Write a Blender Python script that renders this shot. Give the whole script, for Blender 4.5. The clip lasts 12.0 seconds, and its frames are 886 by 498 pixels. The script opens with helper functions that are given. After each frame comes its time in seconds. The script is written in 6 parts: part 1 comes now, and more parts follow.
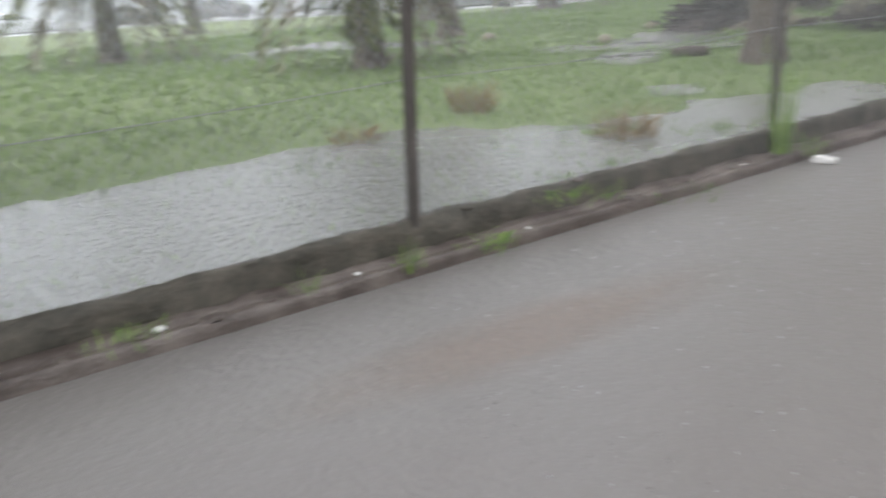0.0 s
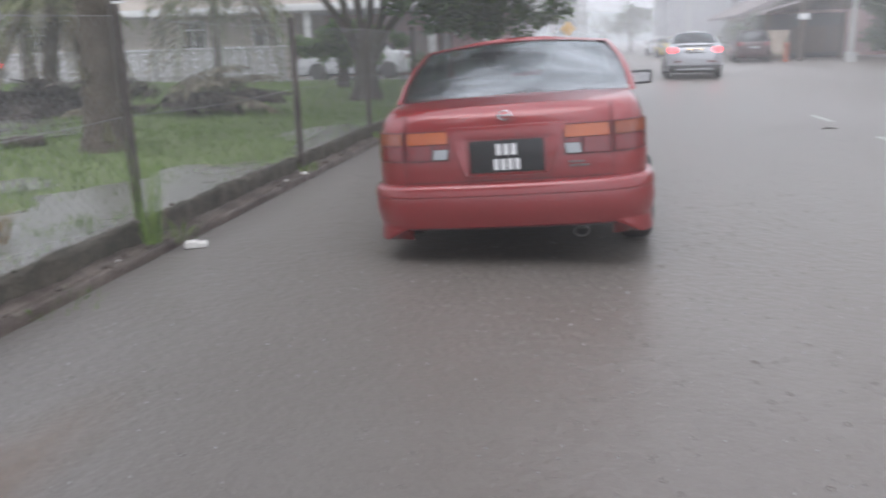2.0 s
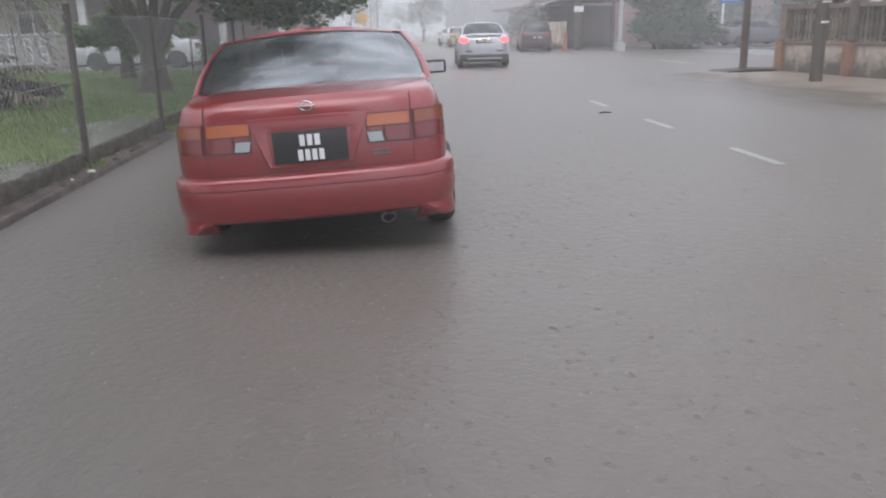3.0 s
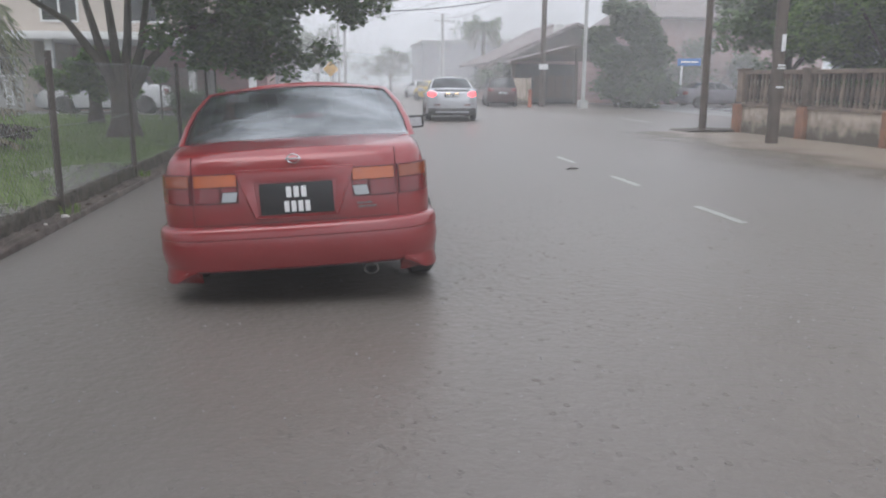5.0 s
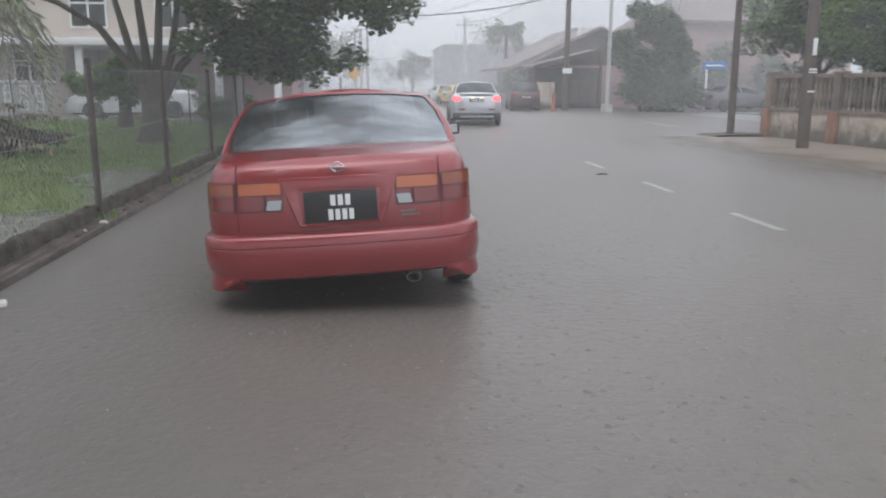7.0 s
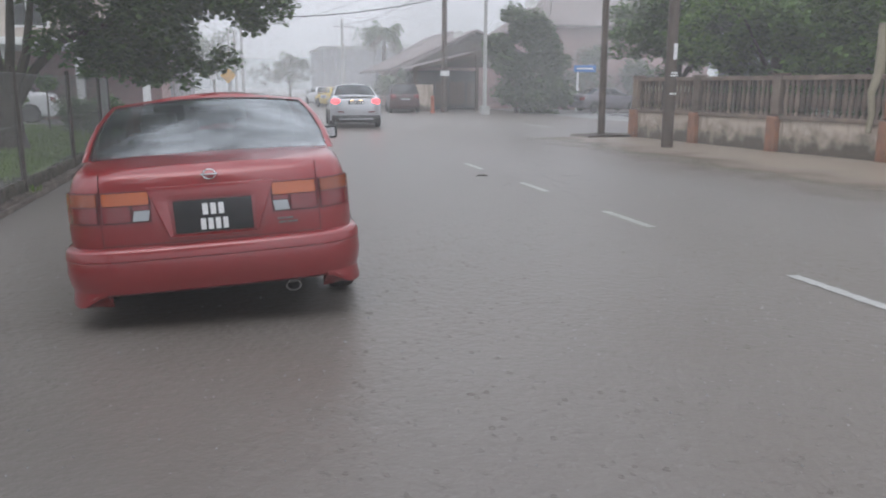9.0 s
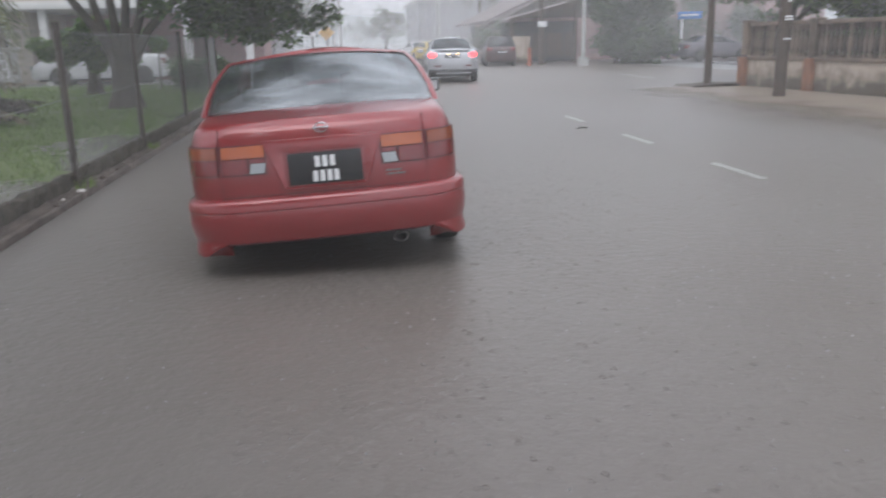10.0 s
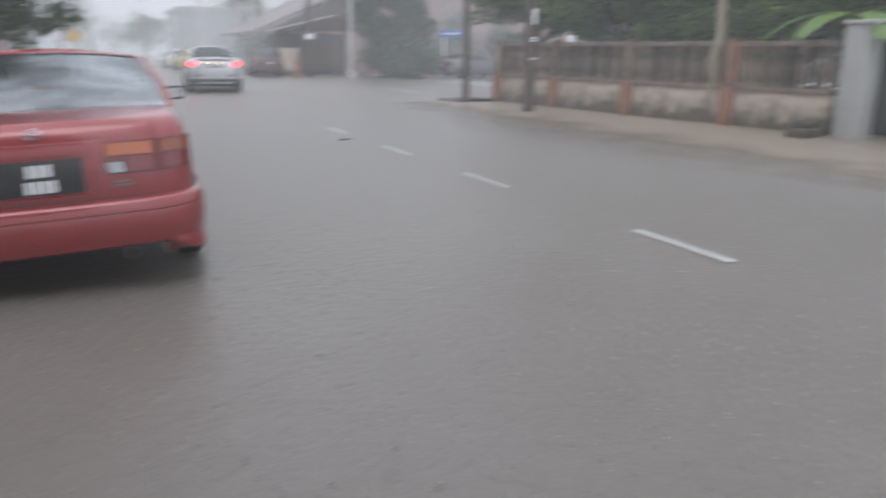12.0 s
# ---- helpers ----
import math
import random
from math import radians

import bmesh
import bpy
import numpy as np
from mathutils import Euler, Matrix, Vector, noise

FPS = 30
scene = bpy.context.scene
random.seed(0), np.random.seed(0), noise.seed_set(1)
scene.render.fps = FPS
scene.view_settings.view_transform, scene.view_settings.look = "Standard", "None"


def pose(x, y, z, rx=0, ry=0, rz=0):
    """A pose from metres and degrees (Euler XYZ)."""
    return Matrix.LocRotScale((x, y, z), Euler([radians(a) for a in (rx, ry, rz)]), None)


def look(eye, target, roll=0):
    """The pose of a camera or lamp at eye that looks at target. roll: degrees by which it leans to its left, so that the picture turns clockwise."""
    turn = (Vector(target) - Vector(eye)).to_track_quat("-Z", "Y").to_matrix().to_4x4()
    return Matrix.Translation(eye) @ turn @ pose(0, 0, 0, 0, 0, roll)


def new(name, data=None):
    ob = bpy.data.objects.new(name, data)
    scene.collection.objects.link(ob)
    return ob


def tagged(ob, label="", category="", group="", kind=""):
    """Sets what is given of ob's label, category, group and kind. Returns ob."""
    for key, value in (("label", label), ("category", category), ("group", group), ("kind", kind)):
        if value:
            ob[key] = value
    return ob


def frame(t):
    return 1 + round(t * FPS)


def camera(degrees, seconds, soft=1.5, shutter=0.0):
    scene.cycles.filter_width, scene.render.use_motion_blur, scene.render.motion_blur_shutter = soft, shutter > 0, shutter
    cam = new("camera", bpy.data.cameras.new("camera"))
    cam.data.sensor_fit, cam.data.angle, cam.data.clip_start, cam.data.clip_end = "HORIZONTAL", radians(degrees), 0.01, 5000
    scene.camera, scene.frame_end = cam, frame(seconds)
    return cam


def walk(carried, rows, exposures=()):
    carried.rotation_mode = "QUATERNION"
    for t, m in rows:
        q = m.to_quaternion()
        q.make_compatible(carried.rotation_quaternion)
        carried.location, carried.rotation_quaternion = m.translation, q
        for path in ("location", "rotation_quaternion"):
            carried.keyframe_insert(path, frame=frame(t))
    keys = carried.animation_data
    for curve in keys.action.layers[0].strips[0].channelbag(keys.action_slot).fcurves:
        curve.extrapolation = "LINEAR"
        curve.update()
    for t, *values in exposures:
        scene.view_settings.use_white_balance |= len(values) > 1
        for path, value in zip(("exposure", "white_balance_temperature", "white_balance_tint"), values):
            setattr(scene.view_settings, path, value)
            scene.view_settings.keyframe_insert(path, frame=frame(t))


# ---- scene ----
cam = camera(59.4, 12.0, soft=2.0, shutter=0.5)
PATH = [
    (0, (0.092, -0.308, 1.308), (-1.499, 0.728, 0.681), -4.3),
    (0.5, (0.024, -0.319, 1.323), (-1.224, 1.12, 0.715), -2.9),
    (1, (-0.071, -0.205, 1.326), (-1.095, 1.422, 0.775), -1.1),
    (1.5, (-0.127, -0.116, 1.315), (-0.842, 1.68, 0.802), -0.6),
    (2, (-0.213, -0.079, 1.313), (-0.555, 1.824, 0.804), -1.8),
    (2.5, (-0.271, -0.1, 1.32), (-0.293, 1.831, 0.799), -2.2),
    (3, (-0.221, -0.158, 1.323), (-0.073, 1.76, 0.775), -1.4),
    (3.5, (-0.221, -0.254, 1.308), (-0.025, 1.658, 0.754), -0.2),
    (5.5, (-0.414, -0.23, 1.376), (-0.161, 1.713, 0.975), 0.2),
    (6, (-0.466, -0.205, 1.368), (-0.274, 1.743, 0.956), 0.1),
    (6.5, (-0.486, -0.206, 1.378), (-0.303, 1.741, 0.962), 0.1),
    (8.5, (-0.487, -0.178, 1.401), (-0.073, 1.736, 0.994), 0.3),
    (9, (-0.46, -0.171, 1.401), (0.031, 1.724, 0.991), 0.2),
    (9.5, (-0.484, -0.183, 1.385), (-0.059, 1.717, 0.93), -0.7),
    (10, (-0.535, -0.188, 1.382), (-0.288, 1.728, 0.863), -1.3),
    (10.5, (-0.568, -0.213, 1.363), (-0.467, 1.702, 0.798), -1.3),
    (11, (-0.575, -0.241, 1.371), (-0.57, 1.671, 0.783), -1.3),
    (11.5, (-0.45, -0.238, 1.375), (-0.194, 1.661, 0.802), -0.1),
    (12, (-0.332, -0.197, 1.356), (0.459, 1.574, 0.866), 0.8),
]
walk(cam, [(t, look(eye, aim, lean)) for t, eye, aim, lean in PATH], exposures=[(0.0, 0.82, 6300, 12), (0.5, 1.23, 6250, 13), (1.0, 0.88, 6250, 13), (1.5, 0.77, 6200, 14), (2.0, 0.44, 6200, 15), (3.0, 0.28, 6250, 15), (6.5, 0.18, 6250, 13), (8.5, 0.18, 6200, 13), (9.5, 0.1, 6200, 14), (10.5, 0.35, 6250, 14), (11.5, 0.38, 6200, 13), (12.0, 0.22, 6150, 13)])

# ---- world: an overcast sky in heavy rain, and a wide weak sun behind the cloud
world = bpy.data.worlds.new("rain_sky")
scene.world = world
world.use_nodes = True
wn, wl = world.node_tree.nodes, world.node_tree.links
wn.clear()
sky = wn.new("ShaderNodeTexSky")
sky.sky_type = "NISHITA"
sky.sun_disc = False
sky.sun_elevation, sky.sun_rotation = radians(55), radians(200)
sky.air_density, sky.dust_density = 1.0, 4.0
grey = wn.new("ShaderNodeRGBToBW")
cloud = wn.new("ShaderNodeMix")
cloud.data_type = "RGBA"
cloud.inputs[0].default_value = 0.12
deck = wn.new("ShaderNodeMix")
deck.data_type = "RGBA"
deck.inputs[0].default_value = 0.85
# overcast sky: three times brighter overhead than at the horizon
up, part_z, rise = wn.new("ShaderNodeTexCoord"), wn.new("ShaderNodeSeparateXYZ"), wn.new("ShaderNodeMapRange")
rise.inputs[1].default_value, rise.inputs[2].default_value = 0.0, 1.0
rise.inputs[3].default_value, rise.inputs[4].default_value = 0.0, 1.0
over = wn.new("ShaderNodeMix")
over.data_type = "RGBA"
over.inputs[6].default_value = (5.2, 5.45, 5.7, 1)
over.inputs[7].default_value = (15.0, 15.6, 16.2, 1)
wl.new(up.outputs["Generated"], part_z.inputs[0])
wl.new(part_z.outputs[2], rise.inputs[0])
wl.new(rise.outputs[0], over.inputs[0])
# slow uneven cloud
cl_n, cl_r, cl_m = wn.new("ShaderNodeTexNoise"), wn.new("ShaderNodeMapRange"), wn.new("ShaderNodeVectorMath")
cl_n.inputs["Scale"].default_value, cl_n.inputs["Detail"].default_value = 2.6, 3
cl_r.inputs[1].default_value, cl_r.inputs[2].default_value = 0.36, 0.64
cl_r.inputs[3].default_value, cl_r.inputs[4].default_value = 0.72, 1.28
cl_m.operation = "SCALE"
wl.new(up.outputs["Generated"], cl_n.inputs["Vector"])
wl.new(cl_n.outputs[0], cl_r.inputs[0])
wl.new(over.outputs[2], cl_m.inputs[0])
wl.new(cl_r.outputs[0], cl_m.inputs["Scale"])
wl.new(cl_m.outputs[0], deck.inputs[7])
bg = wn.new("ShaderNodeBackground")
bg.inputs["Strength"].default_value = 0.12
wout = wn.new("ShaderNodeOutputWorld")
wl.new(sky.outputs[0], grey.inputs[0])
wl.new(grey.outputs[0], cloud.inputs[6])
wl.new(sky.outputs[0], cloud.inputs[7])
wl.new(cloud.outputs[2], deck.inputs[6])
wl.new(deck.outputs[2], bg.inputs[0])
wl.new(bg.outputs[0], wout.inputs[0])
sun = new("sun", bpy.data.lights.new("sun", "SUN"))
sun.data.energy, sun.data.angle, sun.data.color = 0.7, radians(40), (1.0, 0.97, 0.93)
sun.matrix_world = look((0, 0, 30), (6, 16, 0))


# ---- materials
def mat(name, a, b=None, rough=0.6, metal=0.0, scale=3.0, fine=40.0, bump=0.1, dist=0.01, coat=0.0, spread=0.5, rough_b=None, spec=0.5, island=0.0, each=0.0):
    """A surface whose colour wanders between a and b at two scales, with fine relief."""
    b = b or tuple(c * 0.75 for c in a)
    m = bpy.data.materials.new(name)
    m.use_nodes = True
    n, l = m.node_tree.nodes, m.node_tree.links
    p = n["Principled BSDF"]
    co = n.new("ShaderNodeTexCoord")
    n1, n2 = n.new("ShaderNodeTexNoise"), n.new("ShaderNodeTexNoise")
    n1.inputs["Scale"].default_value, n1.inputs["Detail"].default_value = scale, 5
    n2.inputs["Scale"].default_value, n2.inputs["Detail"].default_value = fine, 4
    l.new(co.outputs["Object"], n1.inputs["Vector"])
    l.new(co.outputs["Object"], n2.inputs["Vector"])
    add = n.new("ShaderNodeMath")
    add.operation = "MULTIPLY_ADD"
    add.inputs[1].default_value = 0.65
    l.new(n1.outputs[0], add.inputs[0])
    half = n.new("ShaderNodeMath")
    half.operation = "MULTIPLY"
    half.inputs[1].default_value = 0.35
    l.new(n2.outputs[0], half.inputs[0])
    l.new(half.outputs[0], add.inputs[2])
    fac = add.outputs[0]
    if island:
        geo, mix = n.new("ShaderNodeNewGeometry"), n.new("ShaderNodeMath")
        mix.operation = "MULTIPLY_ADD"
        mix.inputs[1].default_value = island
        l.new(geo.outputs["Random Per Island"], mix.inputs[0])
        sub = n.new("ShaderNodeMath")
        sub.operation = "SUBTRACT"
        sub.inputs[1].default_value = island / 2
        l.new(fac, mix.inputs[2])
        l.new(mix.outputs[0], sub.inputs[0])
        fac = sub.outputs[0]
    if each:
        info, vary = n.new("ShaderNodeObjectInfo"), n.new("ShaderNodeMath")
        vary.operation = "MULTIPLY_ADD"
        vary.inputs[1].default_value = each
        shift = n.new("ShaderNodeMath")
        shift.operation = "SUBTRACT"
        shift.inputs[1].default_value = each / 2
        l.new(info.outputs["Random"], vary.inputs[0])
        l.new(fac, vary.inputs[2])
        l.new(vary.outputs[0], shift.inputs[0])
        fac = shift.outputs[0]
    r = n.new("ShaderNodeValToRGB")
    r.color_ramp.elements[0].position, r.color_ramp.elements[1].position = 0.5 - spread / 2, 0.5 + spread / 2
    r.color_ramp.elements[0].color, r.color_ramp.elements[1].color = (*a, 1), (*b, 1)
    l.new(fac, r.inputs[0])
    l.new(r.outputs[0], p.inputs["Base Color"])
    p.inputs["Roughness"].default_value, p.inputs["Metallic"].default_value = rough, metal
    p.inputs["Coat Weight"].default_value, p.inputs["Coat Roughness"].default_value = coat, 0.06
    p.inputs["Specular IOR Level"].default_value = spec
    if rough_b is not None:
        mr = n.new("ShaderNodeMapRange")
        mr.inputs[1].default_value, mr.inputs[2].default_value = 0.35, 0.65
        mr.inputs[3].default_value, mr.inputs[4].default_value = rough, rough_b
        l.new(n1.outputs[0], mr.inputs[0])
        l.new(mr.outputs[0], p.inputs["Roughness"])
    if bump:
        bn = n.new("ShaderNodeBump")
        bn.inputs["Strength"].default_value, bn.inputs["Distance"].default_value = bump, dist
        l.new(n2.outputs[0], bn.inputs["Height"])
        l.new(bn.outputs[0], p.inputs["Normal"])
    return m


def glass(name, tint, ior=1.9, rough=0.04):
    """A thin tinted pane, wet outside: clear through, with mirror gloss by angle."""
    m = bpy.data.materials.new(name)
    m.use_nodes = True
    n, l = m.node_tree.nodes, m.node_tree.links
    n.clear()
    tr, gl, mx, fr, out = (n.new("ShaderNode" + k) for k in ("BsdfTransparent", "BsdfGlossy", "MixShader", "Fresnel", "OutputMaterial"))
    tr.inputs[0].default_value = (*tint, 1)
    gl.inputs["Roughness"].default_value = rough
    gl.inputs[0].default_value = (0.92, 0.97, 1.0, 1)
    fr.inputs[0].default_value = ior
    co, no, bn = n.new("ShaderNodeTexCoord"), n.new("ShaderNodeTexNoise"), n.new("ShaderNodeBump")
    no.inputs["Scale"].default_value, no.inputs["Detail"].default_value = 5.0, 3
    bn.inputs["Strength"].default_value, bn.inputs["Distance"].default_value = 0.25, 0.03
    l.new(co.outputs["Object"], no.inputs["Vector"])
    l.new(no.outputs[0], bn.inputs["Height"])
    l.new(bn.outputs[0], gl.inputs["Normal"])
    # soft slanting bands in the gloss imitate streaky reflections of cloud and trees
    refl_band, fmap, frng, fmul = (n.new("ShaderNode" + k) for k in ("TexNoise", "Mapping", "MapRange", "Math"))
    refl_band.inputs["Scale"].default_value, refl_band.inputs["Detail"].default_value = 1.6, 4
    fmap.inputs["Rotation"].default_value, fmap.inputs["Scale"].default_value = (0, 0, 0.5), (1.0, 2.6, 1.0)
    frng.inputs[1].default_value, frng.inputs[2].default_value = 0.36, 0.64
    frng.inputs[3].default_value, frng.inputs[4].default_value = 0.35, 1.25
    fmul.operation = "MULTIPLY"
    fmul.use_clamp = True
    l.new(co.outputs["Object"], fmap.inputs["Vector"])
    l.new(fmap.outputs[0], refl_band.inputs["Vector"])
    l.new(refl_band.outputs[0], frng.inputs[0])
    l.new(fr.outputs[0], fmul.inputs[0])
    l.new(frng.outputs[0], fmul.inputs[1])
    l.new(fmul.outputs[0], mx.inputs[0])
    l.new(tr.outputs[0], mx.inputs[1])
    l.new(gl.outputs[0], mx.inputs[2])
    l.new(mx.outputs[0], out.inputs[0])
    return m


def lamp_mat(name, col, strength):
    m = bpy.data.materials.new(name)
    m.use_nodes = True
    p = m.node_tree.nodes["Principled BSDF"]
    p.inputs["Base Color"].default_value = (*col, 1)
    p.inputs["Roughness"].default_value = 0.15
    p.inputs["Emission Color"].default_value = (*col, 1)
    p.inputs["Emission Strength"].default_value = strength
    return m


def flood(name, a, b, rough_a, rough_b, drop=38.0):
    """Rain-beaten shallow water over a hard floor: dull where the drops break it, glossier where it lies deeper."""
    m = bpy.data.materials.new(name)
    m.use_nodes = True
    n, l = m.node_tree.nodes, m.node_tree.links
    p = n["Principled BSDF"]
    co = n.new("ShaderNodeTexCoord")
    big, mid, fine, drops = (n.new("ShaderNodeTexNoise") for _ in range(3)), None, None, n.new("ShaderNodeTexVoronoi")
    big, mid, fine = big
    big.inputs["Scale"].default_value, big.inputs["Detail"].default_value = 0.2, 2
    mid.inputs["Scale"].default_value, mid.inputs["Detail"].default_value = 1.6, 6
    fine.inputs["Scale"].default_value, fine.inputs["Detail"].default_value = drop, 4
    drops.inputs["Scale"].default_value = drop * 0.5
    drops.feature = "SMOOTH_F1"
    stretch = n.new("ShaderNodeMapping")
    stretch.inputs["Scale"].default_value = (1.0, 0.35, 1.0)
    l.new(co.outputs["Object"], stretch.inputs["Vector"])
    l.new(stretch.outputs[0], big.inputs["Vector"])
    for t in (mid, fine, drops):
        l.new(co.outputs["Object"], t.inputs["Vector"])
    s = n.new("ShaderNodeMath")
    s.operation = "MULTIPLY_ADD"
    s.inputs[1].default_value = 0.82
    l.new(big.outputs[0], s.inputs[0])
    h = n.new("ShaderNodeMath")
    h.operation = "MULTIPLY"
    h.inputs[1].default_value = 0.18
    l.new(mid.outputs[0], h.inputs[0])
    l.new(h.outputs[0], s.inputs[2])
    r = n.new("ShaderNodeValToRGB")
    r.color_ramp.elements[0].position, r.color_ramp.elements[1].position = 0.26, 0.74
    r.color_ramp.elements[0].color, r.color_ramp.elements[1].color = (*a, 1), (*b, 1)
    l.new(s.outputs[0], r.inputs[0])
    l.new(r.outputs[0], p.inputs["Base Color"])
    mr = n.new("ShaderNodeMapRange")
    mr.inputs[1].default_value, mr.inputs[2].default_value = 0.25, 0.75
    mr.inputs[3].default_value, mr.inputs[4].default_value = rough_a, rough_b
    l.new(s.outputs[0], mr.inputs[0])
    l.new(mr.outputs[0], p.inputs["Roughness"])
    hs = n.new("ShaderNodeMath")
    hs.operation = "ADD"
    l.new(fine.outputs[0], hs.inputs[0])
    l.new(drops.outputs["Distance"], hs.inputs[1])
    bn = n.new("ShaderNodeBump")
    bn.inputs["Strength"].default_value, bn.inputs["Distance"].default_value = 0.36, 0.012
    l.new(hs.outputs[0], bn.inputs["Height"])
    l.new(bn.outputs[0], p.inputs["Normal"])
    p.inputs["IOR"].default_value = 1.45
    return m


M_ROAD = flood("flooded_asphalt", (0.128, 0.108, 0.092), (0.184, 0.173, 0.163), 0.34, 0.46)
M_MUD = flood("muddy_verge", (0.20, 0.165, 0.13), (0.28, 0.235, 0.19), 0.3, 0.5)
M_PUDDLE = flood("puddle_water", (0.10, 0.098, 0.082), (0.165, 0.16, 0.14), 0.16, 0.32, 34)
M_SIDE = flood("wet_side_street", (0.17, 0.17, 0.17), (0.26, 0.26, 0.26), 0.2, 0.4)
M_PAINT = mat("road_paint", (0.46, 0.46, 0.45), (0.28, 0.275, 0.265), 0.35, scale=6, bump=0.2)
M_PAINT_DULL = mat("dull_road_paint", (0.40, 0.40, 0.385), (0.22, 0.21, 0.20), 0.35, scale=9, bump=0.2)
M_SOIL = mat("lawn_soil", (0.10, 0.135, 0.05), (0.145, 0.18, 0.066), 0.9, scale=0.7, fine=30, bump=0.6, dist=0.03)
M_GRASS = mat("grass_blades", (0.105, 0.165, 0.045), (0.18, 0.26, 0.075), 0.6, scale=0.4, fine=4, bump=0, island=0.5)
M_DRY = mat("dry_grass", (0.16, 0.11, 0.05), (0.30, 0.22, 0.11), 0.8, scale=3, bump=0, island=0.5)
M_WEED = mat("weed_green", (0.10, 0.20, 0.03), (0.25, 0.36, 0.08), 0.6, scale=3, bump=0, island=0.6)
M_KERB = mat("mossy_concrete", (0.018, 0.017, 0.010), (0.105, 0.09, 0.068), 0.7, scale=7, fine=40, bump=0.6, dist=0.02, spread=0.35)
M_GUTTER = mat("worn_gutter", (0.045, 0.032, 0.025), (0.17, 0.14, 0.118), 0.45, spread=0.3, scale=5, fine=60, bump=0.7, dist=0.016)
M_POST = mat("rusty_steel", (0.045, 0.038, 0.032), (0.11, 0.095, 0.082), 0.6, 0.2, scale=6, fine=80, bump=0.4, dist=0.004)
M_WIRE = mat("galvanised_wire", (0.15, 0.15, 0.145), (0.26, 0.26, 0.25), 0.5, 0.2, bump=0)
M_BARK = mat("wet_bark", (0.035, 0.028, 0.022), (0.12, 0.10, 0.08), 0.8, scale=4, fine=30, bump=0.9, dist=0.03)
M_PALMBARK = mat("palm_bark", (0.045, 0.036, 0.028), (0.14, 0.115, 0.088), 0.85, scale=5, fine=24, bump=0.9, dist=0.03)
M_LEAF = mat("tree_leaf", (0.052, 0.098, 0.032), (0.125, 0.195, 0.068), 0.45, scale=0.8, fine=6, bump=0, island=0.6)
M_LEAF2 = mat("bright_leaf", (0.07, 0.14, 0.03), (0.19, 0.30, 0.08), 0.45, scale=0.8, fine=6, bump=0, island=0.6)
M_LEAF3 = mat("rain_grey_leaf", (0.05, 0.085, 0.035), (0.11, 0.155, 0.065), 0.55, scale=0.5, fine=6, bump=0, island=0.5)
# thin leaves let some of the sky through
for leaf, share in ((M_LEAF, 0.3), (M_LEAF2, 0.4), (M_LEAF3, 0.25)):
    tn, tl = leaf.node_tree.nodes, leaf.node_tree.links
    t_p, t_out, t_tr, t_mx = tn["Principled BSDF"], tn["Material Output"], tn.new("ShaderNodeBsdfTranslucent"), tn.new("ShaderNodeMixShader")
    t_mx.inputs[0].default_value = share
    tl.new(t_p.inputs["Base Color"].links[0].from_socket, t_tr.inputs[0])
    tl.new(t_p.outputs[0], t_mx.inputs[1])
    tl.new(t_tr.outputs[0], t_mx.inputs[2])
    tl.new(t_mx.outputs[0], t_out.inputs[0])
M_FROND = mat("palm_frond", (0.075, 0.095, 0.033), (0.19, 0.195, 0.078), 0.5, scale=1.5, fine=8, bump=0, island=0.5)
M_DEADFROND = mat("dead_frond", (0.11, 0.095, 0.065), (0.26, 0.23, 0.16), 0.8, scale=1.5, fine=8, bump=0, island=0.5)
M_DEBRIS = mat("wet_debris", (0.03, 0.025, 0.02), (0.11, 0.09, 0.075), 0.75, scale=6, fine=40, bump=0.7, dist=0.02, island=0.4)
M_PAPER = mat("white_card", (0.78, 0.76, 0.72), (0.6, 0.58, 0.54), 0.6, scale=14, bump=0.1)
M_RED = mat("red_car_paint", (0.245, 0.012, 0.014), (0.185, 0.010, 0.012), 0.3, 0.15, scale=2, fine=120, bump=0.03, dist=0.002, coat=0.9)
M_SILVER = mat("silver_car_paint", (0.50, 0.51, 0.53), (0.44, 0.45, 0.47), 0.3, 0.55, scale=2, fine=150, bump=0.02, coat=0.7)
M_SILVER2 = mat("dull_silver_paint", (0.30, 0.31, 0.31), (0.24, 0.25, 0.25), 0.35, 0.4, scale=2, bump=0.02, coat=0.5)
M_WHITECAR = mat("white_car_paint", (0.7, 0.71, 0.72), (0.6, 0.61, 0.62), 0.3, scale=2, bump=0.02, coat=0.6)
M_GREYCAR = mat("grey_car_paint", (0.10, 0.09, 0.105), (0.13, 0.12, 0.135), 0.35, 0.3, scale=2, bump=0.02, coat=0.6)
M_DARKCAR = mat("dark_car_paint", (0.035, 0.04, 0.045), (0.05, 0.055, 0.06), 0.35, 0.2, scale=2, bump=0.02, coat=0.6)
M_MAROON = mat("maroon_car_paint", (0.055, 0.016, 0.018), (0.04, 0.013, 0.014), 0.35, 0.1, scale=2, bump=0.02, coat=0.6)
M_YELLOW = mat("yellow_taxi_paint", (0.70, 0.50, 0.06), (0.62, 0.43, 0.05), 0.35, scale=2, bump=0.02, coat=0.5)
M_GLASS = glass("car_glass", (0.36, 0.40, 0.41), 3.0, 0.22)
M_GLASSD = glass("dark_car_glass", (0.10, 0.11, 0.12), 1.6)
M_PANE = glass("house_pane", (0.35, 0.38, 0.38), 1.6)
M_SEAM = mat("dark_seam", (0.085, 0.009, 0.010), (0.06, 0.007, 0.008), 0.6, bump=0)
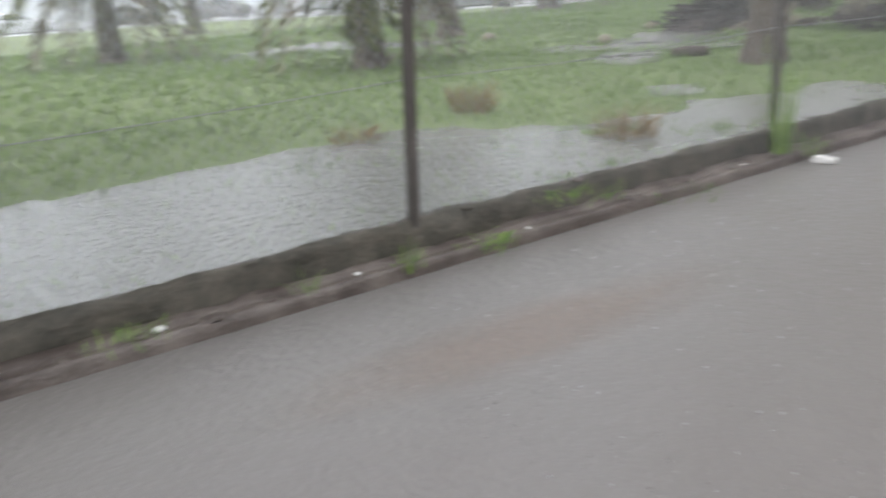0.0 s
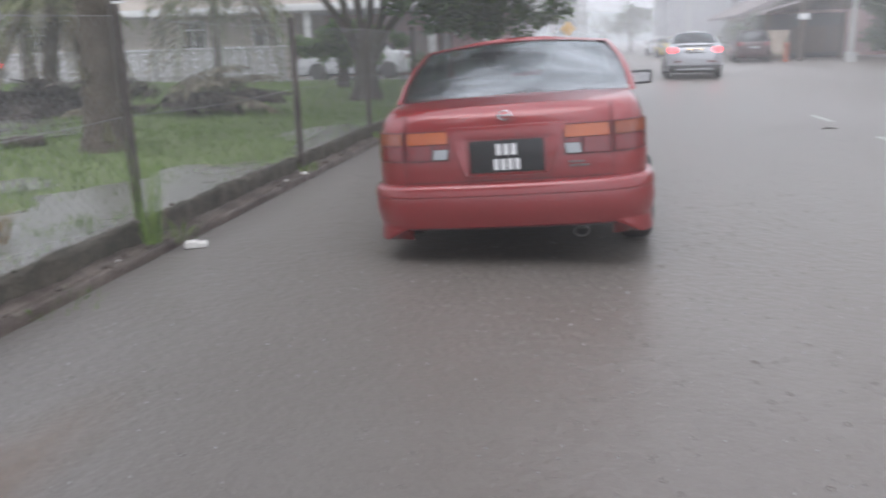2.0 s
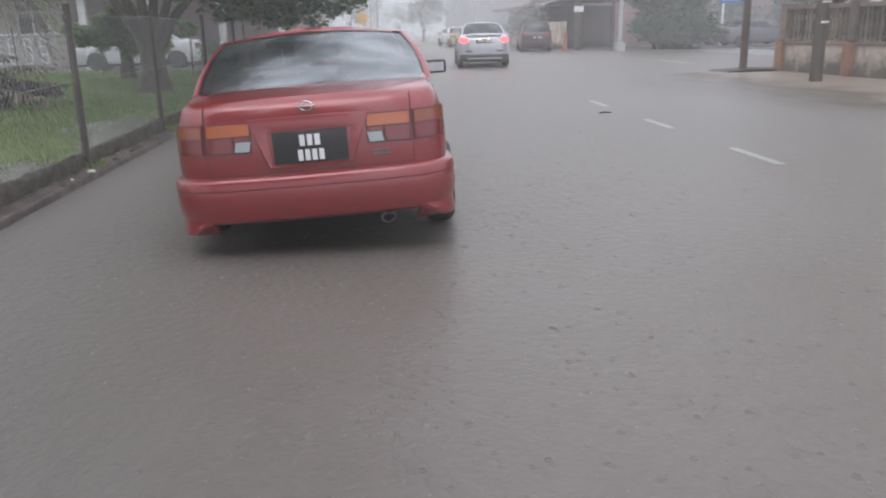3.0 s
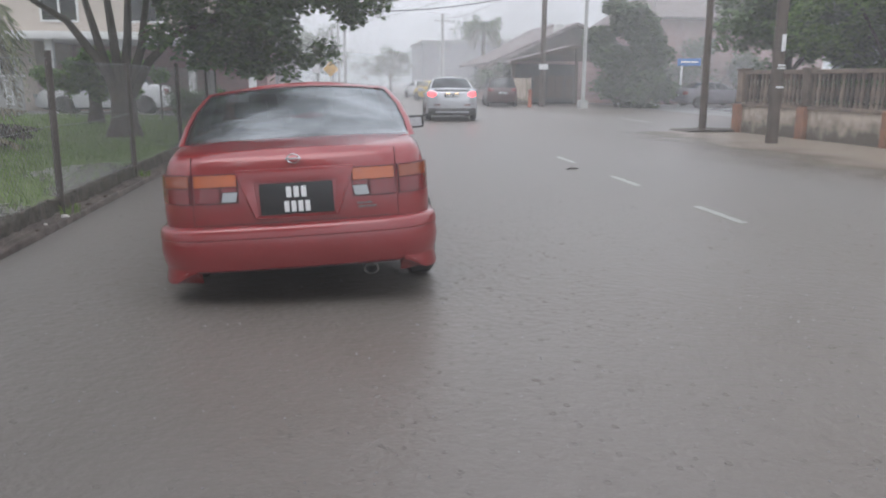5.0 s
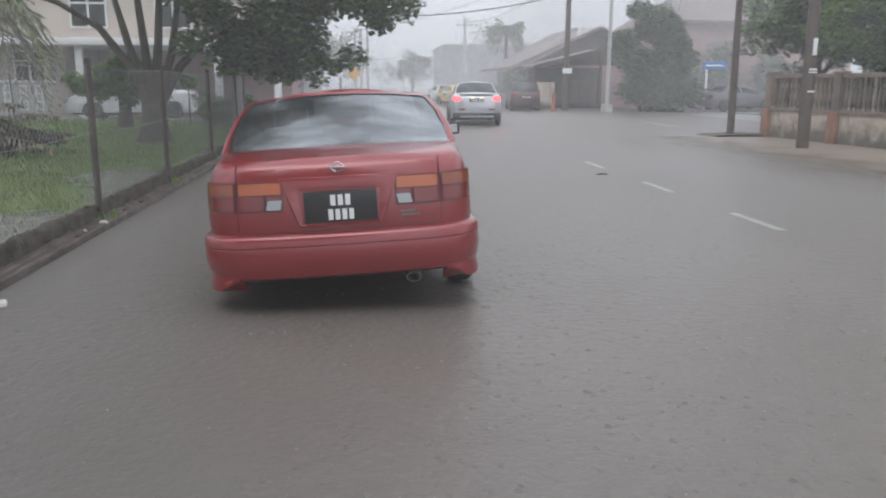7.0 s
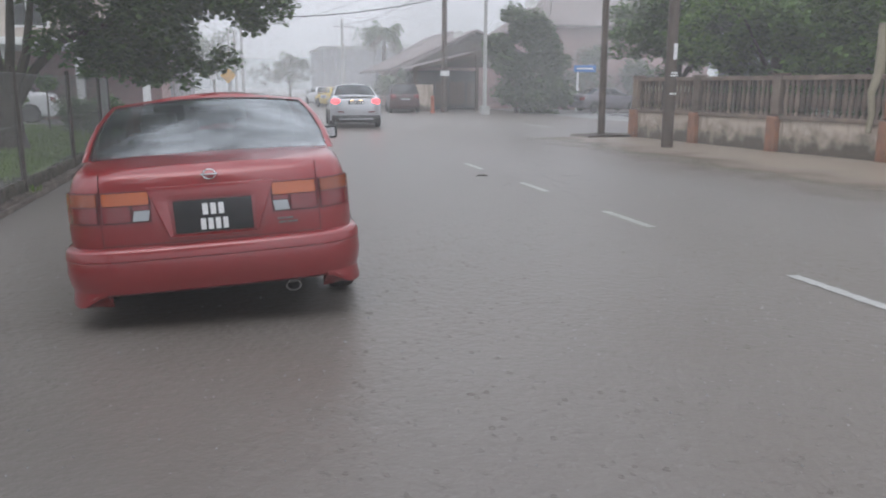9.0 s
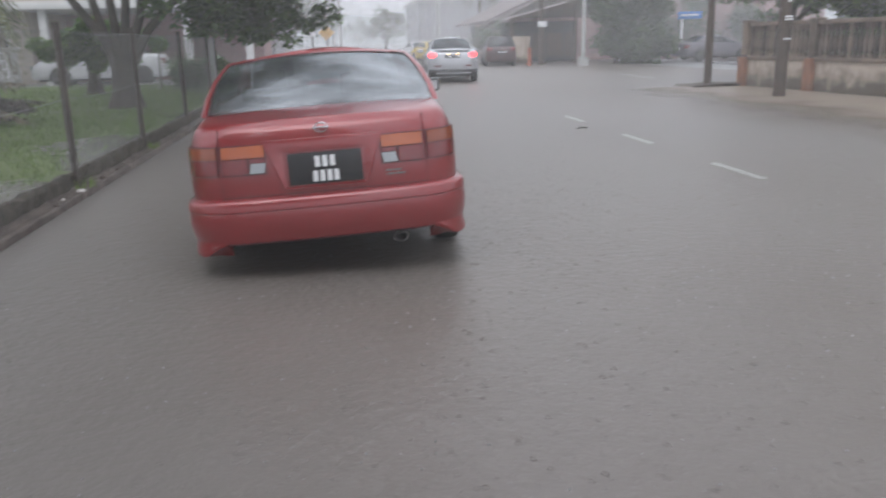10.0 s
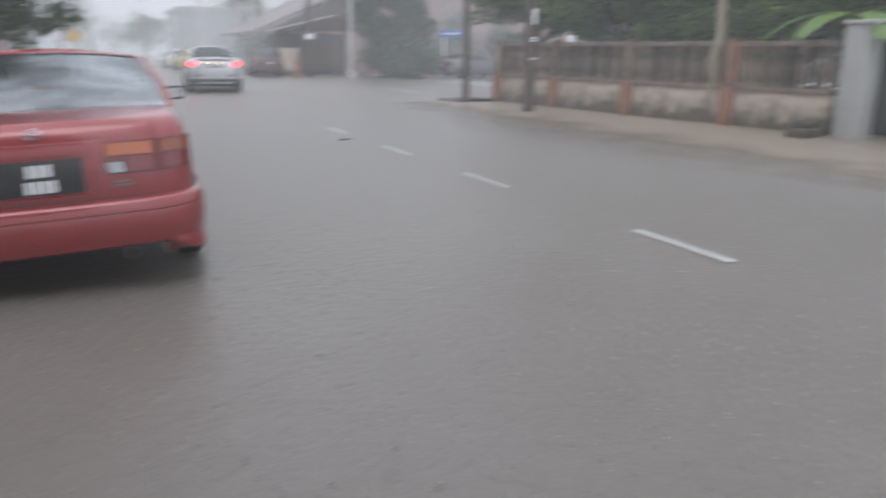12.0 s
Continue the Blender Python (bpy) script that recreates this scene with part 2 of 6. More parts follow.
M_PIPE = mat("dull_pipe", (0.22, 0.21, 0.20), (0.12, 0.115, 0.11), 0.4, 0.8, scale=12, bump=0.1)
M_RUBBER = mat("tyre_rubber", (0.018, 0.018, 0.018), (0.035, 0.034, 0.032), 0.7, scale=12, bump=0.3, dist=0.004)
M_RIM = mat("alloy_rim", (0.45, 0.45, 0.46), (0.32, 0.32, 0.33), 0.35, 0.7, scale=6, bump=0.05)
M_BLACK = mat("black_plastic", (0.015, 0.015, 0.016), (0.03, 0.03, 0.03), 0.5, scale=8, bump=0.1, dist=0.002)
M_PLATE = mat("black_plate", (0.012, 0.012, 0.013), (0.02, 0.02, 0.02), 0.25, scale=8, bump=0.02)
M_WHITE = mat("white_plastic", (0.8, 0.8, 0.8), (0.7, 0.7, 0.7), 0.4, scale=10, bump=0.02)
M_CHROME = mat("chrome", (0.75, 0.75, 0.76), (0.6, 0.6, 0.62), 0.14, 1.0, scale=10, bump=0)
M_TRIM = mat("seat_cloth", (0.10, 0.10, 0.10), (0.16, 0.155, 0.15), 0.9, scale=5, bump=0.3)
M_AMBER = mat("amber_lens", (0.42, 0.088, 0.012), (0.30, 0.06, 0.011), 0.2, scale=6, fine=120, bump=0.25, dist=0.002, coat=0.6)
M_AMBERDARK = mat("brown_amber_lens", (0.26, 0.052, 0.013), (0.19, 0.037, 0.011), 0.2, scale=6, fine=120, bump=0.25, dist=0.002, coat=0.6)
M_LENS = mat("red_lens", (0.17, 0.010, 0.012), (0.13, 0.009, 0.011), 0.2, scale=6, fine=120, bump=0.25, dist=0.002, coat=0.6)
M_CLEAR = mat("clear_lens", (0.36, 0.38, 0.39), (0.26, 0.28, 0.29), 0.2, scale=8, fine=150, bump=0.3, dist=0.002, coat=0.5)
M_BRAKE = lamp_mat("lit_brake_lamp", (1.0, 0.04, 0.045), 4.5)
M_PLATELAMP = lamp_mat("plate_lamp", (1.0, 0.62, 0.2), 2.5)
M_WALL = mat("stained_plaster", (0.50, 0.44, 0.36), (0.34, 0.30, 0.245), 0.8, scale=1.5, fine=22, bump=0.3, dist=0.01)
# mould and rising damp in ragged blotches up the plaster, with streaks run down from the coping
M_MOULDY = mat("mouldy_plaster", (0.60, 0.50, 0.41), (0.42, 0.355, 0.285), 0.8, scale=1.5, fine=22, bump=0.3, dist=0.01)
qn, ql = M_MOULDY.node_tree.nodes, M_MOULDY.node_tree.links
q_p = qn["Principled BSDF"]
q_clean = q_p.inputs["Base Color"].links[0].from_socket
q_co, q_sep, q_no, q_sum, q_rng, q_map, q_st, q_strng, q_max, q_mix = (qn.new("ShaderNode" + k) for k in ("TexCoord", "SeparateXYZ", "TexNoise", "Math", "MapRange", "Mapping", "TexNoise", "MapRange", "Math", "Mix"))
q_no.inputs["Scale"].default_value, q_no.inputs["Detail"].default_value, q_no.inputs["Roughness"].default_value = 2.4, 9, 0.66
q_sum.operation = "MULTIPLY_ADD"
q_sum.inputs[1].default_value = 1.1
ql.new(q_co.outputs["Object"], q_no.inputs["Vector"])
ql.new(q_co.outputs["Object"], q_sep.inputs[0])
ql.new(q_no.outputs[0], q_sum.inputs[0])
ql.new(q_sep.outputs[2], q_sum.inputs[2])
ql.new(q_sum.outputs[0], q_rng.inputs[0])
q_rng.inputs[1].default_value, q_rng.inputs[2].default_value, q_rng.inputs[3].default_value, q_rng.inputs[4].default_value = 1.10, 0.72, 0.0, 0.92
q_map.inputs["Scale"].default_value = (7.0, 7.0, 0.7)
ql.new(q_co.outputs["Object"], q_map.inputs["Vector"])
ql.new(q_map.outputs[0], q_st.inputs["Vector"])
q_st.inputs["Scale"].default_value, q_st.inputs["Detail"].default_value = 1.0, 4
ql.new(q_st.outputs[0], q_strng.inputs[0])
q_strng.inputs[1].default_value, q_strng.inputs[2].default_value, q_strng.inputs[3].default_value, q_strng.inputs[4].default_value = 0.54, 0.72, 0.0, 0.6
q_max.operation = "MAXIMUM"
ql.new(q_rng.outputs[0], q_max.inputs[0])
ql.new(q_strng.outputs[0], q_max.inputs[1])
q_mix.data_type = "RGBA"
q_mix.inputs[7].default_value = (0.085, 0.072, 0.055, 1)
ql.new(q_max.outputs[0], q_mix.inputs[0])
ql.new(q_clean, q_mix.inputs[6])
ql.new(q_mix.outputs[2], q_p.inputs["Base Color"])
M_PIER = mat("orange_wall_paint", (0.33, 0.15, 0.085), (0.15, 0.09, 0.065), 0.7, scale=4, fine=25, bump=0.3, dist=0.006, spread=0.35)
M_COPING = mat("grimy_coping", (0.24, 0.175, 0.13), (0.10, 0.08, 0.065), 0.75, scale=3, fine=25, bump=0.4, dist=0.008, spread=0.35)
M_BALUSTER = mat("weathered_baluster", (0.042, 0.034, 0.028), (0.23, 0.175, 0.135), 0.8, scale=4, fine=30, bump=0.4, dist=0.008, spread=0.55, each=0.5)
M_TIMBER = mat("dark_pole_timber", (0.04, 0.028, 0.02), (0.10, 0.072, 0.055), 0.75, scale=3, fine=30, bump=0.6, dist=0.012)
M_CONCRETE = mat("grey_concrete", (0.30, 0.30, 0.29), (0.42, 0.42, 0.40), 0.75, scale=2.5, fine=30, bump=0.3, dist=0.008)
M_HOUSE = mat("beige_house_wall", (0.52, 0.46, 0.40), (0.44, 0.385, 0.335), 0.85, scale=1.2, fine=18, bump=0.2)
M_WHITEWALL = mat("white_painted_wall", (0.70, 0.70, 0.69), (0.55, 0.55, 0.54), 0.75, scale=1.5, fine=18, bump=0.15)
M_PINKWALL = mat("pink_shop_wall", (0.40, 0.27, 0.25), (0.32, 0.22, 0.21), 0.8, scale=1.0, fine=18, bump=0.15)
M_GREYWALL = mat("grey_block_wall", (0.33, 0.34, 0.36), (0.27, 0.28, 0.30), 0.85, scale=0.6, fine=10, bump=0.15)
# tile colour greyed to carry some rain haze
M_ROOF = mat("haze_greyed_tile", (0.19, 0.155, 0.15), (0.135, 0.115, 0.112), 0.8, scale=1.0, fine=10, bump=0.4, dist=0.02)
M_BLUE = mat("blue_sign_face", (0.06, 0.17, 0.42), (0.08, 0.20, 0.46), 0.45, scale=6, bump=0.05)
M_SIGNY = mat("yellow_sign_face", (0.62, 0.36, 0.05), (0.55, 0.30, 0.05), 0.5, scale=6, bump=0.05)
M_CABLE = mat("cable_sheath", (0.03, 0.03, 0.032), (0.05, 0.05, 0.05), 0.6, bump=0)
# the pale tone is rain haze put into the hills' colour
M_HILL = mat("haze_painted_hillside", (0.34, 0.365, 0.37), (0.41, 0.435, 0.44), 1.0, scale=0.012, fine=0.08, bump=0, spec=0.0)
# near-black paint that stands in for indoor shade
M_INDOOR_SHADE = mat("painted_indoor_shade", (0.03, 0.03, 0.03), (0.05, 0.05, 0.05), 0.9, bump=0)
M_HYDRANT = mat("orange_bollard_paint", (0.36, 0.10, 0.05), (0.26, 0.08, 0.04), 0.5, bump=0.05)
# the mud thins out under deeper water towards the road
vn, vl = M_MUD.node_tree.nodes, M_MUD.node_tree.links
v_co, v_sep, v_no, v_sum, v_rng = (vn.new("ShaderNode" + k) for k in ("TexCoord", "SeparateXYZ", "TexNoise", "Math", "MapRange"))
v_no.inputs["Scale"].default_value, v_no.inputs["Detail"].default_value = 0.8, 6
v_sum.operation = "MULTIPLY_ADD"
v_sum.inputs[1].default_value = 2.4
vl.new(v_co.outputs["Object"], v_no.inputs["Vector"])
vl.new(v_co.outputs["Object"], v_sep.inputs[0])
vl.new(v_no.outputs[0], v_sum.inputs[0])
vl.new(v_sep.outputs[0], v_sum.inputs[2])
vl.new(v_sum.outputs[0], v_rng.inputs[0])
v_rng.interpolation_type = "SMOOTHSTEP"
v_rng.inputs[1].default_value, v_rng.inputs[2].default_value = 7.9, 10.6
vl.new(v_rng.outputs[0], vn["Principled BSDF"].inputs["Alpha"])
# tan silt seen through the shallow water, thinning out at its edges
M_SHOAL = mat("tan_silt_shoal", (0.27, 0.185, 0.13), (0.33, 0.235, 0.17), 0.45, scale=4, fine=40, bump=0.3, dist=0.006)
sn, sl = M_SHOAL.node_tree.nodes, M_SHOAL.node_tree.links
s_co, s_gr, s_no, s_mul, s_ram = (sn.new("ShaderNode" + k) for k in ("TexCoord", "TexGradient", "TexNoise", "Math", "MapRange"))
s_gr.gradient_type = "SPHERICAL"
s_no.inputs["Scale"].default_value = 3.0
s_mul.operation = "MULTIPLY"
sl.new(s_co.outputs["Object"], s_gr.inputs[0])
sl.new(s_co.outputs["Object"], s_no.inputs["Vector"])
sl.new(s_gr.outputs[1], s_mul.inputs[0])
sl.new(s_no.outputs[0], s_mul.inputs[1])
sl.new(s_mul.outputs[0], s_ram.inputs[0])
s_ram.inputs[1].default_value, s_ram.inputs[2].default_value, s_ram.inputs[3].default_value, s_ram.inputs[4].default_value = 0.04, 0.34, 0.0, 0.24
sl.new(s_ram.outputs[0], sn["Principled BSDF"].inputs["Alpha"])
M_RAIN = bpy.data.materials.new("falling_rain")
M_RAIN.use_nodes = True
rn, rl = M_RAIN.node_tree.nodes, M_RAIN.node_tree.links
rn.clear()
r_tr, r_df, r_tl, r_half, r_mx, r_out = (rn.new("ShaderNode" + k) for k in ("BsdfTransparent", "BsdfDiffuse", "BsdfTranslucent", "MixShader", "MixShader", "OutputMaterial"))
r_df.inputs[0].default_value = r_tl.inputs[0].default_value = (0.9, 0.9, 0.9, 1)
r_half.inputs[0].default_value, r_mx.inputs[0].default_value = 0.5, 0.05
rl.new(r_df.outputs[0], r_half.inputs[1])
rl.new(r_tl.outputs[0], r_half.inputs[2])
rl.new(r_tr.outputs[0], r_mx.inputs[1])
rl.new(r_half.outputs[0], r_mx.inputs[2])
rl.new(r_mx.outputs[0], r_out.inputs[0])
# see-through veil that imitates haze, faded out at the ground
M_HAZE_VEIL = M_RAIN.copy()
M_HAZE_VEIL.name = "haze_veil"
mn, ml = M_HAZE_VEIL.node_tree.nodes, M_HAZE_VEIL.node_tree.links
m_co, m_sep, m_map, m_noise, m_mul = (mn.new("ShaderNode" + k) for k in ("TexCoord", "SeparateXYZ", "MapRange", "TexNoise", "Math"))
ml.new(m_co.outputs["Object"], m_sep.inputs[0])
ml.new(m_sep.outputs[2], m_map.inputs[0])
m_map.interpolation_type = "SMOOTHSTEP"
m_map.inputs[1].default_value, m_map.inputs[2].default_value, m_map.inputs[3].default_value, m_map.inputs[4].default_value = 1.0, 16.0, 0.13, 0.04
m_noise.inputs["Scale"].default_value = 0.12
ml.new(m_co.outputs["Object"], m_noise.inputs["Vector"])
m_mul.operation = "MULTIPLY"
ml.new(m_map.outputs[0], m_mul.inputs[0])
ml.new(m_noise.outputs[0], m_mul.inputs[1])
m_low, m_fade = mn.new("ShaderNodeMapRange"), mn.new("ShaderNodeMath")
m_low.interpolation_type = "SMOOTHSTEP"
m_low.inputs[1].default_value, m_low.inputs[2].default_value = 0.0, 0.7
m_fade.operation = "MULTIPLY"
ml.new(m_sep.outputs[2], m_low.inputs[0])
ml.new(m_mul.outputs[0], m_fade.inputs[0])
ml.new(m_low.outputs[0], m_fade.inputs[1])
ml.new(m_fade.outputs[0], next(q for q in mn if q.type == "OUTPUT_MATERIAL").inputs[0].links[0].from_node.inputs[0])
M_HAZE_VEIL_FAR = M_HAZE_VEIL.copy()
M_HAZE_VEIL_FAR.name = "far_haze_veil"
next(q for q in M_HAZE_VEIL_FAR.node_tree.nodes if q.type == "MAP_RANGE" and q.inputs[2].default_value > 10).inputs[3].default_value = 0.36
M_DROP = mat("splash_water", (0.45, 0.46, 0.46), (0.36, 0.37, 0.37), 0.15, bump=0)


# ---- geometry helpers
def root(name, m, label, category, group="", kind=""):
    ob = new(name)
    ob.empty_display_size = 0.2
    ob.matrix_world = m
    return tagged(ob, label, category, group, kind)


def part(name, bm, material, parent=None, label="", smooth=True, m=None):
    me = bpy.data.meshes.new(name)
    bm.normal_update()
    bm.to_mesh(me)
    bm.free()
    me.materials.append(material)
    if smooth:
        me.polygons.foreach_set("use_smooth", [True] * len(me.polygons))
        me.set_sharp_from_angle(angle=radians(38))
    ob = new(name, me)
    if parent is not None:
        ob.parent = parent
    if m is not None:
        ob.matrix_basis = m
    return tagged(ob, label)


def mesh_part(name, verts, faces, material, parent=None, label="", smooth=False):
    me = bpy.data.meshes.new(name)
    me.from_pydata([tuple(v) for v in verts], [], [tuple(f) for f in faces])
    me.materials.append(material)
    if smooth:
        me.polygons.foreach_set("use_smooth", [True] * len(me.polygons))
    ob = new(name, me)
    if parent is not None:
        ob.parent = parent
    return tagged(ob, label)


def box(bm, x0, x1, y0, y1, z0, z1, bevel=0.0, m=None):
    g = bmesh.ops.create_cube(bm, size=1.0, matrix=Matrix.LocRotScale(((x0 + x1) / 2, (y0 + y1) / 2, (z0 + z1) / 2), None, (x1 - x0, y1 - y0, z1 - z0)))
    vs = g["verts"]
    if bevel:
        es = list({e for v in vs for e in v.link_edges})
        r = bmesh.ops.bevel(bm, geom=es, offset=bevel, segments=2, affect="EDGES", profile=0.6)
        vs = list({v for f in r["faces"] for v in f.verts} | {v for v in vs if v.is_valid})
    if m is not None:
        bmesh.ops.transform(bm, matrix=m, verts=vs)
    return vs


def boxed(x0, x1, y0, y1, z0, z1, bevel=0.0, m=None):
    bm = bmesh.new()
    box(bm, x0, x1, y0, y1, z0, z1, bevel, m)
    return bm


def tube(bm, pts, radii, sides=8, cap=True):
    """A tapered tube along pts."""
    pts = [Vector(p) for p in pts]
    rings, ref = [], Vector((0.31, 0.87, 0.2)).normalized()
    for i, p in enumerate(pts):
        d = (pts[min(i + 1, len(pts) - 1)] - pts[max(i - 1, 0)]).normalized()
        u = d.cross(ref)
        u = u.normalized() if u.length > 0.01 else d.orthogonal().normalized()
        w = d.cross(u)
        r = radii[i] if hasattr(radii, "__len__") else radii
        rings.append([bm.verts.new(p + (u * math.cos(a) + w * math.sin(a)) * r) for a in (2 * math.pi * k / sides for k in range(sides))])
    for a, b in zip(rings, rings[1:]):
        for k in range(sides):
            bm.faces.new((a[k], a[(k + 1) % sides], b[(k + 1) % sides], b[k]))
    if cap:
        bm.faces.new(rings[0][::-1])
        bm.faces.new(rings[-1])


def lathe(bm, prof, n=20, m=None):
    """Profile of (radius, height) turned about z."""
    m = m or Matrix()
    rings = [[bm.verts.new(m @ Vector((r * math.cos(2 * math.pi * k / n), r * math.sin(2 * math.pi * k / n), z))) for k in range(n)] for r, z in prof]
    for a, b in zip(rings, rings[1:]):
        for k in range(n):
            bm.faces.new((a[k], a[(k + 1) % n], b[(k + 1) % n], b[k]))
    if prof[0][0] > 0:
        bm.faces.new(rings[0][::-1])
    if prof[-1][0] > 0:
        bm.faces.new(rings[-1])
    bmesh.ops.remove_doubles(bm, verts=bm.verts, dist=1e-5)


def smooth(a, b, x):
    t = min(1.0, max(0.0, (x - a) / (b - a)))
    return t * t * (3 - 2 * t)


def lerp(pts, x):
    for (x0, y0), (x1, y1) in zip(pts, pts[1:]):
        if x <= x1:
            t = max(0.0, (x - x0) / (x1 - x0))
            t = t * t * (3 - 2 * t) * 0.5 + t * 0.5
            return y0 + (y1 - y0) * t
    return pts[-1][1]


# ---- plants
def leaf_cards(verts, faces, c, r, n, size, rng, flat=0.7, hang=0.0):
    """n small folded leaves scattered through an uneven clump about c."""
    for _ in range(n):
        d = Vector((rng.gauss(0, 1), rng.gauss(0, 1), rng.gauss(0, 1) * flat))
        d = d.normalized() * r * (0.35 + 0.65 * rng.random() ** 0.5)
        p = Vector(c) + d
        a = rng.uniform(0, 2 * math.pi)
        s = size * rng.uniform(0.6, 1.4)
        u = Vector((math.cos(a), math.sin(a), rng.uniform(-0.7, 0.3) - hang)).normalized() * s
        w = u.cross(Vector((rng.uniform(-0.5, 0.5), rng.uniform(-0.5, 0.5), 1))).normalized() * s * 0.36
        k = len(verts)
        verts += [p, p + u * 0.5 + w, p + u, p + u * 0.5 - w]
        faces.append((k, k + 1, k + 2, k + 3))


def broad_tree(name, at, trunk, limbs, clumps, leaf_n, leaf_size, leafmat, label, seed, r0=0.25, barkmat=None, hang=0.2):
    """trunk: its points; limbs: lists of points; clumps: (x, y, z, radius), all from the base."""
    rng = random.Random(seed)
    t = root(name, pose(*at), label, "tree")
    bm = bmesh.new()
    k = len(trunk)
    tube(bm, trunk, [r0 * (1.35 if i == 0 else 1 - 0.3 * i / k) for i in range(k)], 12)
    part("trunk", bm, barkmat or M_BARK, t)
    for ls in limbs:
        bm = bmesh.new()
        n = len(ls)
        tube(bm, ls, [max(0.012, r0 * 0.38 * (1 - 0.72 * i / (n - 1))) for i in range(n)], 8)
        part("limb", bm, barkmat or M_BARK, t)
    verts, faces = [], []
    total = sum(c[3] ** 2 for c in clumps)
    for x, y, z, r in clumps:
        n = int(leaf_n * r * r / total)
        for _ in range(5):
            d = Vector((rng.gauss(0, 0.55), rng.gauss(0, 0.55), rng.gauss(0, 0.4))) * r
            leaf_cards(verts, faces, Vector((x, y, z)) + d, r * rng.uniform(0.35, 0.65), n // 5, leaf_size, rng, hang=hang)
    crown = mesh_part("crown", verts, faces, leafmat, t)
    crown["kind"] = "stuff"
    return t


def frond(verts, faces, base, yaw, length, rise, droop, rng, leaflet=0.55, n=34, width=0.035):
    """One palm leaf: a bent rachis with drooping leaflets down both sides."""
    d = Vector((math.cos(yaw), math.sin(yaw), 0))
    side = Vector((-d.y, d.x, 0))
    prev = None
    for i in range(n + 1):
        s = i / n
        p = Vector(base) + d * length * (s - 0.25 * droop * s * s) + Vector((0, 0, length * (rise * s - droop * s * s)))
        if prev is not None:
            k = len(verts)
            w = 0.03 * (1 - 0.8 * s)
            verts += [prev - side * w, prev + side * w, p + side * w, p - side * w]
            faces.append((k, k + 1, k + 2, k + 3))
            if s > 0.12:
                ll = leaflet * (math.sin(math.pi * min(1.0, s * 0.93 + 0.1)) ** 0.6) * rng.uniform(0.75, 1.15)
                for sg in (-1, 1):
                    q = p + side * sg * ll * 0.55 + d * ll * rng.uniform(0.25, 0.5) - Vector((0, 0, ll * rng.uniform(0.25, 0.8)))
                    e = d * width * rng.uniform(0.7, 1.2)
                    mid = p.lerp(q, 0.55) + Vector((0, 0, 0.06 * ll))
                    k = len(verts)
                    verts += [p - e * 0.4, p + e * 0.4, mid + e, q, mid - e]
                    faces.append((k, k + 1, k + 2, k + 3, k + 4))
        prev = p


def palm(name, at, trunk, r0, fronds, label, seed, length=3.0, rise=0.55, droop=0.9, dead=0, leafmat=None, boots=0, leaflet=0.55):
    rng = random.Random(seed)
    t = root(name, pose(*at), label, "palm tree")
    bm = bmesh.new()
    pts, rad = [], []
    n = 26
    for i in range(n + 1):
        s = i / n * (len(trunk) - 1)
        j = min(int(s), len(trunk) - 2)
        pts.append(Vector(trunk[j]).lerp(Vector(trunk[j + 1]), s - j))
        rad.append(r0 * (1 - 0.3 * i / n + 0.45 * math.exp(-i * 0.55)) * (1.06 if i % 2 else 0.97))
    tube(bm, pts, rad, 14)
    part("trunk", bm, M_PALMBARK, t)
    top = pts[-1]
    for _ in range(boots):
        i = rng.randint(1, n - 1)
        a = rng.uniform(0, 2 * math.pi)
        o = Vector((math.cos(a), math.sin(a), 0))
        p = pts[i] + o * rad[i] * 0.9
        sd = Vector((-o.y, o.x, 0)) * 0.07
        q = p + o * rng.uniform(0.06, 0.16) + Vector((0, 0, rng.uniform(0.12, 0.3)))
        verts = [p - sd, p + sd, q + sd * 0.5, q - sd * 0.5, p + o * 0.03 + Vector((0, 0, 0.02)) - sd, p + o * 0.05 + sd]
        mesh_part("leaf_base", verts, [(0, 1, 2, 3), (4, 5, 2, 3), (0, 4, 3)], M_DEADFROND, t)
    for i in range(fronds):
        verts, faces = [], []
        a = 2.4 * i + rng.uniform(-0.3, 0.3)
        old = i < dead
        frond(verts, faces, top, a, length * rng.uniform(0.8, 1.15), -0.1 if old else rise * rng.uniform(0.2, 1.5), droop * (1.1 if old else rng.uniform(0.6, 1.3)), rng, leaflet)
        mesh_part("frond", verts, faces, M_DEADFROND if old else (leafmat or M_FROND), t)
    return t


def tuft(name, at, n, height, spread, m, label, seed, category="grass tuft"):
    rng = random.Random(seed)
    verts, faces = [], []
    for _ in range(n):
        a, r = rng.uniform(0, 6.283), spread * rng.random() ** 0.7
        p = Vector((r * math.cos(a), r * math.sin(a), -0.02))
        lean = Vector((math.cos(a), math.sin(a), 0)) * min(height, 0.3) * rng.uniform(0.1, 0.8)
        h = height * rng.uniform(0.45, 1.15)
        b = rng.uniform(0, 6.283)
        w = Vector((math.cos(b), math.sin(b), 0)) * rng.uniform(0.0016, 0.0036)
        k = len(verts)
        mid = p + lean * 0.35 + Vector((0, 0, h * 0.65))
        verts += [p - w, p + w, mid + w * 0.8, p + lean + Vector((0, 0, h * 0.85)), mid - w * 0.8]
        faces.append((k, k + 1, k + 2, k + 3, k + 4))
    ob = mesh_part(name, verts, faces, m)
    ob.matrix_world = pose(*at)
    return tagged(ob, label, category, kind="stuff")


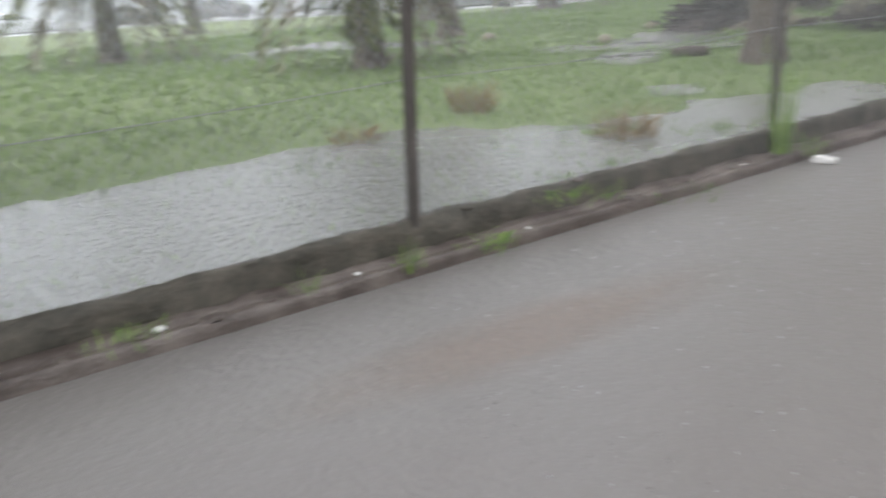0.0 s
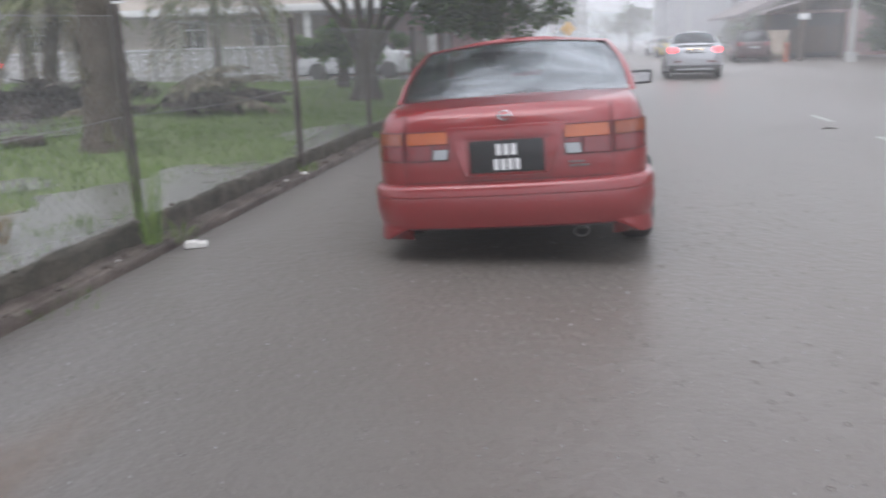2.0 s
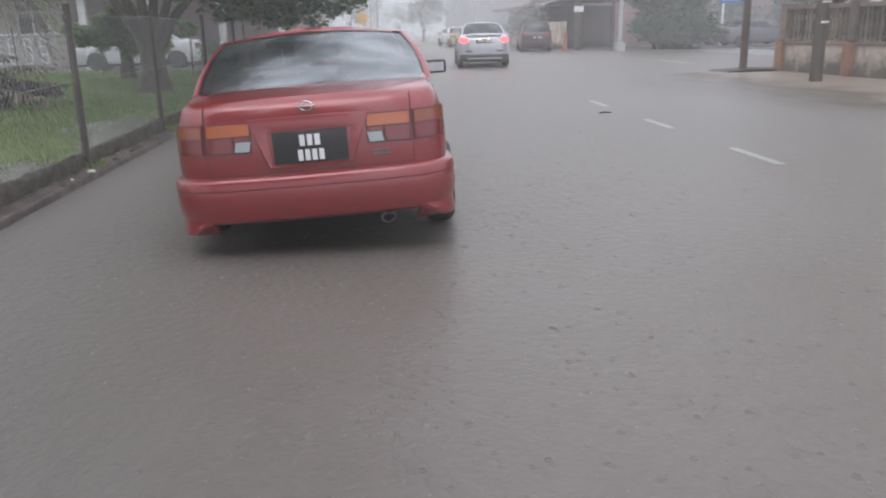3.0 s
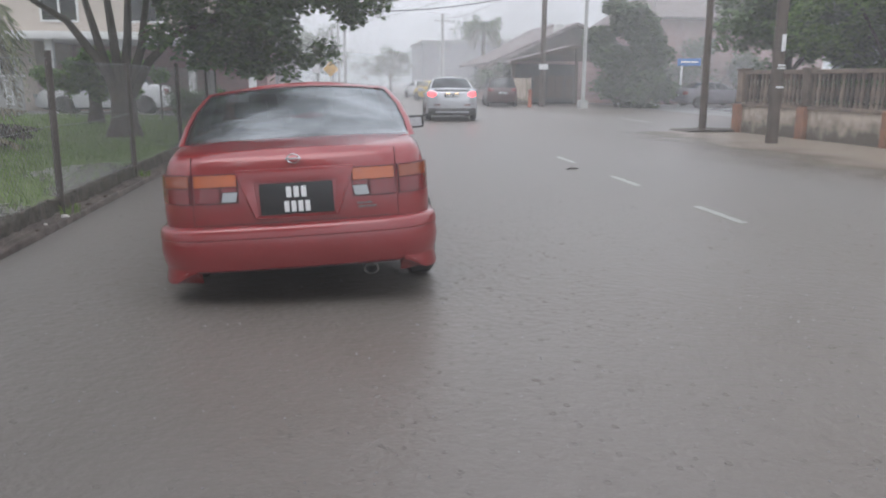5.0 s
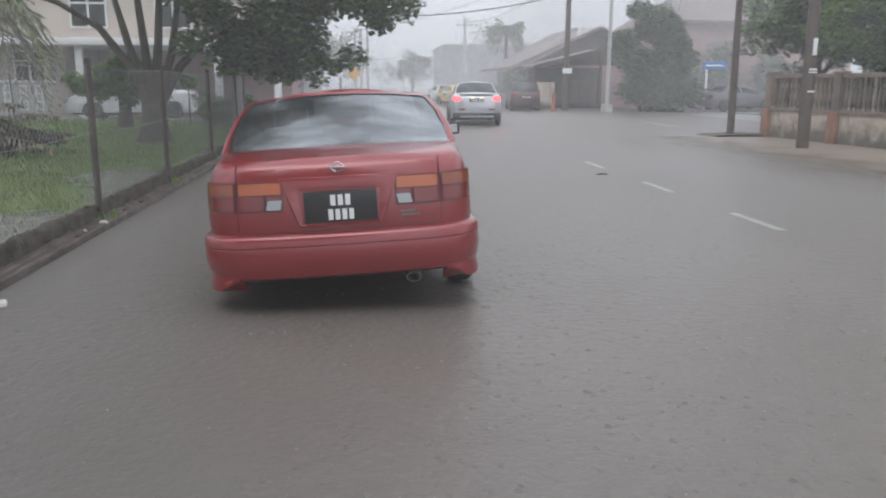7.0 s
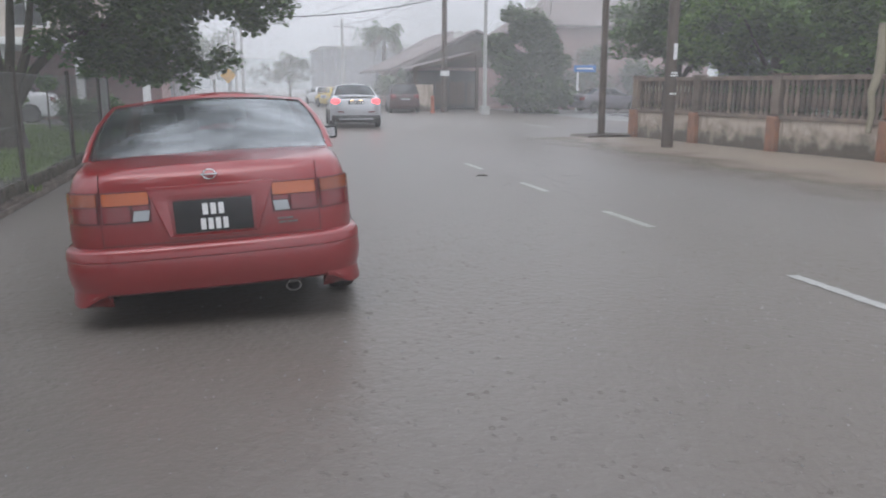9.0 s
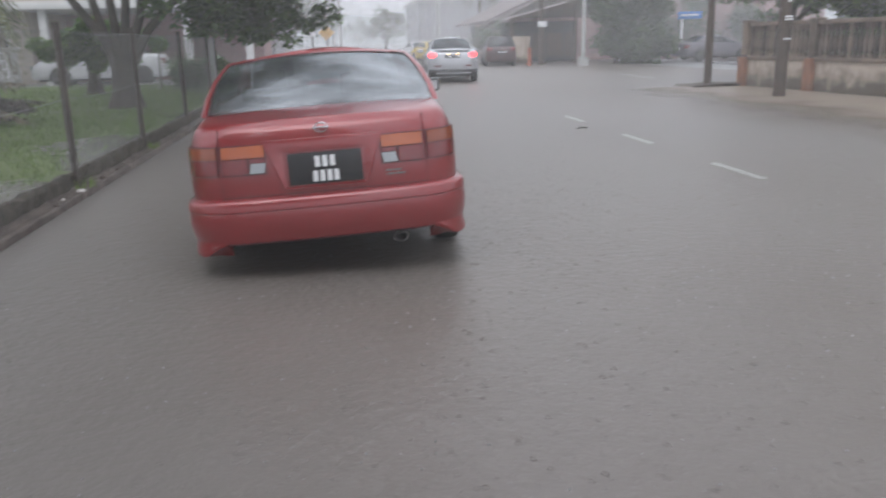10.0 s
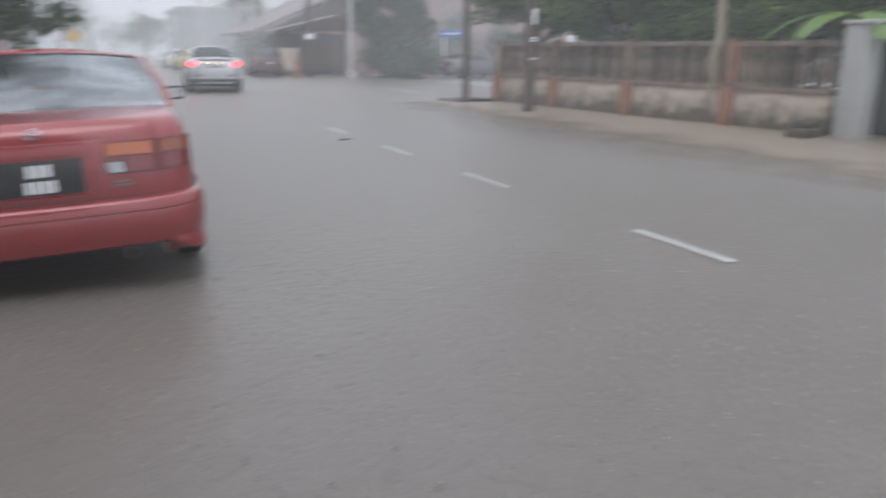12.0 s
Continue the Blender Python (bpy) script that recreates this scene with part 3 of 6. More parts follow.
# ---- cars
def ring_points(L, W, rx, ry, fx, fy, side_ys):
    """Half a car's plan outline, from the middle of the tail to the middle of the nose."""
    h = W / 2
    out = [((h - rx) * u, 0.05 * ((h - rx) * u / h) ** 2) for u in (0, 0.2, 0.4, 0.6, 0.8, 1.0)]
    y0 = out[-1][1]
    for k in range(1, 7):
        a = math.pi / 2 * k / 6
        out.append((h - rx + rx * math.sin(a), y0 + ry * (1 - math.cos(a))))
    out += [(h, y) for y in side_ys if y0 + ry + 0.03 < y < L - fy - 0.08]
    for k in range(0, 7):
        a = math.pi / 2 * k / 6
        out.append((h - fx + fx * math.cos(a), L - fy - 0.06 + fy * math.sin(a)))
    out += [((h - fx) * u, L - 0.06 * ((h - fx) * u / h) ** 2) for u in (0.7, 0.35, 0)]
    return out


def car_body(p):
    """The lower shell with open wheel arches: rings from sill to shoulder, closed above by ribs."""
    L, W = p["L"], p["W"]
    side_ys = [0.06 * i for i in range(int(L / 0.06))]
    half = ring_points(L, W, p.get("rx", 0.34), p.get("ry", 0.24), 0.42, 0.4, side_ys)
    levels = p["levels"]
    bm = bmesh.new()
    cols = [(x, y) for x, y in half] + [(-x, y) for x, y in half[-2:0:-1]]
    rings = []
    for fr, iw, ir in levels:
        ring = []
        for x, y in cols:
            top = lerp(p["top"], y)
            z = p["zb"] + fr * (top - p["zb"])
            e = 1 - smooth(0.0, 0.5, y)
            f2 = smooth(L - 0.5, L, y)
            xx = x * (1 - iw / (W / 2)) * (1 - 0.05 * smooth(L * 0.55, L, y) - 0.03 * e)
            ring.append(Vector((xx, y + ir * e - ir * f2, z)))
        rings.append(ring)
    R = p["wheel_r"] + 0.055
    for ring in rings:
        for v in ring:
            for wy in p["wheels"]:
                d = Vector((v.y - wy, v.z - p["wheel_r"]))
                if abs(v.x) > W * 0.4 and abs(d.length - R) < 0.032:
                    d = d.normalized() * R
                    v.y, v.z = wy + d.x, p["wheel_r"] + d.y
    vr = [[bm.verts.new(v) for v in ring] for ring in rings]
    n = len(cols)
    for a, b in zip(vr, vr[1:]):
        for k in range(n):
            q = (a[k], a[(k + 1) % n], b[(k + 1) % n], b[k])
            c = sum((v.co for v in q), Vector()) / 4
            if abs(c.x) > W * 0.4 and any((c.y - wy) ** 2 + (c.z - p["wheel_r"]) ** 2 < R * R for wy in p["wheels"]):
                continue
            bm.faces.new(q)
    m = len(half)
    prev = None
    for i in range(m):
        r, l = vr[-1][i], vr[-1][(n - i) % n]
        if r is l:
            row = [r]
        else:
            row = [r]
            for u in (0.6, 0.2, -0.2, -0.6):
                c = r.co * (1 + u) / 2 + l.co * (1 - u) / 2
                c.z += p.get("deck", 0.045) * (1 - u * u) * min(1.0, abs(r.co.x) / (W * 0.3))
                row.append(bm.verts.new(c))
            row.append(l)
        if prev:
            if len(prev) == 1 and len(row) > 1:
                for a, b in zip(row, row[1:]):
                    bm.faces.new((prev[0], a, b))
            elif len(row) == 1:
                for a, b in zip(prev, prev[1:]):
                    bm.faces.new((a, row[0], b))
            else:
                for a, b, c, d in zip(prev, prev[1:], row[1:], row):
                    bm.faces.new((a, d, c, b))
        prev = row
    bmesh.ops.recalc_face_normals(bm, faces=bm.faces)
    return bm


def car_cabin(p, t, paint, pane):
    """The greenhouse: pillars and roof in one painted shell, each pane a mesh of its own set a little in."""
    y0, y1, y2, y3 = p["cabin"]
    wb, wr, zr = p["wb"], p["wr"], p["zr"]
    base, roof, tags = [], [], []

    def add(bx, by, rx, ry, tag):
        base.append((bx, by))
        roof.append((rx, ry))
        tags.append(tag)

    for u, tag in ((0, "rear"), (0.3, "rear"), (0.6, "rear"), (0.945, "pillar"), (0.98, "pillar")):
        add(wb * u, y0 + 0.10 * u ** 3, wr * u, y1 + 0.04 * u ** 3, tag)
    for s, tag in p["side"]:
        add(wb, y0 + 0.13 + (y3 - y0 - 0.40) * s, wr, y1 + 0.07 + (y2 - y1 - 0.14) * s, tag)
    for u, tag in ((0.95, "pillar"), (0.88, "front"), (0.5, "front"), (0, "front")):
        add(wb * u, y3 - 0.22 * u ** 2, wr * u, y2 - 0.06 * u ** 2, tag)
    rows = (0.0, 0.045, 0.3, 0.6, 0.86, 0.955, 1.0)
    n = len(base)

    def at(i, f, sg, inset=0.0):
        (bx, by), (rx, ry) = base[i], roof[i]
        f2 = f + 0.05 * math.sin(math.pi * f)
        zb = lerp(p["top"], by) - 0.015
        x = bx + (rx - bx) * f
        x += 0.03 * math.sin(math.pi * f) * (bx / wb)
        crown = 0.05 * (1 - (bx / wb) ** 2) * f
        yy = by + (ry - by) * f
        bulge = 0.03 * math.sin(math.pi * f) * (1 - (bx / wb) ** 2)
        yy += -bulge if i < n / 2 else bulge
        return Vector(((x - inset) * sg if bx > 0.02 else 0.0, yy + inset * (1 if i < 4 else -1 if i > n - 5 else 0), zb + (zr - zb) * f2 + crown - inset * 0.5))

    shell = bmesh.new()
    panes = {}
    grid = {}
    for sg in (1, -1):
        for i in range(n):
            for j, f in enumerate(rows):
                key = (i, j, sg if base[i][0] > 0.02 else 1)
                if key not in grid:
                    grid[key] = shell.verts.new(at(i, f, sg))
    def g(i, j, sg):
        return grid[(i, j, sg if base[i][0] > 0.02 else 1)]
    for sg in (1, -1):
        for i in range(n - 1):
            for j in range(len(rows) - 1):
                tag = tags[i]
                if tag != "pillar" and (0 if tag == "rear" else 1) <= j <= 4:
                    side = tag if tag in ("rear", "front") else tag + ("_r" if sg > 0 else "_l")
                    panes.setdefault(side, []).append((i, j, sg))
                else:
                    q = [g(i, j, sg), g(i + 1, j, sg), g(i + 1, j + 1, sg), g(i, j + 1, sg)]
                    shell.faces.new(q if sg > 0 else q[::-1])
    prev = None
    top = len(rows) - 1
    for i in range(n):
        r, l = g(i, top, 1), g(i, top, -1)
        row = [r] if r is l else [r] + [shell.verts.new(Vector((r.co.x * u, r.co.y, r.co.z + 0.05 * (1 - u * u) * min(1, r.co.x / wr)))) for u in (0.6, 0.2, -0.2, -0.6)] + [l]
        if prev:
            if len(prev) == 1 and len(row) > 1:
                for a, b in zip(row, row[1:]):
                    shell.faces.new((prev[0], a, b))
            elif len(row) == 1:
                for a, b in zip(prev, prev[1:]):
                    shell.faces.new((a, row[0], b))
            else:
                for a, b, c, d in zip(prev, prev[1:], row[1:], row):
                    shell.faces.new((a, d, c, b))
        prev = row
    bmesh.ops.recalc_face_normals(shell, faces=shell.faces)
    part("roof", shell, paint, t)
    names = {"rear": "rear_window", "front": "windscreen"}
    for side, cells in panes.items():
        bm, seen = bmesh.new(), {}
        for i, j, sg in cells:
            q = []
            for a, b in ((i, j), (i + 1, j), (i + 1, j + 1), (i, j + 1)):
                key = (a, b, sg if base[a][0] > 0.02 else 1)
                if key not in seen:
                    seen[key] = bm.verts.new(at(a, rows[b], sg, 0.008))
                q.append(seen[key])
            bm.faces.new(q if sg > 0 else q[::-1])
        ob = part(names.get(side, "side_window"), bm, pane, t, "wet tinted glass")
        ob.visible_shadow = False


def car_wheel(t, x, y, r, w=0.19, drop=0.0):
    sg = 1 if x > 0 else -1
    turn = Matrix.Translation((x, y, r - drop)) @ Matrix.Rotation(radians(90 * sg), 4, "Y")
    hub = part("wheel", (lambda b: (lathe(b, [(0.0, -0.05), (r * 0.6, -0.05), (r * 0.6, 0.02), (0.0, 0.02)], 18), b)[1])(bmesh.new()), M_BLACK, t, "", True, turn)
    bm = bmesh.new()
    lathe(bm, [(r * 0.62, -w / 2), (r * 0.86, -w / 2 - 0.005), (r * 0.97, -w / 2 + 0.02), (r, -w / 4), (r, w / 4), (r * 0.97, w / 2 - 0.02), (r * 0.86, w / 2 + 0.005), (r * 0.62, w / 2)], 28)
    part("tyre", bm, M_RUBBER, hub)
    bm = bmesh.new()
    lathe(bm, [(r * 0.56, w / 2 - 0.03), (r * 0.63, w / 2 + 0.004), (r * 0.63, w / 2 - 0.05), (r * 0.56, w / 2 - 0.06)], 28)
    for k in range(7):
        box(bm, 0.03, r * 0.6, -0.022, 0.022, w / 2 - 0.04, w / 2 - 0.015, 0.0, Matrix.Rotation(2 * math.pi * k / 7, 4, "Z"))
    lathe(bm, [(0.0, w / 2 - 0.02), (0.05, w / 2 - 0.01), (0.06, w / 2 - 0.05)], 14)
    part("rim", bm, M_RIM, hub)


def tail_patch(p, x0, x1, z0, z1, out=0.006, thick=0.03, nx=10, nz=3, slant=0.0, almond=False):
    """A panel that follows the tail's curve in plan between two widths, proud of it by out."""
    bm = bmesh.new()
    W = p["W"]
    def place(u, v, o):
        s = x0 + (x1 - x0) * u + slant * (v - 0.5)
        z = z0 + (z1 - z0) * v
        if almond:
            z = (z0 + z1) / 2 + (z - (z0 + z1) / 2) * max(0.12, math.sin(math.pi * (0.06 + 0.88 * u))) ** 0.6
        x, y = tail_curve(p, s)
        nx_, ny_ = tail_normal(p, s)
        lean = tail_lean(p, z)
        return Vector((x + nx_ * o, y + lean + ny_ * o, z))
    fr = [[bm.verts.new(place(i / nx, j / nz, out)) for j in range(nz + 1)] for i in range(nx + 1)]
    bk = [[bm.verts.new(place(i / nx, j / nz, out - thick)) for j in range(nz + 1)] for i in range(nx + 1)]
    for i in range(nx):
        for j in range(nz):
            bm.faces.new((fr[i][j], fr[i + 1][j], fr[i + 1][j + 1], fr[i][j + 1]))
    for i in range(nx):
        bm.faces.new((bk[i][0], bk[i + 1][0], fr[i + 1][0], fr[i][0]))
        bm.faces.new((fr[i][nz], fr[i + 1][nz], bk[i + 1][nz], bk[i][nz]))
    for j in range(nz):
        bm.faces.new((fr[0][j], fr[0][j + 1], bk[0][j + 1], bk[0][j]))
        bm.faces.new((bk[nx][j], bk[nx][j + 1], fr[nx][j + 1], fr[nx][j]))
    return bm


def tail_curve(p, s):
    """The tail's outline in plan, s metres round from its middle."""
    h = p["W"] / 2 * 0.97
    rx, ry = p.get("rx", 0.34), p.get("ry", 0.24)
    sg = 1 if s >= 0 else -1
    a = abs(s)
    flat = h - rx
    if a <= flat:
        return sg * a, 0.05 * (a / h) ** 2
    y0 = 0.05 * (flat / h) ** 2
    ang = min((a - flat) / ((rx + ry) / 2), math.pi / 2)
    if ang < math.pi / 2:
        return sg * (flat + rx * math.sin(ang)), y0 + ry * (1 - math.cos(ang))
    return sg * h, y0 + ry + (a - flat - (rx + ry) / 2 * math.pi / 2)


def tail_normal(p, s):
    a, b = Vector(tail_curve(p, s - 0.01)), Vector(tail_curve(p, s + 0.01))
    d = (b - a).normalized()
    return d.y, -d.x


def tail_lean(p, z):
    """How far the tail stands forward of its rearmost line at height z."""
    pts = []
    for fr, iw, ir in p["levels"]:
        pts.append((p["zb"] + fr * (p["top"][0][1] - p["zb"]), ir))
    for (a, u), (b, v) in zip(pts, pts[1:]):
        if z <= b:
            return u + (v - u) * max(0.0, (z - a) / (b - a))
    return pts[-1][1]


LEVELS = [(0.0, 0.09, 0.10), (0.06, 0.05, 0.05), (0.14, 0.03, 0.02), (0.22, 0.018, 0.012), (0.30, 0.010, 0.01), (0.38, 0.005, 0.01), (0.46, 0.0, 0.01), (0.54, 0.0, 0.012), (0.62, 0.004, 0.02),
          (0.70, 0.01, 0.03), (0.78, 0.018, 0.045), (0.86, 0.03, 0.06), (0.93, 0.05, 0.075), (0.97, 0.075, 0.095), (1.0, 0.11, 0.13)]
SIDE_SEDAN = [(0.0, "pillar"), (0.10, "pillar"), (0.20, "rearside"), (0.36, "rearside"), (0.50, "pillar"), (0.54, "frontside"), (0.72, "frontside"), (0.93, "pillar")]


def sedan(name, at, paint, pane, p, label, lit=False, plate=True, brand=True):
    """A four-door saloon, tail at the origin, nose along y."""
    t = root(name, at, label, "car")
    L, W = p["L"], p["W"]
    part("body", car_body(p), paint, t)
    car_cabin(p, t, paint, pane)
    bm = bmesh.new()
    tz = lerp(p["top"], p["cabin"][0] + 0.3)
    y0, y1, y2, y3 = p["cabin"]
    box(bm, -p["wb"] * 0.9, p["wb"] * 0.9, y0 + 0.16, y3 - 0.2, tz - 0.02, tz + 0.035)
    part("parcel_shelf", bm, M_TRIM, t, "dark cloth shelf")
    for sx in (-0.36, 0.36):
        for sy, zz in ((y0 + 0.75, 0.12), (y0 + 1.65, 0.16)):
            bm = bmesh.new()
            box(bm, sx - 0.22, sx + 0.22, sy - 0.06, sy + 0.08, tz, tz + zz, 0.04)
            box(bm, sx - 0.12, sx + 0.12, sy - 0.05, sy + 0.05, tz + zz, tz + zz + 0.13, 0.03)
            part("seat", bm, M_TRIM, t, "grey cloth seat back with headrest")
    for wx in (-W / 2 + p.get("tuck", 0.075), W / 2 - p.get("tuck", 0.075)):
        for wy in p["wheels"]:
            car_wheel(t, wx, wy, p["wheel_r"], drop=p.get("lean", 0.0) * (1 if wx > 0 else -1))
    bm = bmesh.new()
    box(bm, -W * 0.34, W * 0.34, 0.45, L - 0.3, 0.17, 0.3)
    part("underside", bm, M_BLACK, t)
    for sx in (-1, 1):
        bm = bmesh.new()
        my = p["mirror_y"]
        box(bm, sx * (W / 2 - 0.06), sx * (W / 2 + 0.05), my - 0.02, my + 0.02, p["mirror_z"] - 0.05, p["mirror_z"] - 0.02)
        box(bm, sx * (W / 2 + 0.02) - (0.0 if sx > 0 else 0.2), sx * (W / 2 + 0.02) + (0.2 if sx > 0 else 0.0), my - 0.05, my + 0.05, p["mirror_z"] - 0.06, p["mirror_z"] + 0.06, 0.03)
        mm = part("mirror", bm, p.get("mirror_mat", paint), t, "door mirror")
        bm = bmesh.new()
        cx = sx * (W / 2 + 0.12)
        box(bm, cx - 0.075, cx + 0.075, my - 0.056, my - 0.0505, p["mirror_z"] - 0.04, p["mirror_z"] + 0.04, 0.0)
        part("mirror_glass", bm, M_CHROME, mm)
        for hy in p["handles"]:
            bm = boxed(sx * (W / 2) - 0.02, sx * (W / 2) + 0.02, hy - 0.09, hy + 0.09, p["handle_z"] - 0.015, p["handle_z"] + 0.02, 0.008)
            part("door_handle", bm, p.get("handle_mat", paint), t)
        for hy in p["seams"]:
            bm = boxed(sx * (W / 2 - 0.002) - 0.004, sx * (W / 2 - 0.002) + 0.004, hy - 0.004, hy + 0.004, 0.28, p["handle_z"] + 0.06)
            part("door_seam", bm, M_BLACK, t)
        bm = boxed(sx * 0.55 - 0.2, sx * 0.55 + 0.2, L - 0.2, L - 0.1, 0.55, 0.68, 0.03)
        part("headlight", bm, M_CLEAR, t, "clear headlamp")
    if plate:
        bm = boxed(-0.26, 0.26, p["plate_y"] - 0.012, p["plate_y"], p["plate_z"] - 0.055, p["plate_z"] + 0.055, 0.006)
        pl = part("number_plate", bm, M_PLATE, t, "black plate with white bars")
        for k in range(6):
            x = -0.2 + k * 0.075 + (0.03 if k > 2 else 0)
            part("plate_bar", boxed(x, x + 0.045, p["plate_y"] - 0.017, p["plate_y"] - 0.0125, p["plate_z"] - 0.032, p["plate_z"] + 0.032), M_WHITE, pl)
    if not brand:
        for sx in (-1, 1):
            ends = sorted((sx * (W / 2 - 0.33), sx * (W / 2 - 0.02)))
            part("tail_light", tail_patch(p, ends[0], ends[1], p["lamp_z"] - 0.08, p["lamp_z"] + 0.09, almond=lit), M_BRAKE if lit else M_LENS, t, "lit red tail lamp" if lit else "red tail lamp")
        part("bumper", tail_patch(p, -W / 2 - 0.05, W / 2 + 0.05, 0.26, 0.5, 0.045, 0.1, 20, 4), paint, t, "rear bumper")
    return t


# ---- the large structure
def puddle_edge(y):
    return lerp([(-30.0, 6.6), (2.0, 6.2), (5.0, 5.1), (8.0, 4.0), (14.0, 3.7), (40.0, 3.6)], y)


DIPS = [(-9.3, 10.2, 1.3), (-10.2, 12.0, 1.2), (-17.0, 7.0, 1.7), (-14.6, 8.6, 1.2), (-8.2, 8.2, 0.7), (-5.6, 6.4, 0.5)]


def lawn_base(x):
    return 0.13 + 0.011 * max(0.0, -x - 4.0)


def lawn_h(x, y):
    z = lawn_base(x) + 0.06 * smooth(puddle_edge(y) - 1.3, puddle_edge(y) + 1.2, -x)
    z += 0.05 * noise.noise((x * 0.5, y * 0.4, 3.1)) + 0.03 * noise.noise((x * 1.5, y * 1.2, 7.7)) + 0.022 * noise.noise((x * 3.6, y * 3.1, 1.4))
    for cx, cy, r in DIPS:
        z -= 0.075 * math.exp(-((x - cx) ** 2 + (y - cy) ** 2) / (r * r))
    return z


def sheet(name, xs, ys, fz, material, label, category, parent=None, kind="structure"):
    verts = [(x, y, fz(x, y)) for y in ys for x in xs]
    n = len(xs)
    faces = [(j * n + i, j * n + i + 1, (j + 1) * n + i + 1, (j + 1) * n + i) for j in range(len(ys) - 1) for i in range(n - 1)]
    ob = mesh_part(name, verts, faces, material, parent, label, True)
    return tagged(ob, label, category, kind=kind)


def spaced(a, b, s0, s1):
    """Steps from a to b that grow from s0 to s1."""
    out, x, sg = [a], a, 1 if b > a else -1
    while (b - x) * sg > 0:
        f = abs(x - a) / abs(b - a)
        x += sg * (s0 + (s1 - s0) * f)
        out.append(x)
    out[-1] = b
    return out


sheet("ground", [-900, -300, -60, 0, 60, 300, 900], [-400, -60, 0, 60, 200, 900], lambda x, y: -0.03, M_SIDE, "wet grey ground reaching the misty horizon", "ground")
sheet("road", [-3.05 + 1.2 * i for i in range(16)], [-30 + 3 * i for i in range(60)], lambda x, y: 0.0, M_ROAD, "flooded grey-brown asphalt road beaten by heavy rain", "road")

# lane dashes under the thin water, a duller paint from the third one on
for i, y in enumerate((0.75, 3.66, 6.85, 9.64, 12.6)):
    bm = bmesh.new()
    n = 14
    rng = random.Random(i)
    for k in range(n):
        a, b = k / n, (k + 1) / n
        e0, e1 = rng.uniform(-0.008, 0.008), rng.uniform(-0.008, 0.008)
        vs = [bm.verts.new(v) for v in ((-0.05 + e0, a * 1.06, 0), (0.05 + e1, a * 1.06, 0), (0.05 + e1, b * 1.06 - 0.002, 0), (-0.05 + e0, b * 1.06 - 0.002, 0))]
        bm.faces.new(vs)
    ob = part("lane_mark", bm, M_PAINT if i < 2 else M_PAINT_DULL, None, "", False, pose(3.55, y, 0.006))
    tagged(ob, "short white painted lane dash on the flooded road", "lane mark", "lane dashes", "structure")
bm = boxed(-0.06, 0.06, 0, 3.2, 0, 0.003)
tagged(part("lane_mark", bm, M_PAINT, None, "", False, pose(10.05, 25.3, 0.002)), "long white line at the mouth of the side street", "lane mark", kind="structure")

# muddy flooded verge before the garden wall, with an uneven edge
verts, faces = [], []
n = 70
for i in range(n + 1):
    y = -6 + 26.5 * i / n
    e = 5.9 + 0.5 * noise.noise((y * 0.35, 1.3, 0))
    verts += [(e, y, 0.004), (e + 1.5, y, 0.012), (15.0, y, 0.014)]
for i in range(n):
    k = 3 * i
    faces += [(k, k + 1, k + 4, k + 3), (k + 1, k + 2, k + 5, k + 4)]
tagged(mesh_part("verge", verts, faces, M_MUD, None, "", True), "tan muddy verge under shallow flood water", "verge", kind="structure")

# lawn, its puddles and the pale street beyond it
xs = [-3.16] + spaced(-3.3, -62.0, 0.16, 2.2)
ys = spaced(2.0, -26.0, 0.25, 1.6)[::-1][:-1] + spaced(2.0, 26.5, 0.2, 0.5)
def street_edge(x):
    """How far back the lawn reaches before the street that bends round it."""
    return lerp([(-62.0, -2.0), (-50.0, 3.0), (-46.0, 14.0), (-31.0, 21.5), (-23.0, 25.6), (-12.0, 26.2), (-5.3, 22.9), (-3.1, 20.0)], x)


lawn = sheet("lawn", xs, ys, lawn_h, M_SOIL, "rain-soaked green lawn with flooded patches", "lawn")
bm = bmesh.new()
bm.from_mesh(lawn.data)
bmesh.ops.delete(bm, geom=[f for f in bm.faces if f.calc_center_median().y > street_edge(f.calc_center_median().x)], context="FACES")
bm.to_mesh(lawn.data)
bm.free()
verts, faces = [], []
for i in range(60):
    y = -26 + 46 * i / 59
    verts += [(-3.17, y, 0.158), (-puddle_edge(y) - 1.6, y, 0.158 + 0.004)]
    if i:
        k = 2 * i
        faces.append((k - 2, k, k + 1, k - 1))
tagged(mesh_part("puddle", verts, faces, M_PUDDLE), "long shallow rain puddle along the foot of the fence", "puddle", kind="structure")
for cx, cy, r in DIPS:
    z = lawn_base(cx) + 0.032
    verts = [(cx, cy, z)] + [(cx + r * 1.5 * math.cos(a), cy + r * 1.5 * math.sin(a), z) for a in (k * math.pi / 12 for k in range(24))]
    faces = [(0, k, k % 24 + 1) for k in range(1, 25)]
    tagged(mesh_part("puddle", verts, faces, M_PUDDLE), "shallow rain puddle lying in the lawn", "puddle", kind="structure")
sheet("side_street", [-64, -44, -24, -14, -8, -4.2], [-20, 0, 10, 20, 29, 31.2], lambda x, y: lawn_base(x) - 0.075, M_SIDE, "pale wet side street beyond the lawn", "road")
sheet("far_street", [-90, -75, -61], [-40, 0, 27], lambda x, y: 0.74, M_SIDE, "pale wet street at the far edge of the lawn", "road")

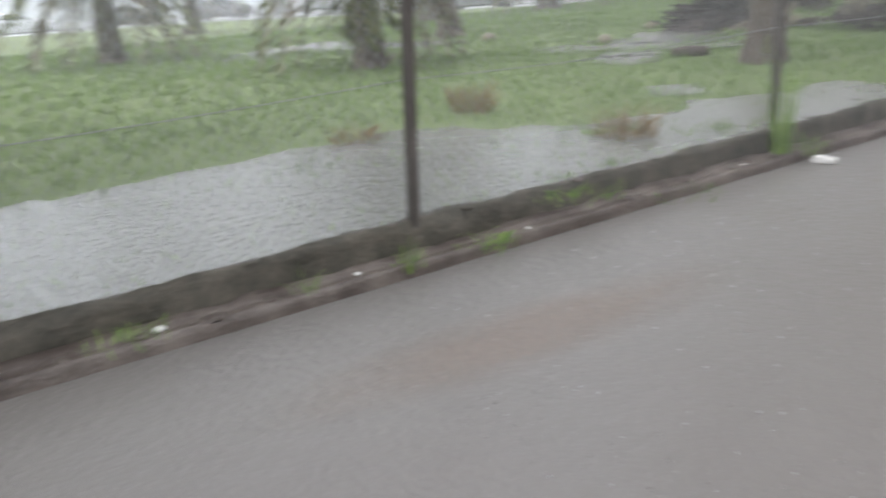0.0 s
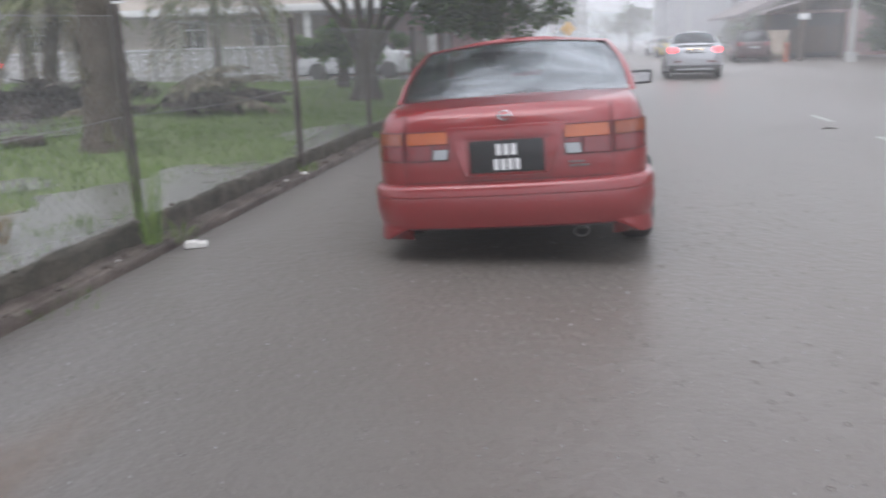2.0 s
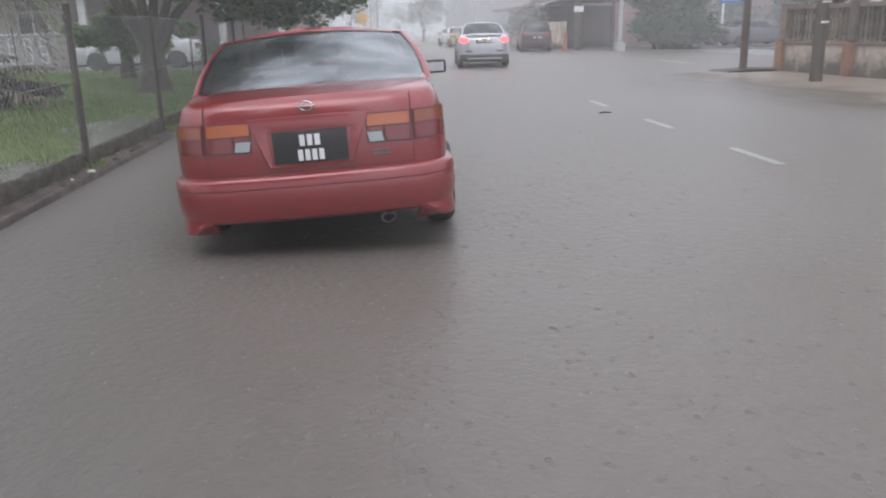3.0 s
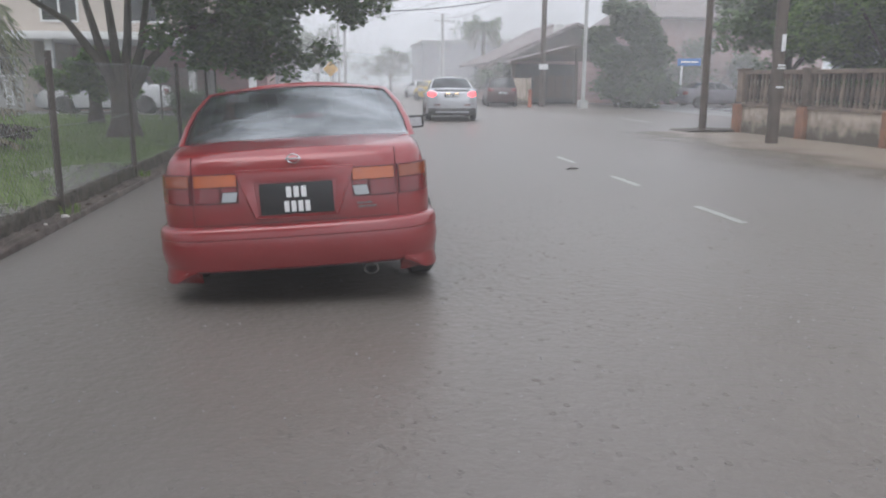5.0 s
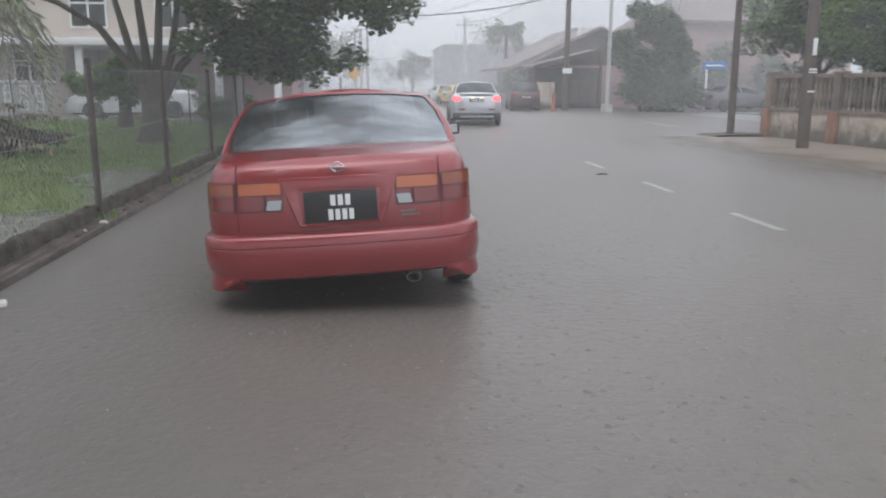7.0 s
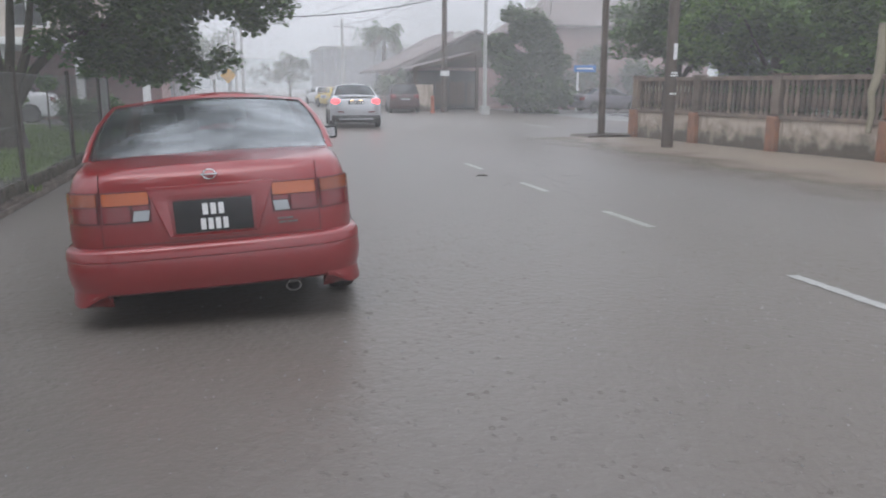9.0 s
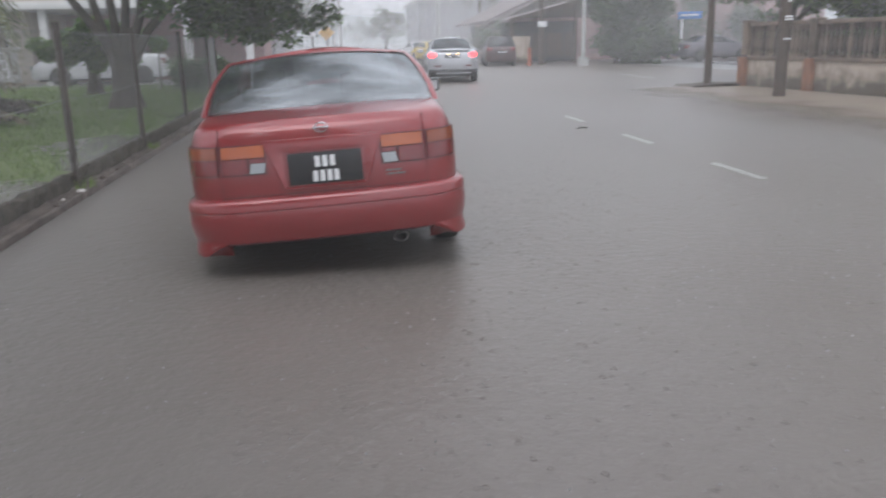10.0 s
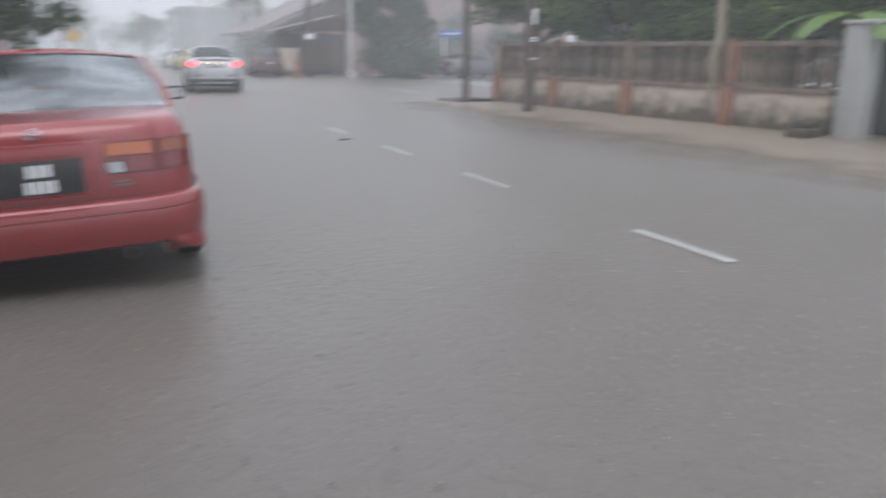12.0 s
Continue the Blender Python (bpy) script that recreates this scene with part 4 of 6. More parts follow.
# two-step concrete kerb: a low gutter edge and a rough dwarf wall behind it
def rough_strip(name, prof, y0, y1, step, m, label, amp, seed):
    verts, faces = [], []
    n = int((y1 - y0) / step)
    k = len(prof)
    for i in range(n + 1):
        y = y0 + (y1 - y0) * i / n
        for j, (x, z, a) in enumerate(prof):
            d = noise.noise((y * 3.1, j * 1.7, seed)) + 0.6 * noise.noise((y * 9.0, j * 2.9, seed))
            e = noise.noise((y * 2.3, j * 3.7, seed + 9)) + 0.6 * noise.noise((y * 8.0, j * 1.9, seed + 5))
            verts.append((x + amp * a * d, y, z + amp * a * e))
    for i in range(n):
        for j in range(k - 1):
            p = i * k + j
            faces.append((p, p + k, p + k + 1, p + 1))
    faces += [tuple(range(k))[::-1], tuple(n * k + j for j in range(k))]
    return tagged(mesh_part(name, verts, faces, m, None, "", True), label, "kerb", kind="structure")


rough_strip("gutter_edge", [(-2.965, -0.05, 0.2), (-2.967, 0.03, 0.6), (-2.97, 0.056, 0.9), (-2.978, 0.07, 1.0), (-2.995, 0.072, 0.8), (-3.02, 0.062, 1.0), (-3.05, 0.075, 1.0), (-3.09, 0.11, 0.8), (-3.11, 0.03, 0.2)], -26, 20.2, 0.07, M_GUTTER,
            "worn low concrete gutter edge with grit on it", 0.012, 1.0)
rough_strip("kerb_wall", [(-3.075, -0.02, 0.2), (-3.08, 0.10, 0.9), (-3.082, 0.19, 1.3), (-3.09, 0.232, 1.5), (-3.11, 0.245, 1.2), (-3.14, 0.235, 1.2), (-3.17, 0.20, 0.8), (-3.175, 0.05, 0.2)], -26, 20.2, 0.06, M_KERB,
            "dark mossy concrete dwarf wall under the fence", 0.022, 4.0)


# ---- chain-link fence
def fence_run(pts, h, label, r=0.034, base=0.2, lean=()):
    f = root("chain_link_fence", pose(0, 0, 0), label, "fence")
    rng = random.Random(len(pts))
    for i, (x, y) in enumerate(pts):
        b = base + (0 if x > -4 else lawn_base(x) - 0.15)
        bm = bmesh.new()
        lx, ly = (lean[i] if i < len(lean) else (rng.uniform(-0.02, 0.02), rng.uniform(-0.02, 0.02)))
        tube(bm, [(x, y, b - 0.15), (x, y, b), (x + lx, y + ly, b + h)], [r * 1.1, r, r * 0.95], 8)
        bm.faces.ensure_lookup_table()
        part("fence_post", bm, M_POST, f, "rusty dark steel post")
    for (xa, ya), (xb, yb) in zip(pts, pts[1:]):
        a, b = Vector((xa, ya, 0)), Vector((xb, yb, 0))
        w = (b - a).length
        u = (b - a).normalized()
        off = Vector((u.y, -u.x, 0)) * 0.002
        z0 = base + 0.05 + (0 if xa > -4 else lawn_base(xa) - 0.15)
        hh = h - 0.12
        verts, faces = [], []
        cell = 0.075
        k = -int(hh / cell)
        while k * cell < w:
            for sg in (1, -1):
                s0 = k * cell if sg > 0 else k * cell + hh
                if sg > 0:
                    lo, hi = max(0.0, -s0), min(hh, w - s0)
                else:
                    lo, hi = max(0.0, s0 - w), min(hh, s0)
                if hi - lo < 0.03:
                    continue
                p = a + u * (s0 + sg * lo) + Vector((0, 0, z0 + lo)) + off * sg
                q = a + u * (s0 + sg * hi) + Vector((0, 0, z0 + hi)) + off * sg
                e = Vector((0, 0, 0.0014))
                g = Vector((u.y, -u.x, 0)) * 0.0014
                c = len(verts)
                verts += [p + e, p - e - g, p - e + g, q + e, q - e - g, q - e + g]
                faces += [(c, c + 1, c + 4, c + 3), (c + 1, c + 2, c + 5, c + 4), (c + 2, c, c + 3, c + 5)]
            k += 1
        mesh_part("wire_mesh", verts, faces, M_WIRE, f, "thin galvanised diamond mesh")
        bm = bmesh.new()
        for zz in (z0 + hh, z0 + hh * 0.52):
            n = 8
            tube(bm, [a.lerp(b, i / n) + Vector((0, 0, zz - 0.03 * math.sin(math.pi * i / n))) for i in range(n + 1)], 0.0025, 4)
        part("line_wire", bm, M_WIRE, f, "slack pale tension wire")
    return f


fence_run([(-3.1, -7.4), (-3.1, -4.4), (-3.1, -1.4), (-3.12, 1.62), (-3.1, 4.57), (-3.08, 7.64), (-3.1, 10.5), (-3.1, 13.6), (-3.12, 16.6), (-3.4, 19.6)], 1.42, "sagging chain-link fence on rusty posts above the kerb",
          lean=[(0, 0), (0, 0), (0, 0), (0.04, 0.06), (0.0, 0.02), (0.0, 0.03), (0, 0), (0, 0.02)])
fence_run([(-3.4, 19.6), (-5.3, 22.4), (-8.2, 23.9), (-11.1, 25.1), (-15.0, 26.0)], 1.4, "thin chain-link fence closing the back of the lawn", r=0.024)


# ---- the parked red saloon
def wrap_strip(p, prof, s0, s1, n=40, thick=0.04, edge=None):
    """A strip wrapped round the tail with an outer profile of (height, proud)."""
    bm = bmesh.new()
    rows = []
    for i in range(n + 1):
        s = s0 + (s1 - s0) * i / n
        x, y = tail_curve(p, s)
        nx, ny = tail_normal(p, s)
        row = []
        for z, o in prof:
            zz = z + (edge(s, z) if edge else 0.0)
            row.append(bm.verts.new((x + nx * o, y + ny * o + 0.01, zz)))
        row.append(bm.verts.new((x + nx * (prof[-1][1] - thick), y + ny * (prof[-1][1] - thick) + 0.01, prof[-1][0])))
        row.insert(0, bm.verts.new((x + nx * (prof[0][1] - thick), y + ny * (prof[0][1] - thick) + 0.01, prof[0][0])))
        rows.append(row)
    for a, b in zip(rows, rows[1:]):
        for j in range(len(a) - 1):
            bm.faces.new((a[j], b[j], b[j + 1], a[j + 1]))
    bm.faces.new(rows[0])
    bm.faces.new(rows[-1][::-1])
    bmesh.ops.recalc_face_normals(bm, faces=bm.faces)
    return bm


RED = dict(L=4.3, W=1.655, zb=0.24, wheel_r=0.29, deck=0.014, lean=0.035, tuck=0.05, wheels=(0.84, 3.37), rx=0.30, ry=0.22,
           top=[(0.0, 0.952), (0.56, 0.985), (1.2, 0.965), (2.9, 0.95), (3.2, 0.95), (4.0, 0.80), (4.3, 0.66)],
           levels=LEVELS, cabin=(0.56, 1.12, 2.35, 3.2), wb=0.785, wr=0.635, zr=1.285, side=SIDE_SEDAN,
           mirror_y=2.72, mirror_z=0.94, mirror_mat=M_BLACK, handles=(1.55, 2.45), handle_z=0.80, seams=(1.35, 2.2, 3.2), plate_y=0.0, plate_z=0.68, lamp_z=0.76)
car = sedan("red_saloon_car", pose(-0.60, 4.41, 0.0, 0, -2.85, -0.2), M_RED, M_GLASS, RED, "red four-door saloon parked on the flooded road", plate=False)
part("rear_bumper", wrap_strip(RED, [(0.525, 0.012), (0.518, 0.036), (0.50, 0.05), (0.455, 0.055), (0.449, 0.049), (0.442, 0.051), (0.38, 0.056), (0.31, 0.046), (0.262, 0.03), (0.245, 0.0)], -1.12, 1.12, 56, 0.05), M_RED, car, "deep red moulded bumper")
for sg in (-1, 1):
    ends = (sg * 0.60, sg * 1.12)
    bm = wrap_strip(RED, [(0.275, 0.034), (0.25, 0.036), (0.20, 0.046), (0.18, 0.042), (0.175, 0.02)], min(ends), max(ends), 16, 0.06,
                    lambda s, z: 0.08 * (1 - smooth(0.58, 0.76, abs(s))) if z < 0.22 else 0.0)
    part("bumper_skirt", bm, M_RED, car, "low flared corner skirt")
    # two-piece tail lamps: one on the boot lid, one on the wing
    for kind, a, b in (("lid", 0.335, 0.588), ("wing", 0.602, 0.89)):
        lo, hi = sorted((sg * a, sg * b))
        lamp = part("tail_light", tail_patch(RED, lo, hi, 0.662, 0.836, 0.004, 0.03, 8, 2), M_SEAM, car, "dark-rimmed lamp with amber band over red")
        part("amber_lens", tail_patch(RED, lo + 0.008, hi - 0.008, 0.762, 0.830, 0.011, 0.02, 8, 2), M_AMBER if kind == "lid" else M_AMBERDARK, lamp, "amber lens")
        if kind == "lid":
            c0, c1 = sorted((sg * (a + 0.01), sg * (a + 0.095)))
            d0, d1 = sorted((sg * (a + 0.112), sg * (b - 0.008)))
            part("reverse_lens", tail_patch(RED, c0, c1, 0.672, 0.728, 0.012, 0.02, 4, 2, sg * -0.012), M_CLEAR, lamp, "clear reversing lens")
            part("red_lens", tail_patch(RED, d0, d1, 0.670, 0.756, 0.011, 0.02, 6, 2), M_LENS, lamp, "red lens")
            part("red_lens", tail_patch(RED, c0, c1, 0.732, 0.756, 0.011, 0.02, 4, 1), M_LENS, lamp)
        else:
            part("red_lens", tail_patch(RED, lo + 0.008, hi - 0.008, 0.670, 0.756, 0.011, 0.02, 8, 2), M_LENS, lamp, "red lens")
    lo, hi = sorted((sg * 0.594, sg * 0.5965))
    part("lid_seam", tail_patch(RED, lo, hi, 0.53, 0.935, 0.003, 0.01, 1, 6), M_SEAM, car)
part("lid_seam", tail_patch(RED, -0.594, 0.594, 0.535, 0.539, 0.003, 0.01, 16, 1), M_SEAM, car)
# plate garnish: one moulded trapezoid frame that falls back to the plate, with a lip above
bm = bmesh.new()
loops = []
for top_w, low_w, z1, z0, o in ((0.357, 0.25, 0.852, 0.562, -0.01), (0.355, 0.248, 0.85, 0.564, 0.016), (0.335, 0.24, 0.828, 0.569, 0.02), (0.245, 0.228, 0.775, 0.577, 0.006), (0.243, 0.226, 0.773, 0.579, -0.012)):
    row = []
    for (w0, za), (w1, zb) in zip(((-top_w, z1), (top_w, z1), (low_w, z0), (-low_w, z0)), ((top_w, z1), (low_w, z0), (-low_w, z0), (-top_w, z1))):
        for k in range(6):
            x, z = w0 + (w1 - w0) * k / 6, za + (zb - za) * k / 6
            row.append(bm.verts.new((x, tail_curve(RED, x)[1] + tail_lean(RED, z) - o, z)))
    loops.append(row)
for a, b in zip(loops, loops[1:]):
    for k in range(24):
        bm.faces.new((a[k], a[(k + 1) % 24], b[(k + 1) % 24], b[k]))
bmesh.ops.recalc_face_normals(bm, faces=bm.faces)
part("plate_garnish", bm, M_RED, car, "moulded red frame round the plate")
py = 0.012
plate = part("number_plate", boxed(-0.212, 0.222, py - 0.012, py + 0.03, 0.583, 0.768, 0.006), M_PLATE, car, "large square black plate with two rows of white bars")
for k in range(3):
    part("plate_bar", boxed(-0.054 + k * 0.044, -0.054 + k * 0.044 + 0.03, py - 0.018, py - 0.013, 0.684, 0.748), M_WHITE, plate)
for k in range(4):
    part("plate_bar", boxed(-0.07 + k * 0.041, -0.07 + k * 0.041 + 0.028, py - 0.018, py - 0.013, 0.598, 0.662), M_WHITE, plate)
# plain oval badge, maker's script as bars, exhaust, high brake lamp
bm = bmesh.new()
by = 0.052
tube(bm, [(0.036 * math.cos(a), by, 0.906 + 0.027 * math.sin(a)) for a in (2 * math.pi * k / 20 for k in range(21))], 0.0042, 6, False)
box(bm, -0.048, 0.048, by - 0.007, by + 0.01, 0.901, 0.911, 0.003)
part("badge", bm, M_CHROME, car, "plain chrome ring with a bar")
for k, (a, b, z) in enumerate(((0.36, 0.40, 0.622), (0.407, 0.45, 0.622), (0.365, 0.41, 0.600), (0.417, 0.475, 0.600))):
    part("script_bar", tail_patch(RED, a, b, z - 0.005, z + 0.005, 0.006, 0.012, 3, 1), M_PIPE, car)
bm = bmesh.new()
lathe(bm, [(0.038, -0.12), (0.038, 0.05), (0.031, 0.05), (0.031, -0.12)], 18, pose(0.42, 0.11, 0.20, 90, 0, 0) @ Matrix.Diagonal((1.25, 0.9, 1, 1)))
part("exhaust", bm, M_PIPE, car, "wide oval tail pipe")
part("brake_lamp", boxed(-0.13, 0.13, 1.06, 1.12, 1.235, 1.265, 0.006), M_BLACK, car, "dark high-level lamp inside the window")


# ---- other cars
SILVER = dict(L=4.4, W=1.73, zb=0.24, wheel_r=0.30, wheels=(0.95, 3.5), rx=0.36, ry=0.28,
              top=[(0.0, 1.02), (0.2, 1.05), (0.5, 1.08), (1.2, 1.02), (3.0, 0.97), (3.3, 0.97), (4.1, 0.82), (4.4, 0.62)],
              levels=LEVELS, cabin=(0.46, 1.2, 2.4, 3.4), wb=0.74, wr=0.56, zr=1.42, side=SIDE_SEDAN,
              mirror_y=2.85, mirror_z=1.02, handles=(1.55, 2.5), handle_z=0.86, seams=(1.4, 2.3, 3.3), plate_y=0.02, plate_z=0.86, lamp_z=0.90)
OLD = dict(RED, lamp_z=0.76, plate_z=0.66, mirror_mat=M_BLACK, L=4.35, plate_y=0.0)
HATCH = dict(L=3.7, W=1.62, zb=0.24, wheel_r=0.28, wheels=(0.65, 3.0), rx=0.26, ry=0.2,
             top=[(0.0, 0.98), (0.2, 1.0), (0.6, 1.0), (2.5, 0.97), (2.75, 0.95), (3.4, 0.84), (3.7, 0.66)],
             levels=LEVELS, cabin=(0.12, 0.42, 1.95, 2.8), wb=0.72, wr=0.6, zr=1.5, side=SIDE_SEDAN,
             mirror_y=2.3, mirror_z=1.0, handles=(1.15, 2.0), handle_z=0.84, seams=(1.0, 1.85, 2.7), plate_y=0.0, plate_z=0.72, lamp_z=0.88)
s = sedan("silver_saloon_car", pose(3.35, 26.2, 0, 0, 0, -4), M_SILVER, M_GLASSD, SILVER, "silver four-door saloon with lit brake lamps ahead on the road", lit=True, brand=False)
part("diffuser", wrap_strip(SILVER, [(0.44, 0.05), (0.40, 0.068), (0.30, 0.066), (0.26, 0.05), (0.2, 0.02)], -0.78, 0.78, 24, 0.05), M_BLACK, s, "black lower valance")
part("valance_lip", wrap_strip(SILVER, [(0.335, 0.07), (0.33, 0.08), (0.30, 0.08), (0.295, 0.07)], -0.55, 0.55, 20, 0.03), M_SILVER, s, "silver lip across the valance")
part("boot_spoiler", wrap_strip(SILVER, [(1.055, -0.10), (1.06, -0.05), (1.045, -0.045), (1.03, -0.08)], -0.6, 0.6, 20, 0.02), M_BLACK, s, "thin dark boot spoiler")
for x in (-0.15, 0.15):
    part("plate_lamp", boxed(x - 0.05, x + 0.05, 0.0, 0.03, 0.925, 0.945), M_PLATELAMP, s, "lit amber plate lamp")
for x in (-0.5, 0.5):
    part("reflector", tail_patch(SILVER, x - 0.1, x + 0.1, 0.53, 0.57, 0.02, 0.02, 4, 1), M_LENS, s)
sedan("yellow_taxi", pose(6.3, 50.4, 0, 0, 0, 14), M_YELLOW, M_GLASS, OLD, "yellow saloon taxi parked at the road edge", brand=False)
sedan("white_saloon_car", pose(5.9, 56.5, 0, 0, 0, 10), M_WHITECAR, M_GLASSD, OLD, "white saloon parked beyond the yellow taxi", brand=False)
sedan("maroon_hatchback", pose(8.1, 41.0, 0, 0, 0, -6), M_MAROON, M_GLASSD, HATCH, "dark maroon hatchback parked by the hedge", brand=False)
sedan("grey_saloon_car", pose(17.9, 41.2, 0, 0, 0, -84), M_GREYCAR, M_GLASSD, OLD, "dark grey saloon parked across the side street", brand=False)
sedan("pale_silver_saloon_car", pose(-22.9, 28.4, 0.27, 0, 0, 130), M_SILVER2, M_GLASSD, OLD, "dull silver saloon on the street beyond the lawn", lit=True, brand=False)
sedan("pale_silver_saloon_car", pose(-30.4, 25.0, 0.35, 0, 0, 124), M_SILVER2, M_GLASSD, OLD, "pale silver saloon half hidden behind the palms", brand=False)
sedan("white_hatchback", pose(-34.8, 22.4, 0.40, 0, 0, 120), M_WHITECAR, M_GLASSD, HATCH, "white hatchback at the far edge of the lawn", brand=False)
sedan("white_saloon_car", pose(-6.2, 28.3, 0.18, 0, 0, 97), M_WHITECAR, M_GLASSD, OLD, "white saloon parked before the house porch", brand=False)
for k, (x, y, c) in enumerate(((-52, 3.5, M_WHITECAR), (-53, 10.0, M_DARKCAR), (-53, 16.0, M_GREYCAR), (-52, 22.5, M_WHITECAR))):
    sedan(("white_saloon_car", "dark_saloon_car", "grey_saloon_car", "white_saloon_car")[k], pose(x, y, lawn_base(x) - 0.08, 0, 0, 4), c, M_GLASSD, OLD,
          ("white", "black", "grey", "white")[k] + " saloon parked in the far row past the lawn", brand=False)


# ---- garden wall on the other side of the road
PIERS = [(10.48, 20.1), (10.8, 17.55), (11.08, 14.85), (11.5, 12.1), (11.75, 9.75)]


def garden_wall():
    for i, ((xa, ya), (xb, yb)) in enumerate(zip(PIERS, PIERS[1:])):
        a, b = Vector((xa, ya, 0)), Vector((xb, yb, 0))
        w = (b - a).length
        m = Matrix.Translation(a) @ Matrix.Rotation(math.atan2(yb - ya, xb - xa), 4, "Z")
        t = root("garden_wall", m, "stained plaster garden wall with a dark balustrade on top", "wall", "garden wall bays", "structure")
        bm = bmesh.new()
        box(bm, 0.1, w - 0.1, -0.07, 0.07, -0.03, 0.70)
        part("plaster_panel", bm, M_MOULDY, t, "cream plaster black with mould at the foot")
        part("coping", boxed(0.09, w - 0.09, -0.11, 0.11, 0.70, 0.80, 0.012), M_COPING, t, "grimy brown coping")
        part("top_rail", boxed(0.06, w - 0.06, -0.08, 0.08, 1.56, 1.66, 0.015), M_COPING, t, "grimy top rail")
        me = None
        nb = int((w - 0.3) / 0.145)
        for k in range(nb):
            x = 0.2 + (w - 0.4) * k / (nb - 1)
            if me is None:
                bm = bmesh.new()
                lathe(bm, [(0.055, 0.80), (0.055, 0.84), (0.03, 0.88), (0.05, 1.0), (0.062, 1.1), (0.045, 1.25), (0.028, 1.38), (0.045, 1.45), (0.055, 1.5), (0.055, 1.56)], 8)
                ob = part("baluster", bm, M_BALUSTER, t, "", True, pose(x, 0, 0))
                me = ob.data
            else:
                ob = new("baluster", me)
                ob.parent = t
                ob.matrix_basis = pose(x, 0, 0)
    for i, (x, y) in enumerate(PIERS[:-1]):
        rz = math.degrees(math.atan2(PIERS[i + 1][1] - y, PIERS[i + 1][0] - x))
        t = root("wall_pier", pose(x, y, 0, 0, 0, rz), "orange-painted square pier of the garden wall", "pier", "wall piers", "structure")
        part("shaft", boxed(-0.11, 0.11, -0.13, 0.13, 0.82, 1.67, 0.015), M_BALUSTER if i != 3 else M_PIER, t)
        bm = bmesh.new()
        box(bm, -0.14, 0.14, -0.2, 0.14, -0.03, 0.78, 0.015)
        part("foot", bm, M_PIER, t)
        part("cap", boxed(-0.14, 0.14, -0.16, 0.15, 1.67, 1.71, 0.015), M_COPING, t)


garden_wall()
g = root("gate_pillar", pose(11.82, 9.42, 0, 0, 0, -80), "broad pale concrete gate pillar with a flat cap", "pillar", kind="structure")
part("shaft", boxed(-0.25, 0.25, -0.25, 0.25, -0.03, 1.92, 0.02), M_CONCRETE, g)
part("cap", boxed(-0.29, 0.29, -0.29, 0.29, 1.92, 1.99, 0.02), M_CONCRETE, g)
t = root("driveway_gate", pose(11.9, 9.14, 0, 0, 0, -84), "dark closed sheet-metal driveway gate", "gate")
part("gate_frame", boxed(0, 3.4, -0.03, 0.03, 0.08, 1.95, 0.01), M_DARKCAR, t)
for k in range(16):
    part("gate_slat", boxed(0.06 + k * 0.21, 0.2 + k * 0.21, -0.045, -0.031, 0.14, 1.9, 0.004), M_DARKCAR, t)
bm = bmesh.new()
box(bm, -0.35, 0.3, -0.18, 0.2, -0.02, 0.16, 0.03)
box(bm, -0.1, 0.34, -0.1, 0.24, 0.15, 0.28, 0.03, Matrix.Rotation(0.3, 4, "Z"))
tagged(part("concrete_block", bm, M_KERB, None, "", True, pose(11.05, 9.75, 0.0, 0, 0, 14)), "broken mossy concrete blocks beside the gate pillar", "rubble")
# garden wall goes on past the gate and closes the yard
bm = boxed(-0.1, 0.1, -9, 0, -0.03, 1.9, 0.02)
tagged(part("side_wall", bm, M_WALL, None, "", True, pose(12.4, 5.4, 0, 0, 0, 4)), "plain plaster yard wall past the gate", "wall", kind="structure")
bm = boxed(-0.1, 0.1, 0, 9, -0.03, 1.6, 0.02)
tagged(part("side_wall", bm, M_WALL, None, "", True, pose(10.6, 20.2, 0, 0, 0, -66)), "plaster yard wall along the side street", "wall", kind="structure")


# ---- poles, signs and cables
def pole(at, h, r, m, label, lean=(0, 0), arm=False, tags=()):
    t = root("utility_pole", pose(*at), label, "pole")
    bm = bmesh.new()
    tube(bm, [(0, 0, -0.1), (0, 0, 0.3), (lean[0] * 0.5, lean[1] * 0.5, h * 0.5), (lean[0], lean[1], h)], [r, r, r * 0.9, r * 0.78], 12)
    part("shaft", bm, m, t)
    if arm:
        bm = bmesh.new()
        box(bm, lean[0] - 0.8, lean[0] + 0.8, lean[1] - 0.05, lean[1] + 0.05, h - 0.7, h - 0.58)
        part("crossarm", bm, m, t)
    for z, w, hh in tags:
        bm = bmesh.new()
        box(bm, -w / 2, w / 2, -r - 0.012, -r + 0.005, z - hh / 2, z + hh / 2, 0.002)
        part("tag", bm, M_WHITE, t, "small white tag")
    return t


pole((9.26, 16.35, 0), 8.0, 0.135, M_TIMBER, "thick dark timber utility pole in the flooded verge", (0.0, 0.1), tags=((2.2, 0.09, 0.36), (1.72, 0.17, 0.04), (1.66, 0.19, 0.03), (1.25, 0.17, 0.04)))
pole((9.55, 20.45, 0), 7.0, 0.10, M_TIMBER, "slim dark pole standing on a bare soil patch", (-0.05, 0.0))
pole((10.5, 42.0, 0), 8.5, 0.16, M_TIMBER, "dark utility pole at the corner of the side street", (0, 0), True, tags=((2.1, 0.5, 0.28),))
t = pole((11.7, 38.4, 0), 8.0, 0.10, M_CONCRETE, "pale concrete street lamp post on a square footing", (0, 0))
part("footing", boxed(-0.22, 0.22, -0.22, 0.22, -0.03, 0.42, 0.03), M_CONCRETE, t)
